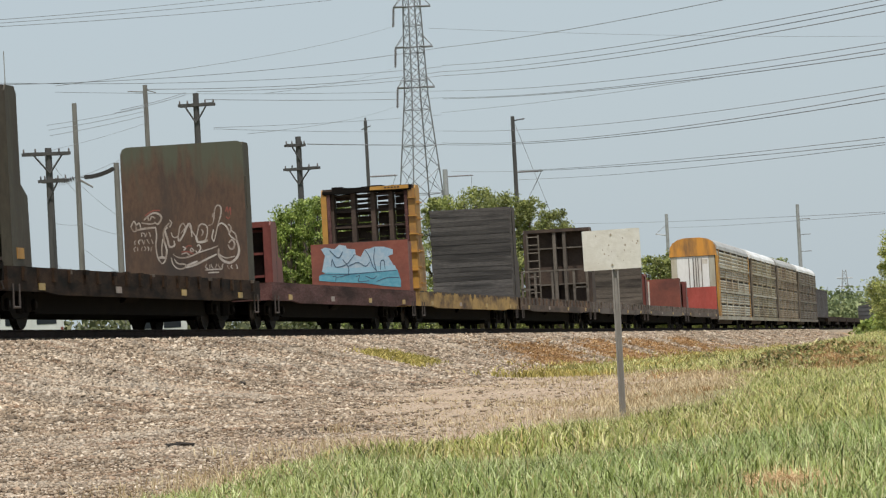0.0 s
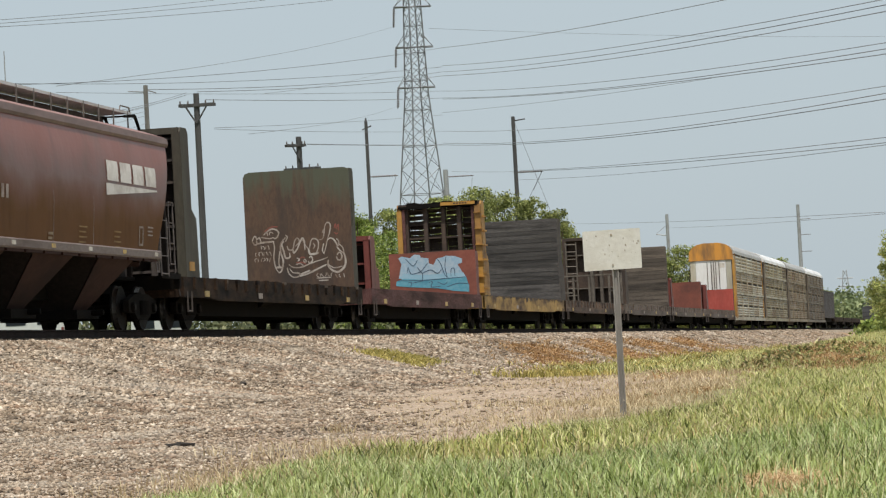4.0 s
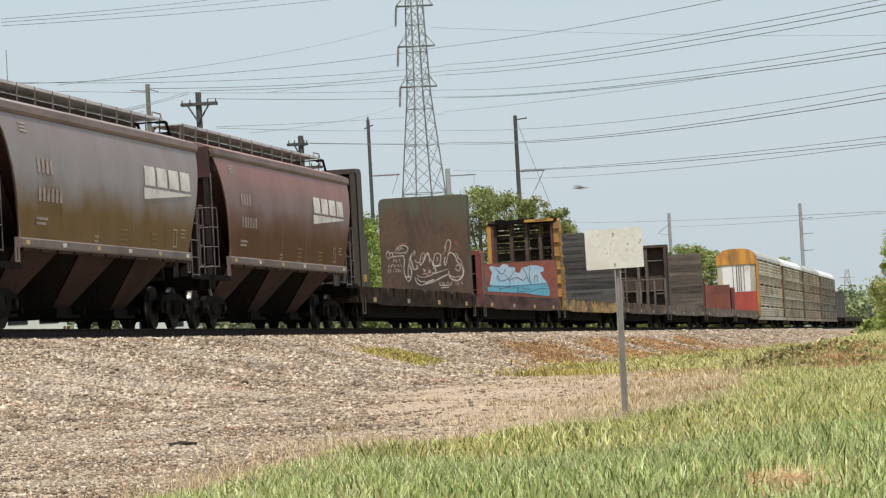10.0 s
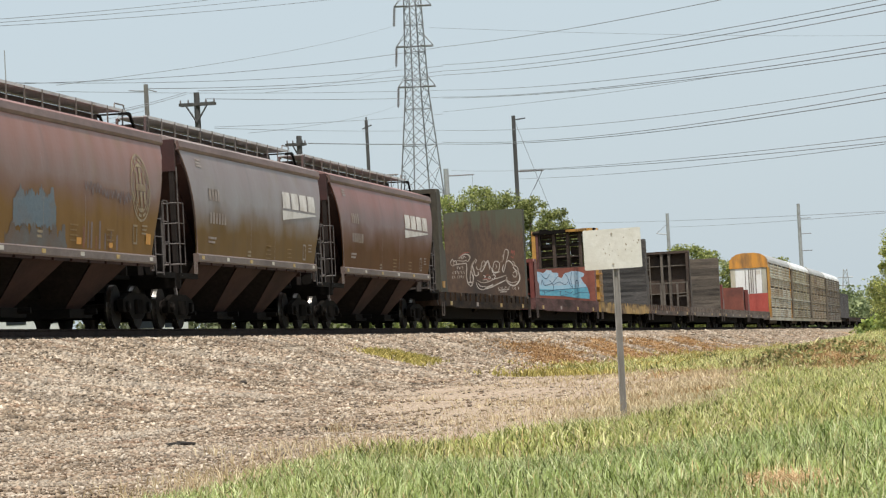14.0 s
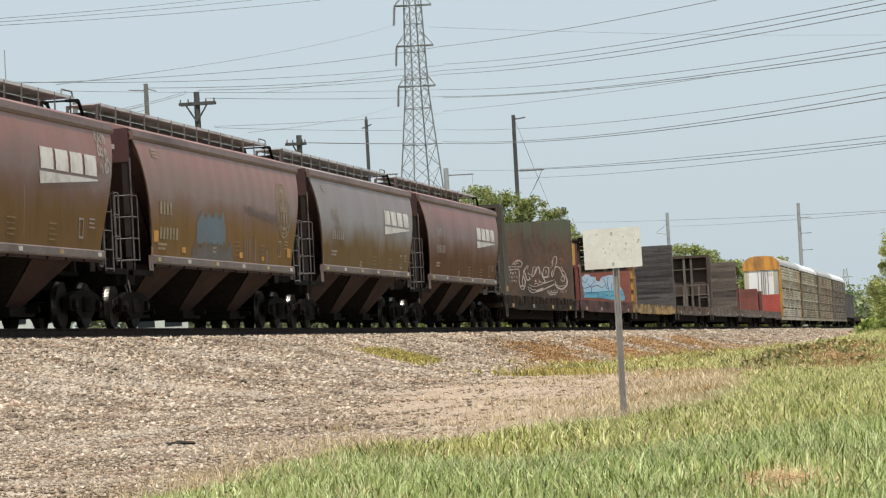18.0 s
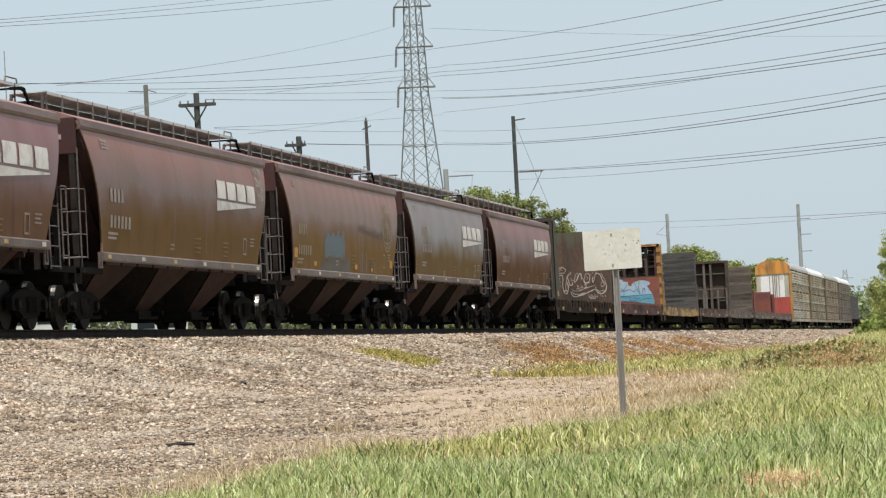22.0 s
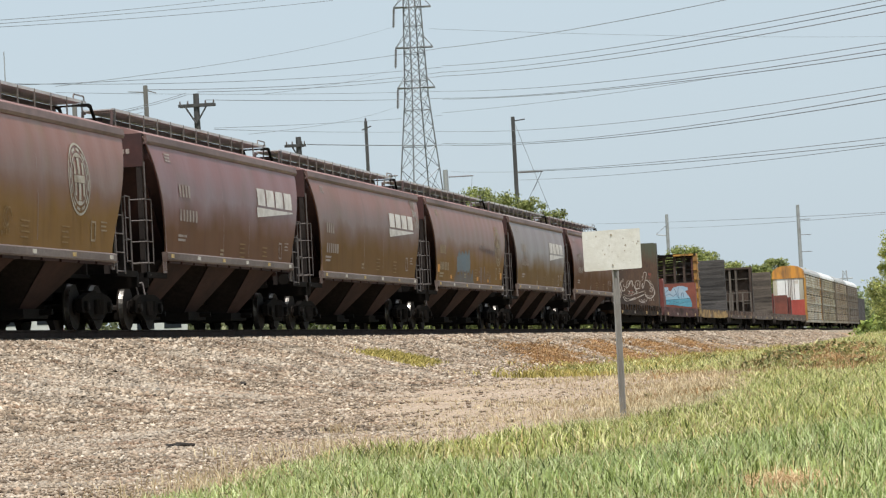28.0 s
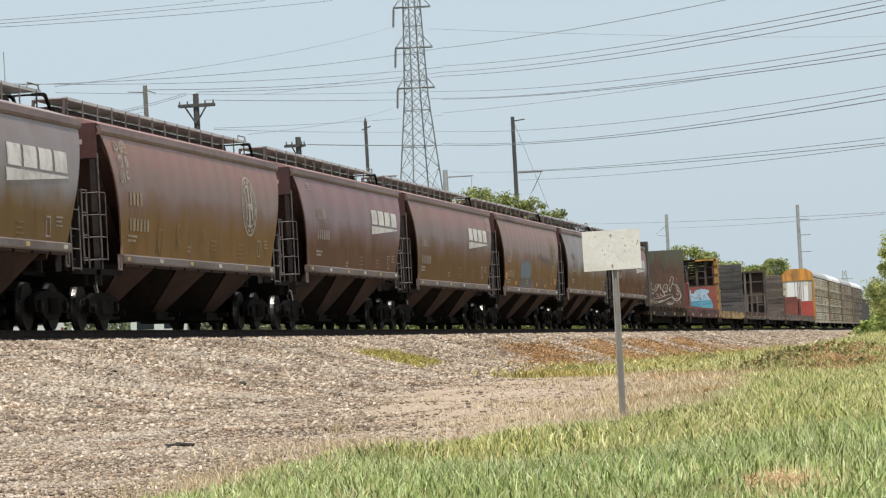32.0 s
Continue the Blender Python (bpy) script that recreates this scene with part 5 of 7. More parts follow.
def flat_car(s0, s1, sill, label, pockets=True, marks=True, deck_z=1.12, drop=0.5):
    """A flat car from s0 to s1; its parts are placed from its middle."""
    mid, half = (s0 + s1) / 2, (s1 - s0) / 2
    car = empty("bulkhead_flat_car", pose(0, mid, 0), label, "freight car", "flat cars of the train")
    CARS.append((car, mid))
    planks = Form()
    n = int(half * 2 / 0.5)
    for k in range(n):
        y = -half + k * 2 * half / n
        planks.box(-1.42, 1.42, y + 0.01, y + 2 * half / n - 0.01, deck_z - 0.07, deck_z - 0.01)
    part("deck", planks, RUST_DECK, car, "worn plank deck")
    for s in (-1, 1):
        x0, x1 = sorted((s * 1.42, s * 1.5))
        low = deck_z - drop
        outline = [(-half, low + 0.05), (-half + 2.6, low + 0.05), (-half + 3.4, low), (half - 3.4, low), (half - 2.6, low + 0.05), (half, low + 0.05), (half, deck_z), (-half, deck_z)]
        part("side_sill", Form().prism_x(outline, x0, x1), sill, car)
    if pockets:
        n = int(half * 2 / 1.1)
        dirt = random.Random(int(mid))
        for k in range(n):
            y = -half + 0.9 + k * (2 * half - 1.8) / (n - 1) + dirt.uniform(-0.12, 0.12)
            part("stake_pocket", Form().box(1.5, 1.55, y - 0.1, y + 0.1, deck_z - 0.26, deck_z - 0.02 + 0.008 * (k % 3)), RUST_DECK if sill == PEELED else sill, car)
            if dirt.random() < 0.6:
                part("pocket_rim", Form().box(1.44, 1.555, y - dirt.uniform(0.05, 0.16), y + dirt.uniform(0.0, 0.16), deck_z - dirt.uniform(0.03, 0.1), deck_z + dirt.uniform(0.0, 0.025)), DUSTY_RUST if dirt.random() < 0.5 else sill, car)
    if sill in (PEELED, PEELED_RED):
        scab = random.Random(int(mid) + 3)
        y = -half + 0.1
        while y < half - 0.6:
            w, d = scab.uniform(0.2, 0.9), scab.uniform(0.04, 0.26) * scab.choice((0.4, 0.7, 1.0))
            ragged = [(y, deck_z + 0.012), (y, deck_z - 0.03), (y + w * 0.2, deck_z - d * 0.6), (y + w * 0.35, deck_z - d), (y + w * 0.5, deck_z - d * 0.45), (y + w * 0.8, deck_z - d * 0.75), (y + w, deck_z - 0.03), (y + w, deck_z + 0.012)]
            part("rust_scab", Form().prism_x(ragged, 1.497, 1.504), BROWN_FRAME, car, "dark rust where the paint has gone")
            y += w + scab.uniform(-0.02, 0.35)
    if marks:
        for k in range(4):
            y = -half + 2.2 + k * (2 * half - 4.4) / 3
            part("reflector", Form().box(1.5, 1.512, y - 0.22, y + 0.22, deck_z - 0.42, deck_z - 0.29), YELLOW_MARK if k != 1 else FADED, car)
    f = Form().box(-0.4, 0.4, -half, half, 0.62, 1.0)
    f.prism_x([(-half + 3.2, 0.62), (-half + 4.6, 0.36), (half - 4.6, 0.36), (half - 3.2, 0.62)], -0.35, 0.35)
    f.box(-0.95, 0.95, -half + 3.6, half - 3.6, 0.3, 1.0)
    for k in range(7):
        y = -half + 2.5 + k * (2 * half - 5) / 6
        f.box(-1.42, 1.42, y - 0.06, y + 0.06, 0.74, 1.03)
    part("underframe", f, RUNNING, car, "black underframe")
    for s in (-1, 1):
        part("end_sill", Form().box(-1.48, 1.48, min(s * (half - 0.15), s * half), max(s * (half - 0.15), s * half), 0.68, 1.1), sill, car)
        step = Form()
        y = s * (half - 0.5)
        step.bar((1.5, y - 0.2, 0.35), (1.5, y - 0.2, 0.8), 0.03).bar((1.5, y + 0.2, 0.35), (1.5, y + 0.2, 0.8), 0.03).bar((1.5, y - 0.2, 0.37), (1.5, y + 0.2, 0.37), 0.03)
        part("sill_step", step, BLACK_FRAME, car)
    part("brake_tank", Form().tube((0.9, -0.6, 0.72), (0.9, 0.5, 0.72), 0.2, 12), RUNNING, car)
    coupler(car, half)
    bogies(car, half - 2.2)
    return car, mid, half


def sprayed(bh, y, strokes, material, label, grow=1.0):
    for points, w in strokes:
        part("spray_stroke", stroke(points, w * grow), material, bh, label, pose(0, y, 0))


def blob(points):
    """A filled painted patch with a given outline in (x, z)."""
    return Form().add([(x, 0, z) for x, z in points], [tuple(range(len(points)))])


# dark car with the white-sprayed plate
car, mid, half = flat_car(59.9, 81.3, RUST_DECK, "dark rusty bulkhead flat car with a white-sprayed end plate")
bulkhead(car, 60.35 - mid, 1, "plate", 4.42, (OLIVE_SIDE, BLACK_FRAME, BLACK_FRAME))
bh = bulkhead(car, 80.98 - mid, -1, "plate", 4.44, (OLIVE_SIDE, OLIVE, BLACK_FRAME), 1.46, 0.75)
FACE = 80.17 - mid
part("warning_placard", Form().box(1.482, 1.5, 60.62 - mid, 61.05 - mid, 1.26, 1.46), YELLOW, car, "orange reflective placard")
plate = [(-1.5, 1.14), (1.49, 1.14), (1.49, 4.34), (1.45, 4.42), (1.36, 4.46), (-1.32, 4.46), (-1.44, 4.42), (-1.5, 4.3)]
part("end_plate", Form().prism_y(plate, FACE, FACE + 0.05), OLIVE, bh, "rust-streaked olive steel plate")
part("grab_iron", Form().tube((1.52, FACE + 0.1, 2.85), (1.52, FACE + 0.1, 3.6), 0.018, 6).tube((1.52, FACE + 0.1, 3.6), (1.46, FACE + 0.1, 3.6), 0.018, 6).tube((1.52, FACE + 0.1, 2.85), (1.46, FACE + 0.1, 2.85), 0.018, 6), OLIVE_SIDE, bh, "thin grab iron")
# the sprayed outlines, bends of (x, z) and a width each
ARROW_STROKES = [([(-1.32, 2.56), (-1.24, 2.69), (-1.18, 2.6), (-1.11, 2.64), (-1.07, 2.5)], 0.035), ([(-1.32, 2.56), (-1.26, 2.45), (-1.19, 2.47), (-1.2, 2.6)], 0.035), ([(-1.19, 2.47), (-0.98, 2.5), (-0.72, 2.51)], 0.05), ([(-1.06, 2.64), (-0.83, 2.6), (-0.72, 2.62)], 0.035), ([(-0.99, 2.7), (-0.89, 2.79), (-0.75, 2.86), (-0.61, 2.82), (-0.56, 2.72), (-0.65, 2.59), (-0.74, 2.64)], 0.045), ([(-0.71, 2.73), (-0.8, 2.78), (-0.83, 2.69)], 0.035), ([(-0.89, 2.76), (-0.87, 2.67)], 0.035)]
STEM_STROKES = [([(-0.72, 2.53), (-0.7, 2.32), (-0.73, 2.06), (-0.69, 1.78), (-0.6, 1.63)], 0.035), ([(-0.6, 1.63), (-0.52, 1.71), (-0.47, 1.95), (-0.53, 2.22), (-0.51, 2.45), (-0.37, 2.6)], 0.045), ([(-0.59, 1.8), (-0.59, 2.0), (-0.55, 2.23)], 0.035), ([(-0.68, 1.78), (-0.59, 1.79), (-0.51, 1.77)], 0.06), ([(-0.37, 2.67), (-0.32, 2.6), (-0.38, 2.49)], 0.035)]
WAVES_STROKES = [([(-0.42, 2.49), (-0.49, 2.43), (-0.44, 2.22), (-0.4, 2.04), (-0.28, 2.05), (-0.28, 2.17)], 0.05), ([(-0.34, 2.37), (-0.3, 2.26), (-0.18, 2.27), (-0.12, 2.49), (-0.04, 2.57), (0.01, 2.46), (-0.11, 2.34)], 0.035), ([(-0.18, 2.27), (-0.16, 2.16), (-0.06, 2.27), (0.09, 2.55), (0.15, 2.48), (0.16, 2.23)], 0.045), ([(0.09, 2.53), (0.26, 2.25), (0.34, 2.47), (0.43, 2.53), (0.54, 2.45), (0.53, 2.25), (0.46, 2.11)], 0.035), ([(0.26, 2.25), (0.3, 2.11), (0.46, 2.11), (0.55, 2.14)], 0.06), ([(0.4, 2.4), (0.44, 2.33), (0.39, 2.24)], 0.035)]
CREST_STROKES = [([(0.57, 2.48), (0.69, 2.54), (0.75, 2.85), (0.82, 2.95), (0.9, 2.9), (0.89, 2.73), (0.8, 2.46), (0.74, 2.24), (0.69, 2.09)], 0.035), ([(0.69, 2.09), (0.65, 2.2), (0.7, 2.38)], 0.035), ([(0.69, 2.67), (0.71, 2.77)], 0.05), ([(0.8, 2.46), (0.89, 2.52), (1.0, 2.45), (1.09, 2.29), (1.12, 2.42), (1.05, 2.49)], 0.04), ([(1.11, 2.35), (1.22, 2.24), (1.24, 2.1), (1.13, 2.17), (1.06, 2.27)], 0.035)]
HOOK_STROKES = [([(1.24, 2.1), (1.29, 1.89), (1.24, 1.7), (1.07, 1.57), (0.89, 1.63), (0.79, 1.77), (0.8, 1.92)], 0.06), ([(1.05, 2.04), (1.13, 2.11), (1.19, 2.01), (1.15, 1.9), (1.07, 1.91), (1.03, 2.0)], 0.045), ([(0.79, 1.79), (0.96, 1.69), (1.19, 1.72)], 0.035), ([(-0.37, 1.77), (-0.33, 1.61), (-0.22, 1.5), (-0.07, 1.5), (-0.03, 1.59), (-0.21, 1.62), (-0.3, 1.74)], 0.035), ([(-0.32, 1.85), (-0.18, 1.76), (0.05, 1.76), (0.33, 1.86), (0.61, 1.93), (0.79, 1.99)], 0.035)]
SWOOSH_STROKES = [([(-0.03, 1.51), (0.22, 1.57), (0.5, 1.69), (0.74, 1.79)], 0.05), ([(-0.0, 1.56), (0.27, 1.65)], 0.05), ([(-0.08, 2.02), (-0.01, 1.97), (-0.06, 1.93)], 0.035), ([(0.13, 1.98), (0.19, 1.91), (0.12, 1.89), (0.11, 1.96)], 0.035), ([(0.27, 2.0), (0.32, 2.04), (0.36, 1.95), (0.28, 1.84), (0.24, 1.91)], 0.035), ([(-0.11, 1.84), (0.01, 1.86), (0.09, 1.78), (0.02, 1.77)], 0.035), ([(0.44, 1.43), (0.86, 1.43)], 0.035), ([(0.51, 1.36), (0.78, 1.36)], 0.035)]
for strokes in (ARROW_STROKES, STEM_STROKES, WAVES_STROKES, CREST_STROKES, HOOK_STROKES, SWOOSH_STROKES):
    sprayed(bh, FACE - 0.006, strokes, WHITE_SPRAY, "white sprayed outline")
pen = random.Random(5)
ticks = []
for x0, x1, z, n in ((-1.12, -0.84, 2.35, 4), (-1.25, -0.79, 2.18, 6), (-1.28, -0.79, 2.01, 6), (0.44, 0.9, 1.5, 6), (0.95, 1.26, 1.46, 3)):
    for k in range(n):
        x = x0 + (x1 - x0) * (k + 0.5) / n
        ticks.append(([(x + pen.uniform(-0.035, 0.035), z + dz + pen.uniform(-0.01, 0.01)) for dz in (0.055, 0.01, -0.05)], 0.024))
sprayed(bh, FACE - 0.005, ticks, WHITE_SPRAY, "small white sprayed tick")
sprayed(bh, FACE - 0.005, [([(1.01, 2.79), (1.05, 2.9), (1.07, 2.76)], 0.03), ([(1.09, 2.8), (1.13, 2.88), (1.13, 2.71)], 0.03), ([(1.01, 2.67), (1.07, 2.62), (1.11, 2.66)], 0.03), ([(-0.03, 1.97), (0.06, 2.03), (0.15, 2.01)], 0.03), ([(-0.11, 1.89), (0.05, 1.89), (0.19, 1.82)], 0.03), ([(-0.96, 2.8), (-0.77, 2.91), (-0.58, 2.91)], 0.03)], RED_SPRAY, "red sprayed flourish")

# red car with low ends
car, mid, half = flat_car(82.7, 103.8, RED_DECK, "dirty red flat car with low bulkheads, the far one spray-painted blue", False)
bulkhead(car, 83.0 - mid, 1, "plate", 2.62, (RED, BLACK_FRAME, RED))
bh = bulkhead(car, 103.7 - mid, -1, "plate", 2.64, (RED, ORANGE, RED), 1.46, 0.75)
FACE = 102.88 - mid
part("end_panel", Form().box(-1.5, 1.49, FACE, FACE + 0.05, 1.14, 2.67), ORANGE, bh, "faded orange-red end panel")
part("spray_patch", blob([(-1.18, 2.52), (-1.06, 2.57), (-0.77, 2.5), (-0.62, 2.62), (-0.42, 2.59), (-0.39, 2.5), (-0.13, 2.46), (-0.12, 2.29), (0.03, 2.22), (0.16, 2.44), (0.33, 2.46), (0.48, 2.51), (0.77, 2.49), (1.03, 2.39), (1.02, 2.25), (0.87, 2.2), (1.03, 1.91), (1.14, 1.76), (0.44, 1.74), (-0.38, 1.73), (-1.01, 1.77), (-1.19, 1.83), (-1.07, 2.31)]), BLUE_SPRAY, bh, "pale blue sprayed lettering shape", pose(0, FACE - 0.004, 0))
part("spray_patch", blob([(-1.19, 1.83), (-1.0, 1.97), (-0.37, 1.9), (0.45, 1.91), (1.06, 1.91), (1.14, 1.74), (0.44, 1.73), (-0.38, 1.72), (-1.01, 1.78)]), MID_SPRAY, bh, "sky blue sprayed band", pose(0, FACE - 0.006, 0))
part("spray_patch", blob([(-1.28, 1.72), (-1.01, 1.81), (-0.37, 1.74), (0.44, 1.75), (1.14, 1.77), (1.23, 1.44), (1.22, 1.24), (0.71, 1.3), (0.13, 1.42), (-0.85, 1.51), (-1.29, 1.57)]), TEAL_SPRAY, bh, "teal sprayed band", pose(0, FACE - 0.008, 0))
sprayed(bh, FACE - 0.012, [([(-0.92, 2.48), (-0.67, 2.23), (-0.51, 2.42)], 0.026), ([(-0.89, 1.99), (-0.85, 2.19), (-0.8, 2.04), (-0.71, 1.95), (-0.42, 2.02), (-0.29, 2.15), (-0.14, 2.32)], 0.026), ([(-0.53, 2.17), (-0.36, 1.93), (-0.38, 1.73)], 0.026), ([(-0.36, 1.96), (-0.07, 2.06), (0.16, 1.93), (0.31, 2.06)], 0.026), ([(0.16, 2.44), (0.29, 2.24), (0.39, 1.92), (0.5, 1.77)], 0.026), ([(0.48, 2.48), (0.43, 2.11), (0.5, 1.77)], 0.026), ([(0.62, 1.79), (0.64, 2.04), (0.74, 2.07), (0.76, 1.81)], 0.026)], DARK_SPRAY, "dark blue outline stroke")
sprayed(bh, FACE - 0.012, [([(-0.87, 1.67), (-0.76, 1.67), (-0.79, 1.52)], 0.026), ([(-0.73, 1.64), (-0.38, 1.7), (-0.32, 1.73)], 0.026), ([(-0.15, 1.63), (-0.03, 1.65), (-0.07, 1.48), (0.25, 1.49)], 0.026), ([(0.14, 1.64), (0.37, 1.54), (0.49, 1.62)], 0.026), ([(0.48, 1.45), (0.83, 1.55), (1.18, 1.53)], 0.026), ([(-1.22, 1.75), (-0.38, 1.72), (0.44, 1.74), (1.12, 1.76)], 0.026)], DARK_SPRAY, "dark blue outline stroke")

# yellow-framed car with the grey timber end
car, mid, half = flat_car(104.6, 126.5, PEELED, "peeling yellow bulkhead flat car with a grey timber end wall", False)
bh = bulkhead(car, 104.85 - mid, 1, "yellow", 4.42, (YELLOW, BLACK_FRAME, BROWN_FRAME), uprights=(-1.18, -0.5, 0.12, 0.68, 1.2))
slat = random.Random(21)
for x0, x1, wide in ((-1.12, -0.56, 0.034), (-0.44, 0.05, 0.03), (0.19, 0.61, 0.03), (0.75, 1.13, 0.014)):
    z = 2.3
    while z < 4.24:
        h = slat.uniform(0.13, 0.22)
        gap = wide * slat.choice((0.15, 0.5, 1.0, 1.3)) * (1.3 if z > 3.7 else 0.8)
        tilt = slat.uniform(-0.008, 0.008)
        part("slat", Form().prism_y([(x0, z + tilt), (x1, z - tilt), (x1, z + h - gap - tilt), (x0, z + h - gap + tilt)], 105.4 - mid, 105.45 - mid), BROWN_FRAME, bh)
        z += h
part("corner_column", Form().box(1.26, 1.47, 104.72 - mid, 104.84 - mid, 1.0, 4.3), YELLOW, bh, "weathered yellow corner column")
part("corner_column", Form().box(-1.47, -1.3, 104.72 - mid, 104.84 - mid, 1.0, 4.2), YELLOW, bh, "weathered yellow corner column")
for x in (-1.29, 1.14):
    part("inner_post", Form().box(x, x + 0.1, 104.74 - mid, 104.86 - mid, 1.0, 4.25), RED_DECK, bh, "rusty maroon inner post")
f = Form()
for k in range(9):
    x = -1.42 + 0.31 * k
    f.box(x, x + 0.32, 104.7 - mid, 105.5 - mid, 4.28 - 0.03 * slat.random(), 4.42 + 0.05 * slat.random() - (0.09 if k == 0 else 0))
part("rubber_cap", f, RUNNING, bh, "ragged dark top edge")
for k in range(6):
    part("column_rib", Form().box(1.25, 1.53, 104.64 - mid, 104.84 - mid, 1.2 + 0.56 * k, 1.225 + 0.56 * k), YELLOW, bh)
part("warning_strip", Form().box(0.1, 1.3, 104.66 - mid, 104.695 - mid, 4.31, 4.42), YELLOW, bh, "yellow strip on the top rail")
for k in range(5):
    part("stencil_line", Form().box(0.55 + 0.1 * k, 0.62 + 0.1 * k, 104.654 - mid, 104.659 - mid, 4.34, 4.39), BROWN_FRAME, bh)
for k in range(6):
    z = 1.35 + 0.5 * k
    part("gusset_rib", Form().box(1.482, 1.55, 104.95 - mid, 105.55 - mid, z, z + 0.05), YELLOW, bh)
bh = bulkhead(car, 126.35 - mid, -1, "wood", 4.42, (BLACK_FRAME, GREY_FRAME, BLACK_FRAME), 1.44, 0.75)
plank_face(bh, 125.56 - mid, -1, 1.14, 4.46, 0.17, GREY_WOOD, 1.47)

# rusty car with a low open frame
car, mid, half = flat_car(127.2, 149.7, PEELED_RED, "rusty flat car with a low open end frame")
bulkhead(car, 127.5 - mid, 1, "plate", 4.5, (BLACK_FRAME, BLACK_FRAME, BLACK_FRAME), 1.3)
f = Form()
for x in (-1.42, -0.85, -0.1, 0.1, 0.85, 1.42):
    f.box(x - 0.05, x + 0.05, 149.3 - mid, 149.4 - mid, 1.1, 2.6)
f.box(-1.45, 1.45, 149.28 - mid, 149.42 - mid, 2.53, 2.6).box(-1.45, -0.85, 149.3 - mid, 149.4 - mid, 1.75, 1.82).box(0.85, 1.45, 149.3 - mid, 149.4 - mid, 1.75, 1.82)
part("end_frame", f, GREY_FRAME, car, "open grey steel end frame")

# dark-framed car with the brown timber end
car, mid, half = flat_car(150.4, 172.9, GREY_DECK, "grey-brown bulkhead flat car with a weathered timber end wall")
bh = bulkhead(car, 150.7 - mid, 1, "plate", 4.42, (BROWN_FRAME, BROWN_FRAME, GREY_FRAME), uprights=(-1.38, -0.12, 0.32, 1.36), ribs=(1.95, 3.55))
lad = Form()
for x in (-1.3, -0.8):
    lad.bar((x, 150.6 - mid, 1.1), (x, 150.6 - mid, 4.2), 0.05)
for k in range(9):
    lad.bar((-1.3, 150.6 - mid, 1.3 + 0.35 * k), (-0.8, 150.6 - mid, 1.3 + 0.35 * k), 0.035)
part("ladder", lad, GREY_FRAME, bh, "pale grey end ladder")
bh = bulkhead(car, 172.7 - mid, -1, "wood", 4.36, (BROWN_FRAME, GREY_FRAME, BROWN_FRAME), 1.44, 0.75)
plank_face(bh, 171.9 - mid, -1, 1.14, 4.4, 0.22, BROWN_WOOD, 1.47)

# two red cars with low ends
car, mid, half = flat_car(173.6, 196.0, GREY_DECK, "grey-sided flat car with a low red end wall")
bulkhead(car, 173.9 - mid, 1, "plate", 2.7, (RED, BLACK_FRAME, RED))
bh = bulkhead(car, 195.9 - mid, -1, "plate", 2.78, (RED, ORANGE, RED), 1.26, 0.75)
part("end_panel", Form().box(-1.45, 1.28, 195.08 - mid, 195.13 - mid, 1.14, 2.8), ORANGE, bh, "plain faded red end panel")
part("white_stripe", Form().box(-0.52, -0.44, 195.06 - mid, 195.078 - mid, 1.2, 2.7), WHITE_MARK, bh)
car, mid, half = flat_car(196.6, 219.0, GREY_DECK, "grey-sided flat car with low bright red end walls")
bulkhead(car, 196.7 - mid, 1, "plate", 2.62, (RED, ORANGE, RED))
bh = bulkhead(car, 218.9 - mid, -1, "plate", 2.58, (RED, RED, RED), 1.46, 0.75)
part("end_panel", Form().box(-1.5, 1.5, 218.05 - mid, 218.1 - mid, 1.14, 2.6), BRIGHT_RED, bh, "bright red end panel")


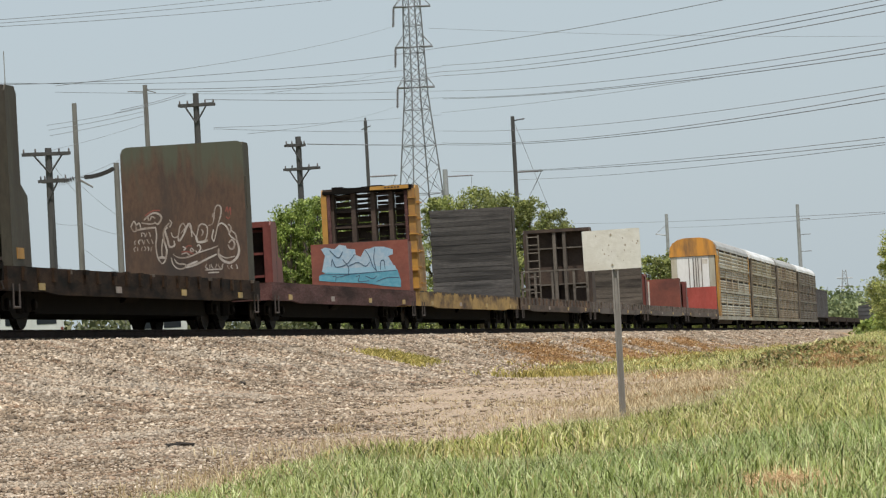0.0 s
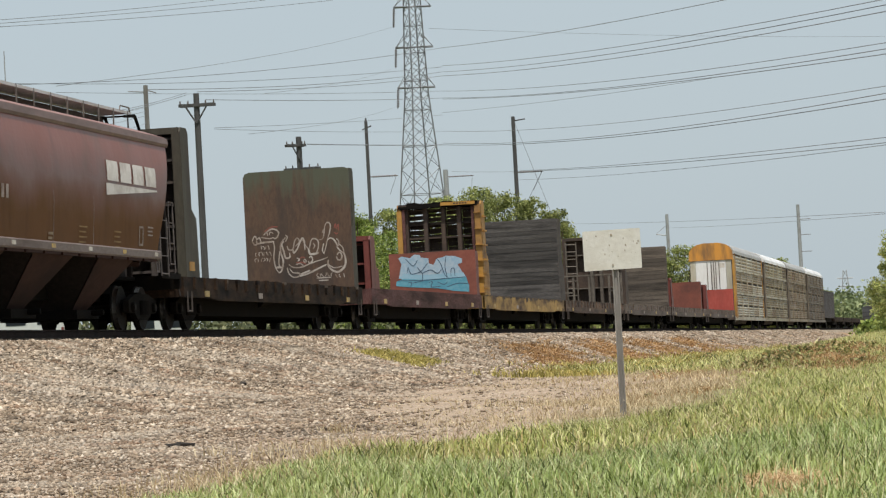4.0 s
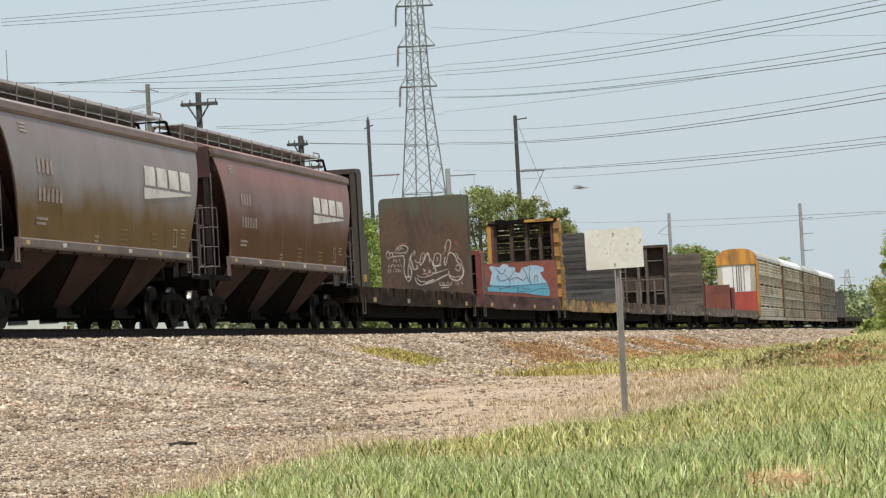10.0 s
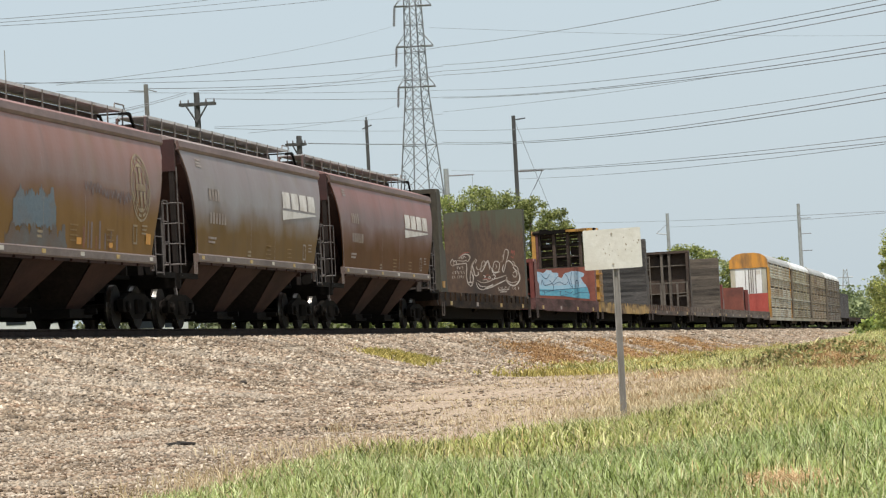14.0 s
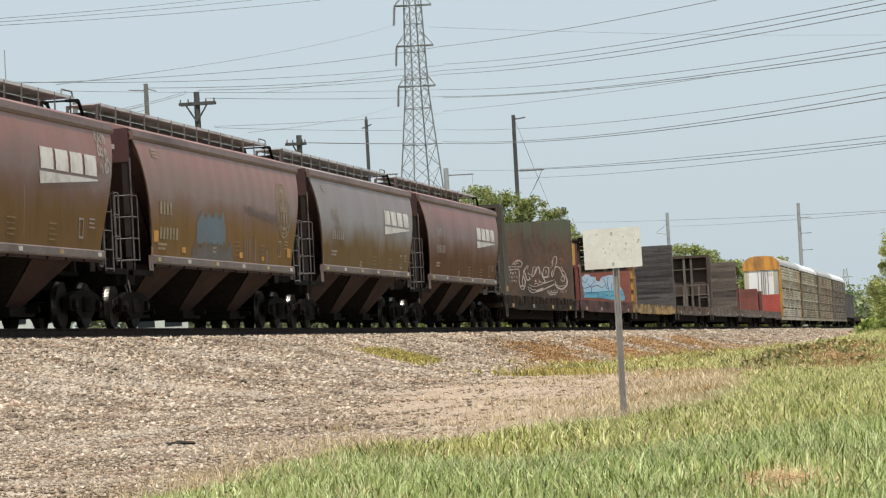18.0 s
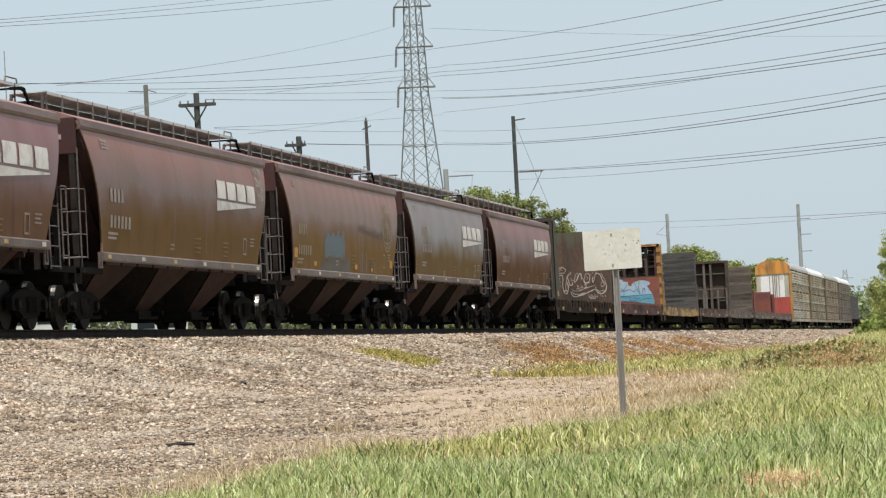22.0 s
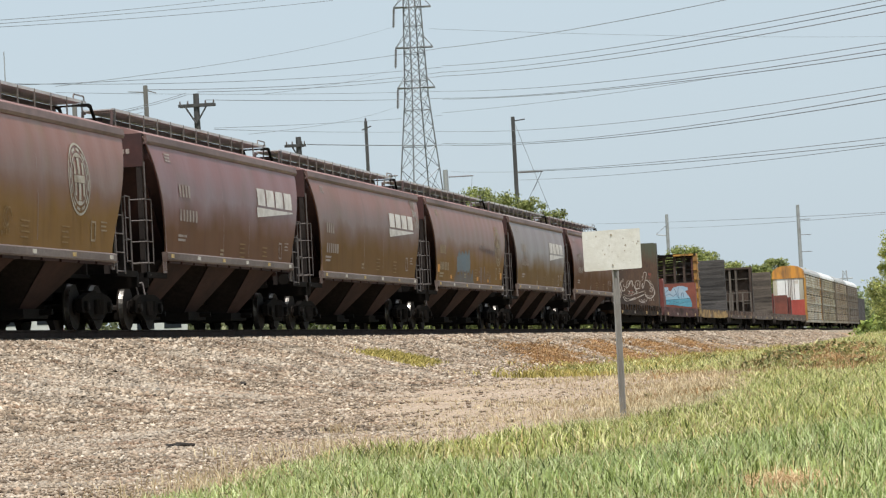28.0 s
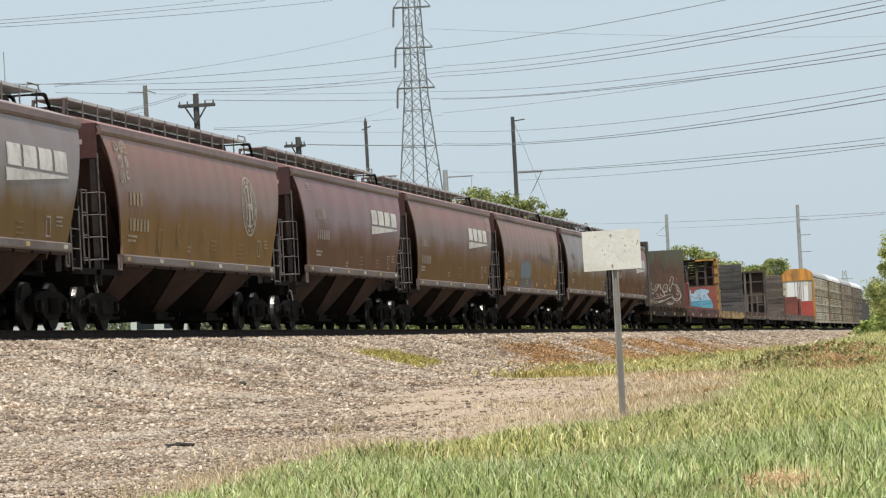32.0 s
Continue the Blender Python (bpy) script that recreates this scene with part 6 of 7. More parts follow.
# ---- covered car carriers ----
def auto_rack(s0, s1, panel, roof, label, end_seen=False):
    mid, half = (s0 + s1) / 2, (s1 - s0) / 2
    car = empty("auto_rack_car", pose(0, mid, 0), label, "freight car", "covered car carriers of the train")
    CARS.append((car, mid))
    part("underframe", Form().box(-1.35, 1.35, -half, half, 0.55, 1.0).prism_x([(-half + 5, 0.55), (-half + 6.5, 0.3), (half - 6.5, 0.3), (half - 5, 0.55)], -0.5, 0.5), GREY_DECK, car)
    part("inner_wall", Form().box(-1.4, 1.4, -half + 0.3, half - 0.3, 1.0, 5.05), BROWN_WOOD, car)
    arch = [(1.53, 5.0), (1.5, 5.22), (1.3, 5.5), (0.95, 5.7), (0.5, 5.79), (-0.5, 5.79), (-0.95, 5.7), (-1.3, 5.5), (-1.5, 5.22), (-1.53, 5.0)]
    part("roof", Form().prism_y(arch, -half + 0.7, half - 0.7), roof, car)
    n = 5
    w = (2 * half - 2.4) / n
    post = YELLOW if end_seen else RACK_BROWN
    for k in range(n + 1):
        y = -half + 1.2 + k * w
        part("post", Form().box(1.45, 1.56, y - 0.06, y + 0.06, 0.62, 5.02), post if k in (0, n) else panel, car)
    rows = ((0.8, 1.46), (1.56, 2.24), (2.42, 3.06), (3.18, 3.84), (3.98, 4.9))
    for k in range(n):
        y = -half + 1.2 + k * w
        for z0, z1 in rows:
            part("side_panel", PANEL[panel], None, car, "", Matrix.Translation((1.45, y + 0.07, z0)) @ Matrix.Diagonal((1, w - 0.14, z1 - z0, 1)))
    part("side_sill", Form().box(1.4, 1.55, -half, half, 0.5, 0.74), panel, car)
    for z in (2.33, 3.9):
        part("deck_rail", Form().box(1.5, 1.575, -half + 1.2, half - 1.2, z - 0.07, z + 0.07), RACK_PANEL if panel == RACK_OLIVE else panel, car)
    for s in (-1, 1):
        y0, y1 = sorted((s * half, s * (half - 0.3)))
        shape = [(x * 1.0, z) for x, z in arch if z > 5.01]
        shape = [(x * 0.97, z - (0 if end_seen else 0.22)) for x, z in shape]
        wide = 1.5 if end_seen else 1.36
        shape = [(x * wide / 1.5, z) for x, z in shape]
        cap = [(wide, 4.62), *shape, (-wide, 4.62)]
        part("end_cap", Form().prism_y(cap, y0, y1), RACK_YELLOW if end_seen else panel, car, "arched yellow end cap" if end_seen else "")
        part("end_frame", Form().box(-1.44, 1.44, y0 + 0.12, y1 - 0.08, 1.0, 4.65), GREY_FRAME, car)
        if end_seen and s < 0:
            for x0, x1 in ((-1.05, 0.0), (0.02, 0.98)):
                part("end_door_leaf", Form().box(x0, x1, y0 + 0.06, y1 - 0.06, 1.05, 4.6), RACK_WHITE, car, "streaked white end door")
            for x0 in (-1.42, 1.0):
                part("end_door_leaf", Form().box(x0, x0 + 0.36, y0 + 0.06, y1 - 0.06, 1.05, 4.6), panel, car)
            for x0 in (-0.28, -0.02, 0.16, 0.3, 0.52):
                part("lock_rod", Form().tube((x0, y0 + 0.035, 1.1), (x0, y0 + 0.035, 4.5), 0.022, 6), GREY_FRAME, car)
            part("placard", Form().box(0.56, 0.9, y0 + 0.048, y0 + 0.058, 4.1, 4.4), WHITE_MARK, car)
        else:
            for x0 in (-1.42, -0.92, -0.44, 0.04, 0.52, 1.02):
                part("end_door_leaf", Form().box(x0, x0 + 0.4, y0 + 0.06, y1 - 0.06, 1.05, 4.6).box(x0 + 0.18, x0 + 0.22, y0 + 0.03, y1 - 0.03, 1.05, 4.6), panel, car)
    if end_seen:
        part("corner_post", Form().box(1.42, 1.57, -half, -half + 0.35, 0.62, 4.62), YELLOW, car)
        part("corner_plate", Form().box(1.445, 1.52, -half + 0.35, -half + 1.15, 0.74, 4.9), panel, car)
    coupler(car, half)
    bogies(car, half - 3.2)


def ribbed_panel():
    """One side panel of a carrier, one metre square, pressed into level ribs."""
    f = Form()
    n = 4
    for k in range(n):
        a, b, c = k / n, (k + 0.9) / n, (k + 1) / n
        f.add([(0.02, 0, a), (0.02, 1, a), (0.085, 1, (a + b) / 2), (0.085, 0, (a + b) / 2), (0.04, 1, b), (0.04, 0, b), (0.0, 1, b), (0.0, 0, b), (0.0, 1, c), (0.0, 0, c)], [(0, 1, 2, 3), (3, 2, 4, 5), (5, 4, 6, 7)])
    return f


PANEL = {m: ribbed_panel().mesh("side_panel", m) for m in (RACK_PANEL, RACK_OLIVE, RACK_TAN, RACK_BROWN)}
auto_rack(219.7, 248.6, RACK_PANEL, RACK_ROOF_GREY, "silver-tan covered car carrier with a yellow and white end", True)
auto_rack(249.4, 278.2, RACK_OLIVE, RACK_ROOF, "olive-tan covered car carrier with a white roof")
auto_rack(279.0, 308.1, RACK_TAN, RACK_ROOF_GREY, "rusty tan covered car carrier with a grey roof")
auto_rack(308.9, 339.8, RACK_BROWN, RACK_ROOF, "brown covered car carrier with a white roof")


def box_car(s0, s1, height, label):
    mid, half = (s0 + s1) / 2, (s1 - s0) / 2
    car = empty("box_car", pose(0, mid, 0), label, "freight car", "box cars of the train")
    CARS.append((car, mid))
    part("body", Form().box(-1.5, 1.5, -half, half, 1.0, height - 0.25), DARK_CAR, car)
    part("roof", Form().prism_y([(1.55, height - 0.25), (0, height), (-1.55, height - 0.25)], -half, half), DARK_CAR, car)
    for k in range(15):
        y = -half + 0.05 + k * (2 * half - 0.2) / 14
        part("side_rib", Form().box(1.5, 1.58, y, y + 0.1, 1.0, height - 0.25), DARK_CAR, car)
    for k in range(5):
        part("end_rib", Form().box(-1.4, 1.4, -half - 0.06, -half, 1.3 + 0.6 * k, 1.4 + 0.6 * k), DARK_CAR, car)
    part("underframe", Form().box(-1.2, 1.2, -half, half, 0.6, 1.0), RUNNING, car)
    coupler(car, half)
    bogies(car, half - 2.2)


box_car(340.5, 360.0, 4.0, "dark grey box car behind the car carriers")
flat_car(360.8, 382.0, RUST_DECK, "low rusty flat car with an empty deck", False, False)
flat_car(382.8, 404.0, RUST_DECK, "low rusty flat car with an empty deck", False, False)
for k in range(5):
    flat_car(404.8 + 22 * k, 426.0 + 22 * k, RUST_DECK, "low rusty flat car with an empty deck", False, False)
box_car(515.5, 535.0, 3.5, "dark box car far up the train")


# ---- sign beside the gravel ----
def build_sign():
    base = Vector((15.045, 36.06, -1.66))
    sign = empty("sign", pose(*base, 0, 0, -1.5), "blank chalky-backed rectangular sign on a steel channel post in grass", "sign")
    f = Form().box(-0.018, 0.018, 0.022, 0.026, 0, 1.95).box(-0.022, -0.018, -0.004, 0.026, 0, 1.95).box(0.018, 0.022, -0.004, 0.026, 0, 1.95).box(-0.035, -0.018, -0.004, 0.0, 0, 1.95).box(0.018, 0.035, -0.004, 0.0, 0, 1.95)
    part("post", f, POST, sign, "weathered steel channel post")
    w, h, c = 0.305, 0.21, 0.008
    z = 1.755
    outline = [(-w + c, z - h), (w - c, z - h), (w, z - h + c), (w, z + h - c), (w - c, z + h), (-w + c, z + h), (-w, z + h - c), (-w, z - h + c)]
    panel = part("sign_panel", Form().prism_y(outline, -0.012, -0.006), SIGN, sign, "off-white panel with rust specks", pose(-0.005, 0, 0, 0, -0.6, 0))
    for dz in (-0.16, 0.16):
        part("bolt", Form().tube((0, -0.02, z + dz), (0, -0.008, z + dz), 0.011, 6), SPOT, panel)
    r = random.Random(11)
    for k in range(22):
        x, zz = (r.gauss(0.22, 0.06), r.gauss(z, 0.1)) if k < 11 else ((r.gauss(0.0, 0.05), r.gauss(z, 0.09)) if k < 17 else (r.uniform(-0.28, 0.28), r.uniform(z - 0.19, z + 0.19)))
        x, zz = max(-0.28, min(0.28, x)), max(z - 0.19, min(z + 0.19, zz))
        s = r.uniform(0.002, 0.007) * (1.5 if k < 5 else 1)
        outline = [(x + s * r.uniform(0.6, 1.2) * math.cos(a), zz + s * r.uniform(0.8, 1.9) * math.sin(a)) for a in (0, 1, 2.1, 3.1, 4.2, 5.2)]
        part("rust_speck", Form().prism_y(outline, -0.0135, -0.0121), SPOT, panel)


# ---- poles, tower and wires ----
def far_ground(x, y):
    return float(ground_z(x, y)) - 0.15


def pole(x, y, top, r, material, label, arms=(), lean=0.0):
    """A pole with its top at (x, y, top). arms: (drop from the top, length to one side, to the other, turn in degrees)."""
    z0 = far_ground(x, y)
    p = empty("utility_pole", pose(x, y, z0), label, "utility pole", "poles of the power lines")
    h = top - z0
    part("shaft", Form().tube((lean, 0, 0), (0, 0, h), r * 1.35, 10, r), material, p)
    for drop, a, b, turn in arms:
        m = pose(0, 0, h - drop, 0, 0, turn)
        arm = part("crossarm", Form().box(-a, b, -0.06 - r, -r, -0.06, 0.06).box(-a, b, r, 0.1 + r, -0.06, 0.06), material, p, "", m)
        braces = Form()
        for s, e in ((-1, a), (1, b)):
            if e > 0.5:
                braces.bar((s * e * 0.6, -r - 0.03, -0.05), (0, -r - 0.03, -0.75), 0.05)
        if braces.v:
            part("brace", braces, material, arm)
        for x1 in (-a * 0.95, -a * 0.5, b * 0.5, b * 0.95):
            part("insulator", Form().tube((x1, 0, 0.06), (x1, 0, 0.2), 0.04, 6, 0.025), CERAMIC, arm)
    return p, h


def line_post(p, h, drop, length, turn, strut=0.0):
    """A horizontal post insulator with its wire clamp."""
    ins = Form()
    n = 9
    for k in range(n):
        a = 0.25 + k * (length - 0.3) / n
        ins.tube((a, 0, 0), (a + (length - 0.3) / n * 0.5, 0, 0), 0.058, 8)
    ins.tube((0, 0, 0), (length, 0, 0), 0.035, 6)
    m = pose(0, 0, h - drop, 0, 0, turn)
    i = part("post_insulator", ins, CERAMIC, p, "ribbed horizontal insulator", m)
    if strut:
        part("strut", Form().tube((length * 0.95, 0, 0), (strut * length, 0, -1.1), 0.014, 5), WIRE, i)


def strain_string(p, a, b, n, start=0.15):
    """A slack string of disc insulators between two points of a pole's space, begun a little way out."""
    a, b = Vector(a), Vector(b)
    f = Form()
    pts = [a.lerp(b, k / 16) - Vector((0, 0, 0.5 * (k / 16) * (1 - k / 16))) for k in range(17)]
    for u, v in zip(pts, pts[1:]):
        f.tube(u, v, 0.022, 5)
    for k in range(n):
        t = (start + (0.95 - start) * k / (n - 1)) * 16
        i = min(15, int(t))
        c = pts[i].lerp(pts[i + 1], t - i)
        d = (pts[i + 1] - pts[i]).normalized() * 0.03
        f.tube(c - d, c + d, 0.1, 8, 0.075)
    part("strain_insulator", f, DARK_CERAMIC, p, "dark string of disc insulators")


def wire(a, b, sag, r=0.022, label="thin sagging overhead power cable"):
    """A cable from a to b that hangs by sag in the middle."""
    r *= 1.05
    a, b = Vector(a), Vector(b)
    n = 14
    f = Form()
    pts = [a.lerp(b, k / n) - Vector((0, 0, 4 * sag * (k / n) * (1 - k / n))) for k in range(n + 1)]
    q = (b - a).to_track_quat("Z", "Y")
    ring = [q @ Vector((r * math.cos(t * math.tau / 4), r * math.sin(t * math.tau / 4), 0)) for t in range(4)]
    f.v = [tuple(p + c) for p in pts for c in ring]
    f.f = [(4 * k + j, 4 * k + (j + 1) % 4, 4 * k + 4 + (j + 1) % 4, 4 * k + 4 + j) for k in range(n) for j in range(4)]
    tagged(part("power_cable", f, WIRE), label, "power cable", "overhead cables")


WOOD_POLE, DARK_POLE = "weathered grey wooden utility pole behind the track", "dark wooden utility pole behind the track"
pole(-12.59, 136.4, 10.27, 0.12, POLE_DARK, "dark wooden utility pole with one crossarm behind the track", [(0.48, 0.72, 0.75, 0)])
p, h = pole(-17.0, 145.8, 11.54, 0.1, POLE_WOOD, WOOD_POLE)
part("bracket", Form().tube((0, 0, h - 0.3), (-0.8, 0.1, h - 0.22), 0.03, 6, 0.02), POLE_WOOD, p)
part("bracket", Form().tube((0, 0, h - 0.2), (0.45, 0.1, h - 0.35), 0.03, 6, 0.02), POLE_WOOD, p)
p, h = pole(-17.49, 135.7, 10.13, 0.1, POLE_WOOD, "grey wooden pole with strain insulators behind the track")
strain_string(p, (0, 0, h - 2.95), (-0.95, -0.2, h - 3.05), 9, 0.2)
strain_string(p, (0, 0, h - 3.0), (-0.91, 9.5, h - 2.15), 15, 0.22)
part("guy_arm", Form().tube((0.05, 0, h - 3.1), (0.62, 0, h - 3.45), 0.05, 6, 0.035), POLE_WOOD, p, "pale sloping arm")
pole(-15.95, 125.9, 7.71, 0.13, POLE_DARK, "dark wooden pole with double crossarms behind the track", [(0.22, 0.98, 0.82, 24), (1.25, 0.4, 0.72, -14)])
p, h = pole(-18.43, 145.7, 8.24, 0.12, POLE_WOOD, "grey wooden pole with a strain insulator behind the track")
strain_string(p, (0.05, 0, h - 0.35), (1.25, 0.1, h + 0.0), 11)
pole(-12.54, 156.7, 9.61, 0.13, POLE_DARK, "dark wooden pole with two stacked crossarms behind trees", [(0.4, 0.62, 0.3, 30), (1.5, 0.75, 0.95, -12)])
p, h = pole(-16.53, 196.5, 12.95, 0.095, POLE_DARK, DARK_POLE)
part("top_pin", Form().tube((0, 0, h), (0, 0, h + 0.18), 0.05, 6).bar((-0.25, 0, h - 0.5), (0.3, 0, h - 0.3), 0.05), POLE_DARK, p)
line_post(p, h, 3.25, 1.7, 5, 0.7)
p, h = pole(-21.48, 256.5, 13.14, 0.19, POLE_STEEL, "grey steel pole behind the trees")
line_post(p, h, 0.55, 2.1, 5, 0.9)
p, h = pole(-8.12, 197.9, 12.76, 0.11, POLE_DARK, DARK_POLE)
part("top_spike", Form().bar((0, 0, h - 0.25), (0.7, 0, h - 0.18), 0.05), POLE_DARK, p)
line_post(p, h, 3.25, 1.6, 5, 0.6)
part("guy_wire", Form().tube((0.1, 0, h - 0.4), (2.1, 0, h - 6.2), 0.012, 4), WIRE, p)
part("guy_wire", Form().tube((1.5, 0, h - 3.3), (0.3, 0, h - 5.5), 0.012, 4), WIRE, p)
p, h = pole(-18.3, 398.9, 14.2, 0.18, POLE_STEEL, "grey steel pole with one arm behind the car carriers")
part("arm", Form().bar((0, 0, h - 2.5), (-1.35, 0, h - 2.25), 0.07), POLE_STEEL, p)
part("arm_brace", Form().bar((0, 0, h - 1.2), (-1.3, 0, h - 2.2), 0.04), POLE_STEEL, p)
p, h = pole(-8.3, 492.0, 18.0, 0.23, POLE_STEEL, "tapered grey steel pole with three short arms")
for drop in (2.1, 4.3, 6.7):
    line_post(p, h, drop, 1.7, 0)
p, h = pole(-23.4, 175.4, 9.24, 0.12, POLE_STEEL, "tapered light grey concrete pole with three tiers of arms")
part("flare", Form().tube((0.1, 0, 0), (0, 0, h + 0.01), 0.24, 12, 0.13), POLE_STEEL, p)
for drop in (1.65, 3.05, 4.4):
    for turn in (0, 180):
        part("arm", Form().tube((0, 0, h - drop - 0.15), (0.75 if turn == 0 else -0.5, 0, h - drop + 0.12), 0.035, 6, 0.025), CERAMIC, p)
mast = empty("antenna_mast", pose(-36.97, 193.1, -1), "thin grey antenna mast far behind the track", "mast")
part("shaft", Form().tube((0, 0, 0), (0, 0, 19.1), 0.07, 6, 0.03), POLE_STEEL, mast)


def build_tower():
    """A lattice tower with three crossarms on each face."""
    cx, cy, z0 = -46.05, 393.9, -1.0
    tower = empty("transmission_tower", pose(cx, cy, z0, 0, 0, 35), "tall galvanised lattice transmission tower with hanging insulators", "pylon")

    def half_at(z):
        return float(np.interp(z, [0, 20, 30.6, 46], [3.1, 1.8, 1.02, 0.62]))

    legs = ((1, 1), (1, -1), (-1, -1), (-1, 1))
    levels = [0, 6.5, 11.6, 15.6, 19, 22, 24.6, 26.8, 28.8, 30.6, 32.2, 33.8, 35.4, 37, 38.6, 40.2, 41.8, 43.4, 45]
    for a, b in legs:
        f = Form()
        for z1, z2 in zip(levels, levels[1:]):
            h1, h2 = half_at(z1), half_at(z2)
            f.bar((a * h1, b * h1, z1), (a * h2, b * h2, z2), 0.12)
        part("leg", f, GALV, tower)
    for k, (z1, z2) in enumerate(zip(levels, levels[1:])):
        h1, h2 = half_at(z1), half_at(z2)
        for (a, b), (c, d) in zip(legs, legs[1:] + legs[:1]):
            f = Form().bar((a * h1, b * h1, z1), (c * h2, d * h2, z2), 0.055).bar((c * h1, d * h1, z1), (a * h2, b * h2, z2), 0.055)
            if k % 2 == 0:
                f.bar((a * h1, b * h1, z1), (c * h1, d * h1, z1), 0.06)
            part("lattice_brace", f, GALV, tower)
    for z in (31.4, 36.1, 40.8):
        h1 = half_at(z)
        m = pose(0, 0, 0, 0, 0, -35)
        a = part("crossarm", Form().bar((-2.2, 0, z), (2.2, 0, z), 0.12), GALV, tower, "", m)
        for s in (-1, 1):
            for b in (-h1, h1):
                part("arm_chord", Form().bar((s * h1, b, z), (s * 2.2, 0, z - 0.1 * s), 0.1), GALV, a)
                part("arm_tie", Form().bar((s * h1, b, z + 1.6), (s * 2.2, 0, z), 0.06), GALV, a)
        ins = Form()
        for k in range(10):
            ins.tube((-2.15 - 0.014 * k, 0, z - 0.15 - 0.21 * k), (-2.15 - 0.014 * k, 0, z - 0.27 - 0.21 * k), 0.15, 8)
        ins.tube((-2.15, 0, z), (-2.3, 0, z - 2.3), 0.05, 5)
        part("insulator_string", ins, CERAMIC, a, "hanging insulator string")


build_tower()


def build_distant_tower():
    x, y, top = FAR_TOWER
    tower = empty("distant_tower", pose(x, y, -1.0), "faint grey lattice tower far beyond the woods", "pylon")
    h = top + 1.0
    for a, b in ((1, 1), (1, -1), (-1, -1), (-1, 1)):
        part("leg", Form().bar((a * 3.2, b * 3.2, 0), (a * 0.7, b * 0.7, h), 0.3), POLE_STEEL, tower)
    for k in range(9):
        z1, z2 = h * k / 9, h * (k + 1) / 9
        w1, w2 = 3.2 - 2.5 * k / 9, 3.2 - 2.5 * (k + 1) / 9
        part("lattice_brace", Form().bar((-w1, -w1, z1), (w2, -w2, z2), 0.16).bar((w1, -w1, z1), (-w2, -w2, z2), 0.16), POLE_STEEL, tower)
    for z in (h - 3.5, h - 7.0, h - 10.5):
        part("crossarm", Form().bar((-3.4, 0, z), (3.4, 0, z), 0.3), POLE_STEEL, tower)


FAR_TOWER = (-45.6, 1500.0, 27.3)
build_distant_tower()


# cables, from support to support: both ends, the sag and the thickness
wire((-23.09, 144.76, 14.72), (-22.59, 185.22, 19.35), 0.06, 0.0120)
wire((-23.09, 144.76, 14.57), (-19.83, 185.67, 19.20), 0.06, 0.0120)
wire((-23.10, 144.77, 14.42), (-16.15, 186.26, 19.00), 0.11, 0.0120)
wire((-23.49, 154.89, 12.56), (-46.38, 383.51, 36.67), 0.54, 0.0132)
wire((-26.06, 154.48, 12.75), (-11.90, 197.14, 16.96), 0.41, 0.0132)
wire((-11.90, 197.14, 16.96), (10.35, 119.83, 10.96), 0.16, 0.0132)
wire((-26.06, 154.47, 12.83), (-11.96, 197.16, 15.85), 0.35, 0.0120)
wire((-11.96, 197.16, 15.92), (16.41, 95.55, 8.25), 0.31, 0.0120)
wire((-15.96, 141.96, 11.03), (-11.98, 197.17, 15.56), 0.25, 0.0132)
wire((-11.98, 197.17, 15.56), (16.41, 95.56, 8.09), 0.31, 0.0120)
wire((-12.54, 136.45, 10.34), (-11.99, 197.17, 15.33), 0.17, 0.0120)
wire((-11.99, 197.17, 15.33), (16.39, 95.56, 7.91), 0.31, 0.0132)
wire((-23.50, 154.90, 12.27), (-12.04, 197.19, 14.45), 0.12, 0.0096)
wire((-12.04, 197.19, 14.45), (16.35, 95.58, 7.05), 0.34, 0.0108)
wire((-12.22, 136.51, 10.00), (-12.06, 197.20, 14.05), 0.08, 0.0120)
wire((-12.06, 197.20, 14.05), (16.34, 95.58, 6.88), 0.34, 0.0120)
wire((-12.07, 197.20, 13.99), (16.33, 95.59, 6.74), 0.29, 0.0120)
wire((-12.11, 197.22, 13.20), (8.05, 139.76, 9.77), 0.11, 0.0084)
wire((-11.95, 136.59, 8.79), (-12.18, 197.24, 12.13), 0.08, 0.0084)
wire((-12.18, 197.24, 12.13), (16.28, 95.61, 5.86), 0.39, 0.0096)
wire((-11.18, 151.91, 8.93), (-12.22, 197.26, 11.34), 0.03, 0.0210)
wire((-12.22, 197.26, 11.44), (16.26, 95.61, 5.66), 0.46, 0.0120)
wire((-12.22, 197.26, 11.34), (16.26, 95.61, 5.50), 0.41, 0.0120)
wire((-20.26, 251.66, 12.72), (-7.76, 198.03, 9.56), 0.04, 0.0096)
wire((-7.92, 198.00, 9.60), (15.75, 110.74, 5.30), 0.15, 0.0108)
wire((-7.92, 198.01, 9.57), (15.74, 110.74, 5.13), 0.15, 0.0120)
wire((-7.95, 198.02, 9.08), (15.74, 110.74, 5.06), 0.20, 0.0090)
wire((-42.62, 384.12, 36.21), (5.14, 503.03, 42.01), 0.36, 0.0168)
wire((-12.72, 146.59, 9.19), (-46.71, 383.74, 27.61), 0.35, 0.0096)
wire((-11.95, 136.59, 8.84), (-12.12, 197.22, 13.07), 0.08, 0.0084)
wire((-13.95, 156.45, 11.70), (-46.46, 383.64, 32.07), 0.36, 0.0096)
wire((-27.56, 377.13, 12.98), (13.47, 181.29, 5.38), 0.14, 0.0120)
wire((-18.42, 398.87, 12.62), (13.47, 181.30, 5.29), 0.14, 0.0120)
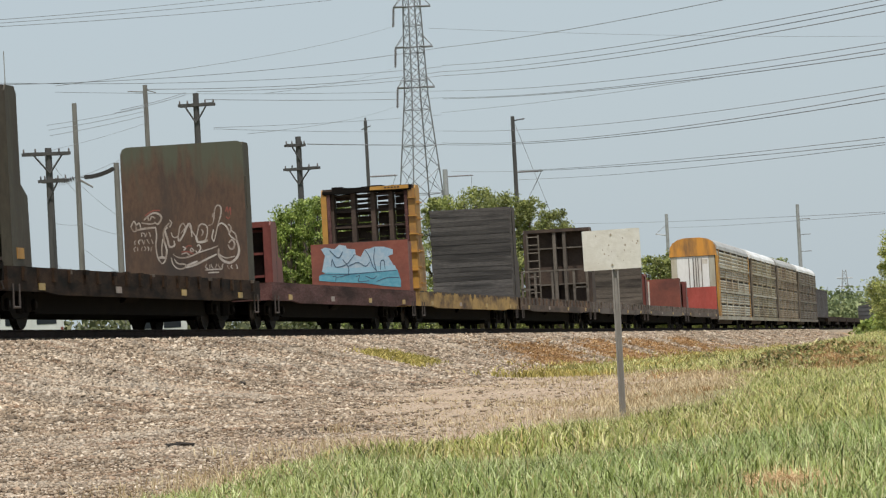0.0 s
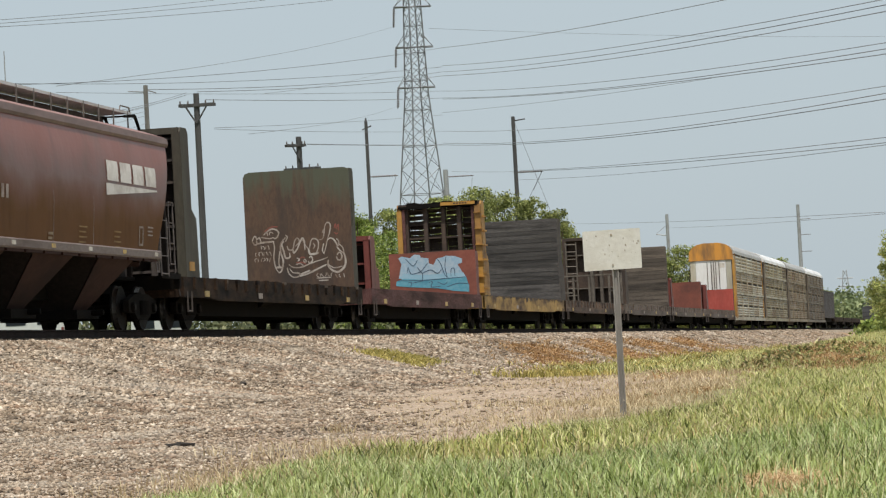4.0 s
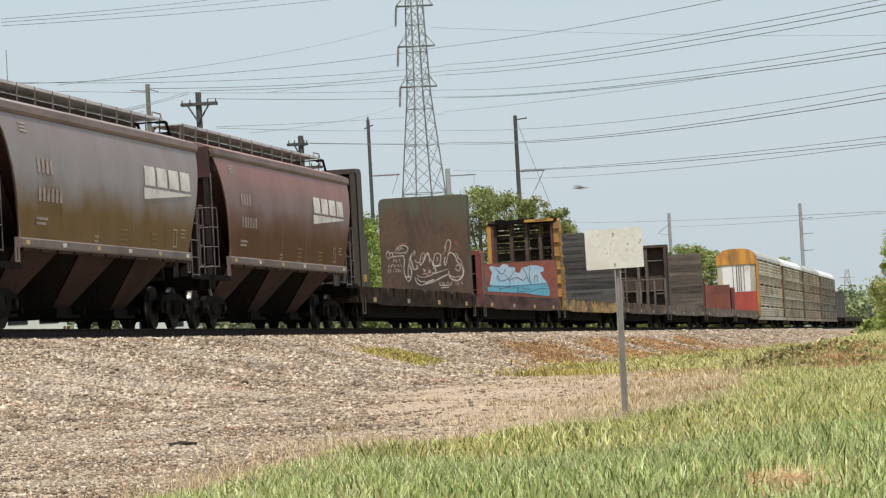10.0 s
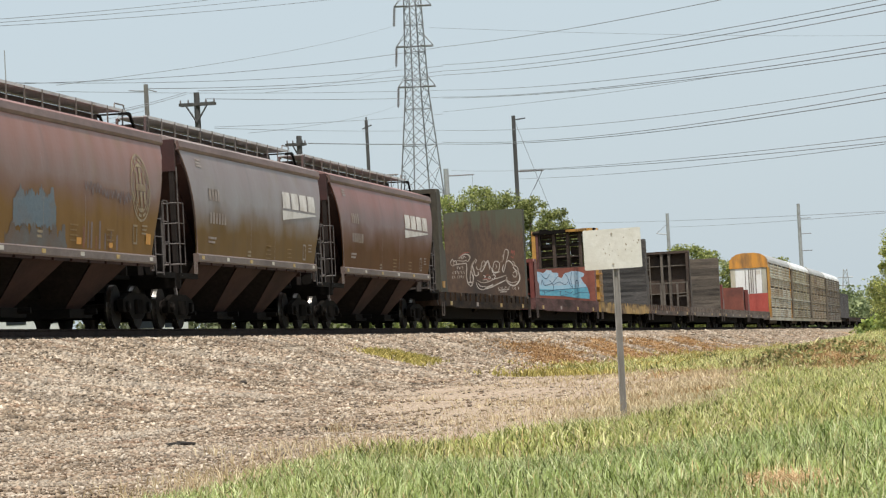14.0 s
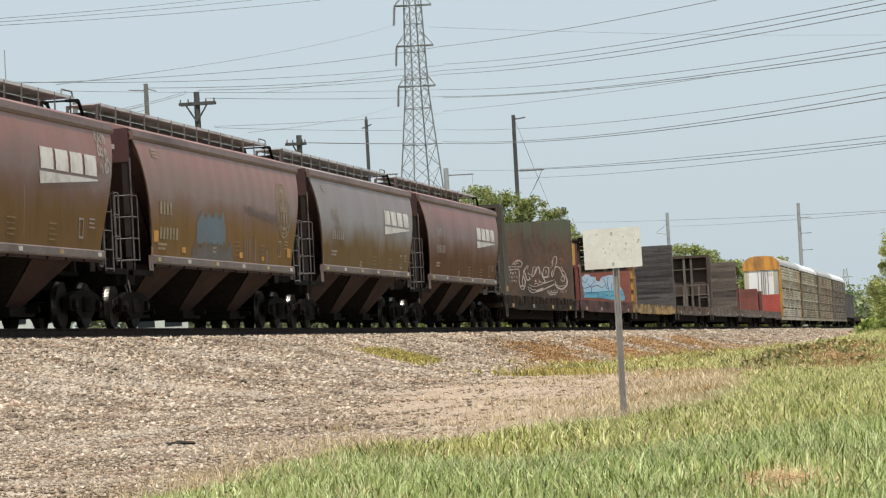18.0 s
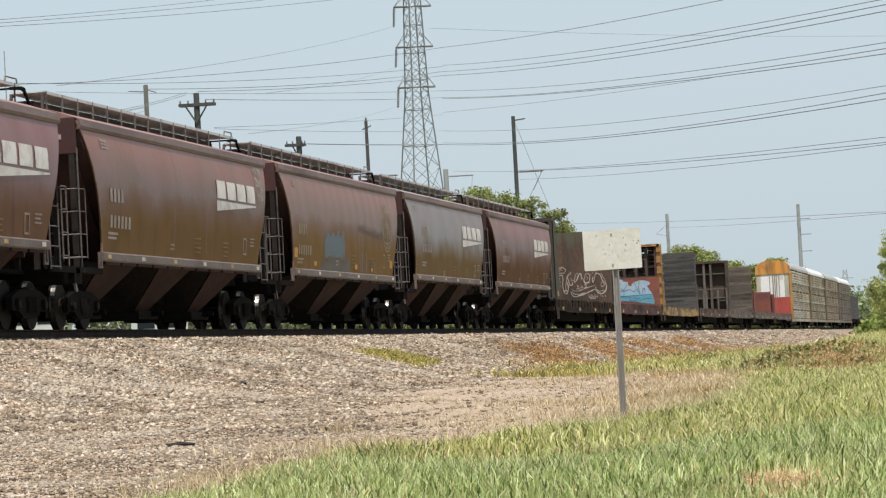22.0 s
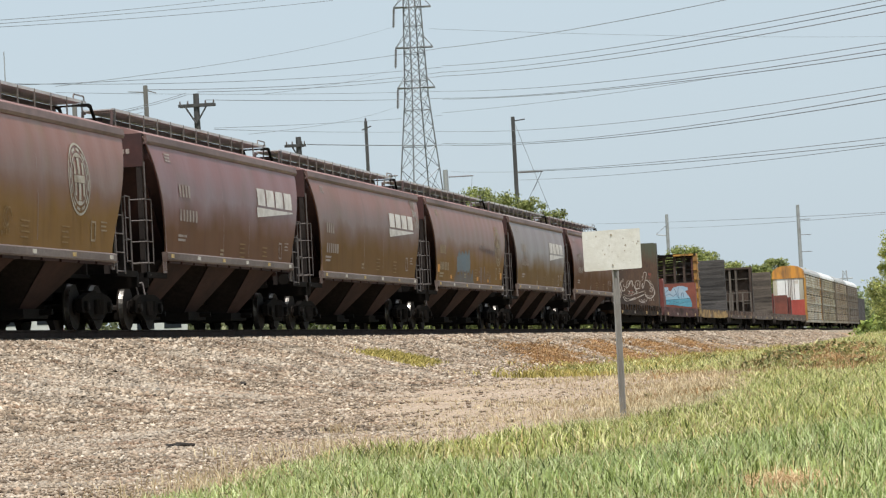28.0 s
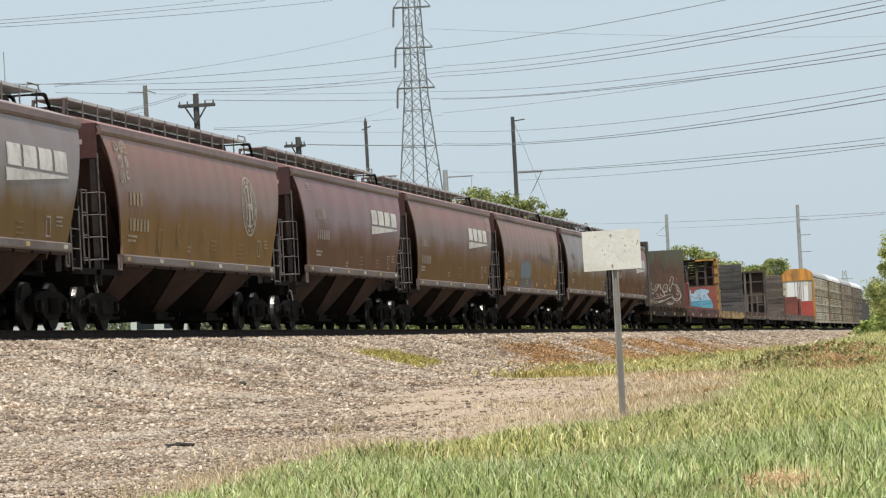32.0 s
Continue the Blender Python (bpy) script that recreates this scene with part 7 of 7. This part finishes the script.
wire((-13.00, 136.38, 10.32), (-13.16, 126.26, 8.99), 0.04, 0.0096)
wire((-13.00, 136.38, 10.23), (-13.38, 126.23, 8.89), 0.04, 0.0096)
wire((-16.10, 141.96, 10.27), (-15.39, 123.90, 8.42), 0.04, 0.0084)
wire((-16.11, 141.97, 10.11), (-15.33, 123.91, 8.24), 0.04, 0.0084)
wire((-16.12, 141.97, 9.92), (-15.30, 123.92, 8.03), 0.04, 0.0084)


NEAR, TALL, SHORT, HIGH = (-15.95, 125.9), (-17.49, 135.7), (-18.43, 145.7), (-17.0, 145.8)
for (a, za), (b, zb) in (((NEAR, 7.3), (TALL, 6.4)), ((NEAR, 6.3), (TALL, 7.0)), ((NEAR, 4.9), (TALL, 5.2)), ((NEAR, 3.4), (TALL, 2.9)), ((TALL, 7.1), (HIGH, 8.9)), ((TALL, 6.9), (SHORT, 5.9)), ((TALL, 5.3), (SHORT, 5.1)), ((TALL, 4.3), (SHORT, 3.4)), ((TALL, 3.0), (HIGH, 2.7)), ((SHORT, 7.6), (HIGH, 6.1)), ((SHORT, 5.6), (HIGH, 5.7)), ((SHORT, 4.6), (HIGH, 3.9)), ((NEAR, 7.6), (HIGH, 9.9))):
    wire((*a, za), (*b, zb), 0.06, 0.007, "thin slack service wire between poles")


# ---- trees and brush ----
def leaf_cloud(centres, per, size, rng, flat=0.8):
    """Small folded leaf sprays round clump centres (x, y, z, radius)."""
    c = np.repeat(np.asarray(centres, float), per, 0)
    n = len(c)
    d = rng.normal(size=(n, 3))
    d /= np.linalg.norm(d, axis=1)[:, None]
    p = c[:, :3] + d * (c[:, 3] * rng.uniform(0.25, 1.28, n) ** 0.8)[:, None] * np.array([1, 1, flat])
    q, _ = np.linalg.qr(rng.normal(size=(n, 3, 3)))
    shape = np.array([(-0.5, 0, 0), (0, -0.28, 0.08), (0.55, 0, 0), (0, 0.28, 0.08)])
    v = np.einsum("nij,kj->nki", q, shape) * (size * rng.uniform(0.5, 1.4, n))[:, None, None] + p[:, None]
    return v.reshape(-1, 3), np.arange(n * 4).reshape(-1, 4)


def tree(x, y, top, spread, label, seed, size=0.28, per=70, clumps=46, material=None, z0=None):
    rng = np.random.default_rng(seed)
    z0 = float(ground_z(x, y)) - 0.1 if z0 is None else z0
    t = empty("tree", pose(x, y, z0), label, "tree", "trees along the line")
    h = top - z0
    f = Form()
    prev = Vector((0, 0, 0))
    for k in range(1, 6):
        cur = Vector((rng.normal(0, 0.12), rng.normal(0, 0.12), h * 0.15 * k))
        f.tube(prev, cur, 0.2 * (1.1 - k * 0.16), 7, 0.2 * (1.0 - k * 0.16))
        prev = cur
    centres = []
    for k in range(clumps):
        a, u = rng.uniform(0, math.tau), rng.uniform(0.12, 1.0)
        w = spread * (0.45 + 0.55 * math.sin(math.pi * min(1, u * 0.9 + 0.12))) * rng.uniform(0.25, 1.0)
        r = spread * rng.uniform(0.09, 0.31)
        c = (w * math.cos(a), w * math.sin(a), min(h * u, h - r * 0.8), r)
        centres.append(c)
        if k % 4 == 0:
            f.tube((0, 0, h * 0.2 + 0.35 * c[2]), c[:3], 0.06, 5, 0.02)
    part("trunk", f, BARK, t)
    v, faces = leaf_cloud(centres, per, size, rng)
    part("crown", from_arrays("crown", v, faces, material or LEAVES), None, t, "uneven leafy crown")


def brush(name, boxes, label, category, seed, size, per, material):
    """Low growth as one mass: clumps strewn over stretches (x0, x1, y0, y1, height, count)."""
    rng = np.random.default_rng(seed)
    centres = []
    for x0, x1, y0, y1, h, n in boxes:
        for k in range(n):
            x, y, r = rng.uniform(x0, x1), rng.uniform(y0, y1), h * rng.uniform(0.25, 0.5)
            centres.append((x, y, float(ground_z(x, y)) + rng.uniform(0.3 * min(h, 0.3), h * 0.8), r))
    v, f = leaf_cloud(centres, per, size, rng)
    tagged(new(name, from_arrays(name, v, f, material)), label, category, kind="stuff")


GREEN_TREE = "leafy green roadside tree behind the track"


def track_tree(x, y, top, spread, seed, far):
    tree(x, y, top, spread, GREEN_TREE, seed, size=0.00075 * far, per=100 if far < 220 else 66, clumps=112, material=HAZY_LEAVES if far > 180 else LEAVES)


track_tree(-12.60, 153.40, 5.93, 1.0, 70, 158)
track_tree(-11.97, 154.20, 6.59, 1.25, 71, 158)
track_tree(-10.97, 153.00, 6.62, 1.2, 72, 158)
track_tree(-10.51, 154.60, 6.52, 1.3, 73, 158)
track_tree(-9.77, 155.00, 5.97, 1.2, 74, 158)
track_tree(-13.96, 161.67, 6.72, 2, 20, 165)
track_tree(-13.84, 166.74, 7.17, 1.8, 21, 170)
track_tree(-13.78, 156.66, 5.66, 1.6, 22, 160)
track_tree(-12.9, 163.4, 6.0, 1.9, 42, 165)
track_tree(-12.2, 168.2, 6.1, 1.9, 43, 170)
track_tree(-11.3, 173.0, 5.6, 1.8, 44, 175)
track_tree(-8.34, 182.79, 8.03, 2.3, 23, 185)
track_tree(-9.56, 182.60, 7.70, 1.8, 24, 185)
track_tree(-7.87, 187.93, 7.96, 2.2, 25, 190)
track_tree(-6.20, 188.21, 7.56, 2, 26, 190)
track_tree(-5.01, 188.43, 6.81, 1.7, 27, 190)
track_tree(-11.26, 187.39, 7.83, 1.4, 28, 190)
track_tree(-7.48, 269.11, 6.11, 2.4, 29, 270)
track_tree(-6.41, 269.29, 5.61, 2, 30, 270)
track_tree(-6.58, 289.48, 7.34, 2.6, 31, 290)
track_tree(-5.80, 299.74, 6.99, 2.2, 32, 300)
track_tree(-4.92, 320.16, 6.49, 2.6, 33, 320)
track_tree(-3.55, 330.52, 6.28, 2.6, 34, 330)
track_tree(-2.56, 340.79, 6.97, 3, 35, 340)
track_tree(-1.55, 351.11, 6.14, 2.5, 36, 350)
track_tree(-9.20, 228.27, 7.34, 2, 37, 230)
track_tree(-8.92, 238.46, 6.83, 2, 38, 240)
track_tree(-8.09, 248.73, 6.63, 2, 39, 250)
track_tree(-15.15, 196.91, 7.76, 2, 40, 200)
track_tree(-17.11, 196.60, 7.38, 2, 41, 200)
for k, (x, y, top, w) in enumerate(((15.45, 150, 2.7, 1.3), (14.45, 176, 4.3, 1.75), (13.5, 205, 2.6, 1.6), (14.0, 184, 3.3, 1.7), (15.9, 128, 0.5, 0.9))):
    tree(x, y, top, w, "bushy green tree at the verge beside the track", 60 + k, size=0.12, per=200, clumps=86, material=VERGE_LEAVES)
brush("verge_brush", [(11.6, 14.0, 175, 260, 1.3, 60), (6.5, 9.0, 300, 420, 1.2, 40)], "tangled green brush along the far verge", "brush", 3, 0.3, 60, LEAVES)
brush("verge_tangle", [(14.1, 14.9, 66, 73, 0.24, 44), (14.8, 16.3, 69, 80, 0.24, 52), (15.2, 16.6, 62, 69, 0.16, 30), (9.2, 9.6, 114, 118, 0.4, 7), (14.5, 14.56, 43.7, 44, 0.05, 3), (12.9, 13.4, 71, 75, 0.14, 10)], "dark green weeds tangled with dead stalks on a mound", "weeds", 12, 0.07, 46, TANGLE)
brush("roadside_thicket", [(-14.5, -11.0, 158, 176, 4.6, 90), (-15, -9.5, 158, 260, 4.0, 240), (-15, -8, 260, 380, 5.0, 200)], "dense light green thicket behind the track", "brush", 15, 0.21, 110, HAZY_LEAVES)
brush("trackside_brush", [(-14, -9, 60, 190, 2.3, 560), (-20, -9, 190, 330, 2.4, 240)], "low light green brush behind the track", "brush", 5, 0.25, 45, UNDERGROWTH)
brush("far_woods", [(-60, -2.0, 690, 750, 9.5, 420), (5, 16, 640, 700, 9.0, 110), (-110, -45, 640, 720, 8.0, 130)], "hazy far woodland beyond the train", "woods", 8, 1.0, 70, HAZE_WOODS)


# ---- parked vans beyond the track, seen between the wheels ----
def parked_van(x, y, turn, label):
    van = empty("parked_van", pose(x, y, float(ground_z(x, y)), 0, 0, turn), label, "van", "vans parked beyond the track")
    side = [(-2.4, 0.38), (2.35, 0.38), (2.5, 0.6), (2.45, 0.98), (1.85, 1.15), (1.25, 1.85), (-2.25, 1.95), (-2.38, 1.8)]
    part("body", Form().prism_x(side, -0.92, 0.92), CAR_WHITE, van, "white painted van body")
    for x0 in (-0.86, 0.02):
        part("rear_door", Form().box(x0, x0 + 0.84, -2.415, -2.395, 0.55, 1.75), CAR_WHITE, van)
        part("rear_window", Form().box(x0 + 0.14, x0 + 0.7, -2.425, -2.417, 1.35, 1.68), DARK_GLASS, van)
    for x0 in (-0.935, 0.921):
        part("side_window", Form().prism_x([(0.55, 1.2), (1.7, 1.2), (1.2, 1.72), (0.55, 1.74)], x0, x0 + 0.014), DARK_GLASS, van)
    part("bumper", Form().box(-0.9, 0.9, -2.5, -2.4, 0.36, 0.52), RUNNING, van, "black bumper")
    for x0 in (-0.905, 0.83):
        part("tail_lamp", Form().box(x0, x0 + 0.075, -2.43, -2.39, 0.85, 1.25), RED, van, "red tail lamp")
    for x0 in (-0.8, 0.8):
        for y0 in (-1.5, 1.5):
            part("wheel", Form().tube((x0 - 0.11, y0, 0.34), (x0 + 0.11, y0, 0.34), 0.34, 16), RUNNING, van, "black tyre")


CAR_WHITE = surf("white_car_paint", (0.5292, 0.5581, 0.5448), (0.4939, 0.5214, 0.5028), (0.4234, 0.4406, 0.419), 2, 0.3)
DARK_GLASS = plain("dark_car_glass", (0.02, 0.025, 0.03), 0.08)
parked_van(-8.65, 96.8, 16, "white van parked beyond the track")
parked_van(-8.6, 112.0, 14, "white van parked beyond the track")


# ---- a bird crossing low over the gravel ----
def build_bird():
    bird = empty("bird", pose(15, 45, 1), "small grey-brown bird in low flight over the gravel", "bird")
    f = Form()
    rings = [(-0.065, 0.004), (-0.045, 0.014), (-0.01, 0.019), (0.025, 0.015), (0.05, 0.012), (0.064, 0.003)]
    for (y0, r0), (y1, r1) in zip(rings, rings[1:]):
        f.tube((0, y0, 0), (0, y1, 0), r0, 8, r1)
    part("body", f, FEATHER, bird)
    part("beak", Form().tube((0, 0.06, 0), (0, 0.076, -0.002), 0.003, 5, 0.0006), FEATHER, bird)
    for k in (-1, 1):
        wing = [(0.012 * k, 0.03), (0.07 * k, 0.036), (0.13 * k, 0.0), (0.075 * k, -0.012), (0.012 * k, -0.022)]
        form = Form().add([(x, y, 0.008 + 0.25 * abs(x)) for x, y in wing] + [(x, y, 0.004 + 0.25 * abs(x)) for x, y in wing], [(0, 1, 2, 3, 4)[::k], (5, 6, 7, 8, 9)[::-k]] + [((i, (i + 1) % 5, 5 + (i + 1) % 5, 5 + i))[::-k] for i in range(5)])
        part("wing", form, FEATHER, bird)
    part("tail", Form().add([(-0.012, -0.05, 0.002), (0.012, -0.05, 0.002), (0.022, -0.1, 0.004), (-0.022, -0.1, 0.004), (-0.012, -0.05, -0.002), (0.012, -0.05, -0.002), (0.022, -0.1, 0.001), (-0.022, -0.1, 0.001)], [(0, 3, 2, 1), (4, 5, 6, 7), (2, 3, 7, 6), (0, 4, 7, 3), (1, 2, 6, 5)]), FEATHER, bird)
    return bird


FEATHER = surf("grey_brown_feathers", (0.13, 0.12, 0.11), (0.19, 0.175, 0.16), (0.08, 0.07, 0.065), 30, 0.8)
BIRD = build_bird()


# ---- small things on the gravel ----
def rock(x, y, r, label, seed):
    rng = random.Random(seed)
    bm = bmesh.new()
    bmesh.ops.create_icosphere(bm, subdivisions=2, radius=r)
    for v in bm.verts:
        v.co *= 0.8 + 0.4 * noise.noise(v.co / r * 1.3 + Vector((seed, 0, 0)))
        v.co.z *= 0.6
    me = bpy.data.meshes.new("rock")
    bm.to_mesh(me)
    bm.free()
    me.materials.append(DARK_STONE)
    ob = new("rock", me)
    ob.matrix_basis = pose(x, y, float(ground_z(x, y)) + r * 0.25, 0, 0, rng.uniform(0, 360))
    tagged(ob, label, "rock")


DARK_STONE = surf("dark_stone", (0.022, 0.017, 0.014), (0.045, 0.035, 0.028), (0.012, 0.01, 0.009), 12, 0.9)
rock(5.8, 59.4, 0.095, "dark stone lying on the gravel", 2)
rock(9.6, 29.6, 0.06, "small dark stone on the gravel", 5)
rock(12.05, 21.0, 0.06, "small dark stone on the gravel", 6)
f = Form()
z = float(ground_z(11.24, 32.0))
for k, (a, b) in enumerate((((-0.14, 0, 0.012), (-0.03, 0.03, 0.03)), ((-0.03, 0.03, 0.03), (0.15, 0.0, 0.02)), ((-0.05, 0.02, 0.02), (0.02, -0.05, 0.012)))):
    f.tube(a, b, 0.027 - 0.003 * k, 6, 0.015)
tagged(part("charred_stick", f, CHAR, None, "", pose(11.24, 32.0, z)), "charred broken stick lying on the gravel", "stick")
build_sign()


# ---- what moves ----
def motions():
    """The train rolls away up the line, and every wheelset turns with it."""
    times = [k * 2.0 for k in range(17)]
    for car, mid in CARS:
        walk(car, [(t, pose(0, mid + gone(t), 0)) for t in times])
    # the bird comes from beyond the verge, crosses low and climbs away over the train
    flight = [(0.0, 60, 60, 6), (4.0, 45, 50, 3), (8.0, 32, 45, 1.2), (9.0, 24.58, 45, 0.9), (9.4, 20.2, 45, 0.7), (9.6, 18.0, 45, 0.72), (9.8, 15.818, 45, 0.907), (9.9, 14.72, 45, 1.04), (10.0, 13.628, 45, 1.173), (10.2, 11.44, 45, 1.44), (10.4, 9.25, 45.2, 1.9), (10.8, 5.2, 46, 4.5), (11.4, 0.2, 49, 9.0), (13.0, -12, 58, 17), (18.0, -60, 100, 30), (32.0, -200, 220, 60)]
    walk(BIRD, [(t, pose(x, y, z, 0, 0, 88 if t < 10.5 else 60)) for t, x, y, z in flight])
    steps = [k / 6 for k in range(192)] + [32.0]
    for w, d in WHEELSETS:
        walk(w, [(t, pose(0, d, R_WHEEL, -math.degrees(gone(t) / R_WHEEL))) for t in steps])


motions()
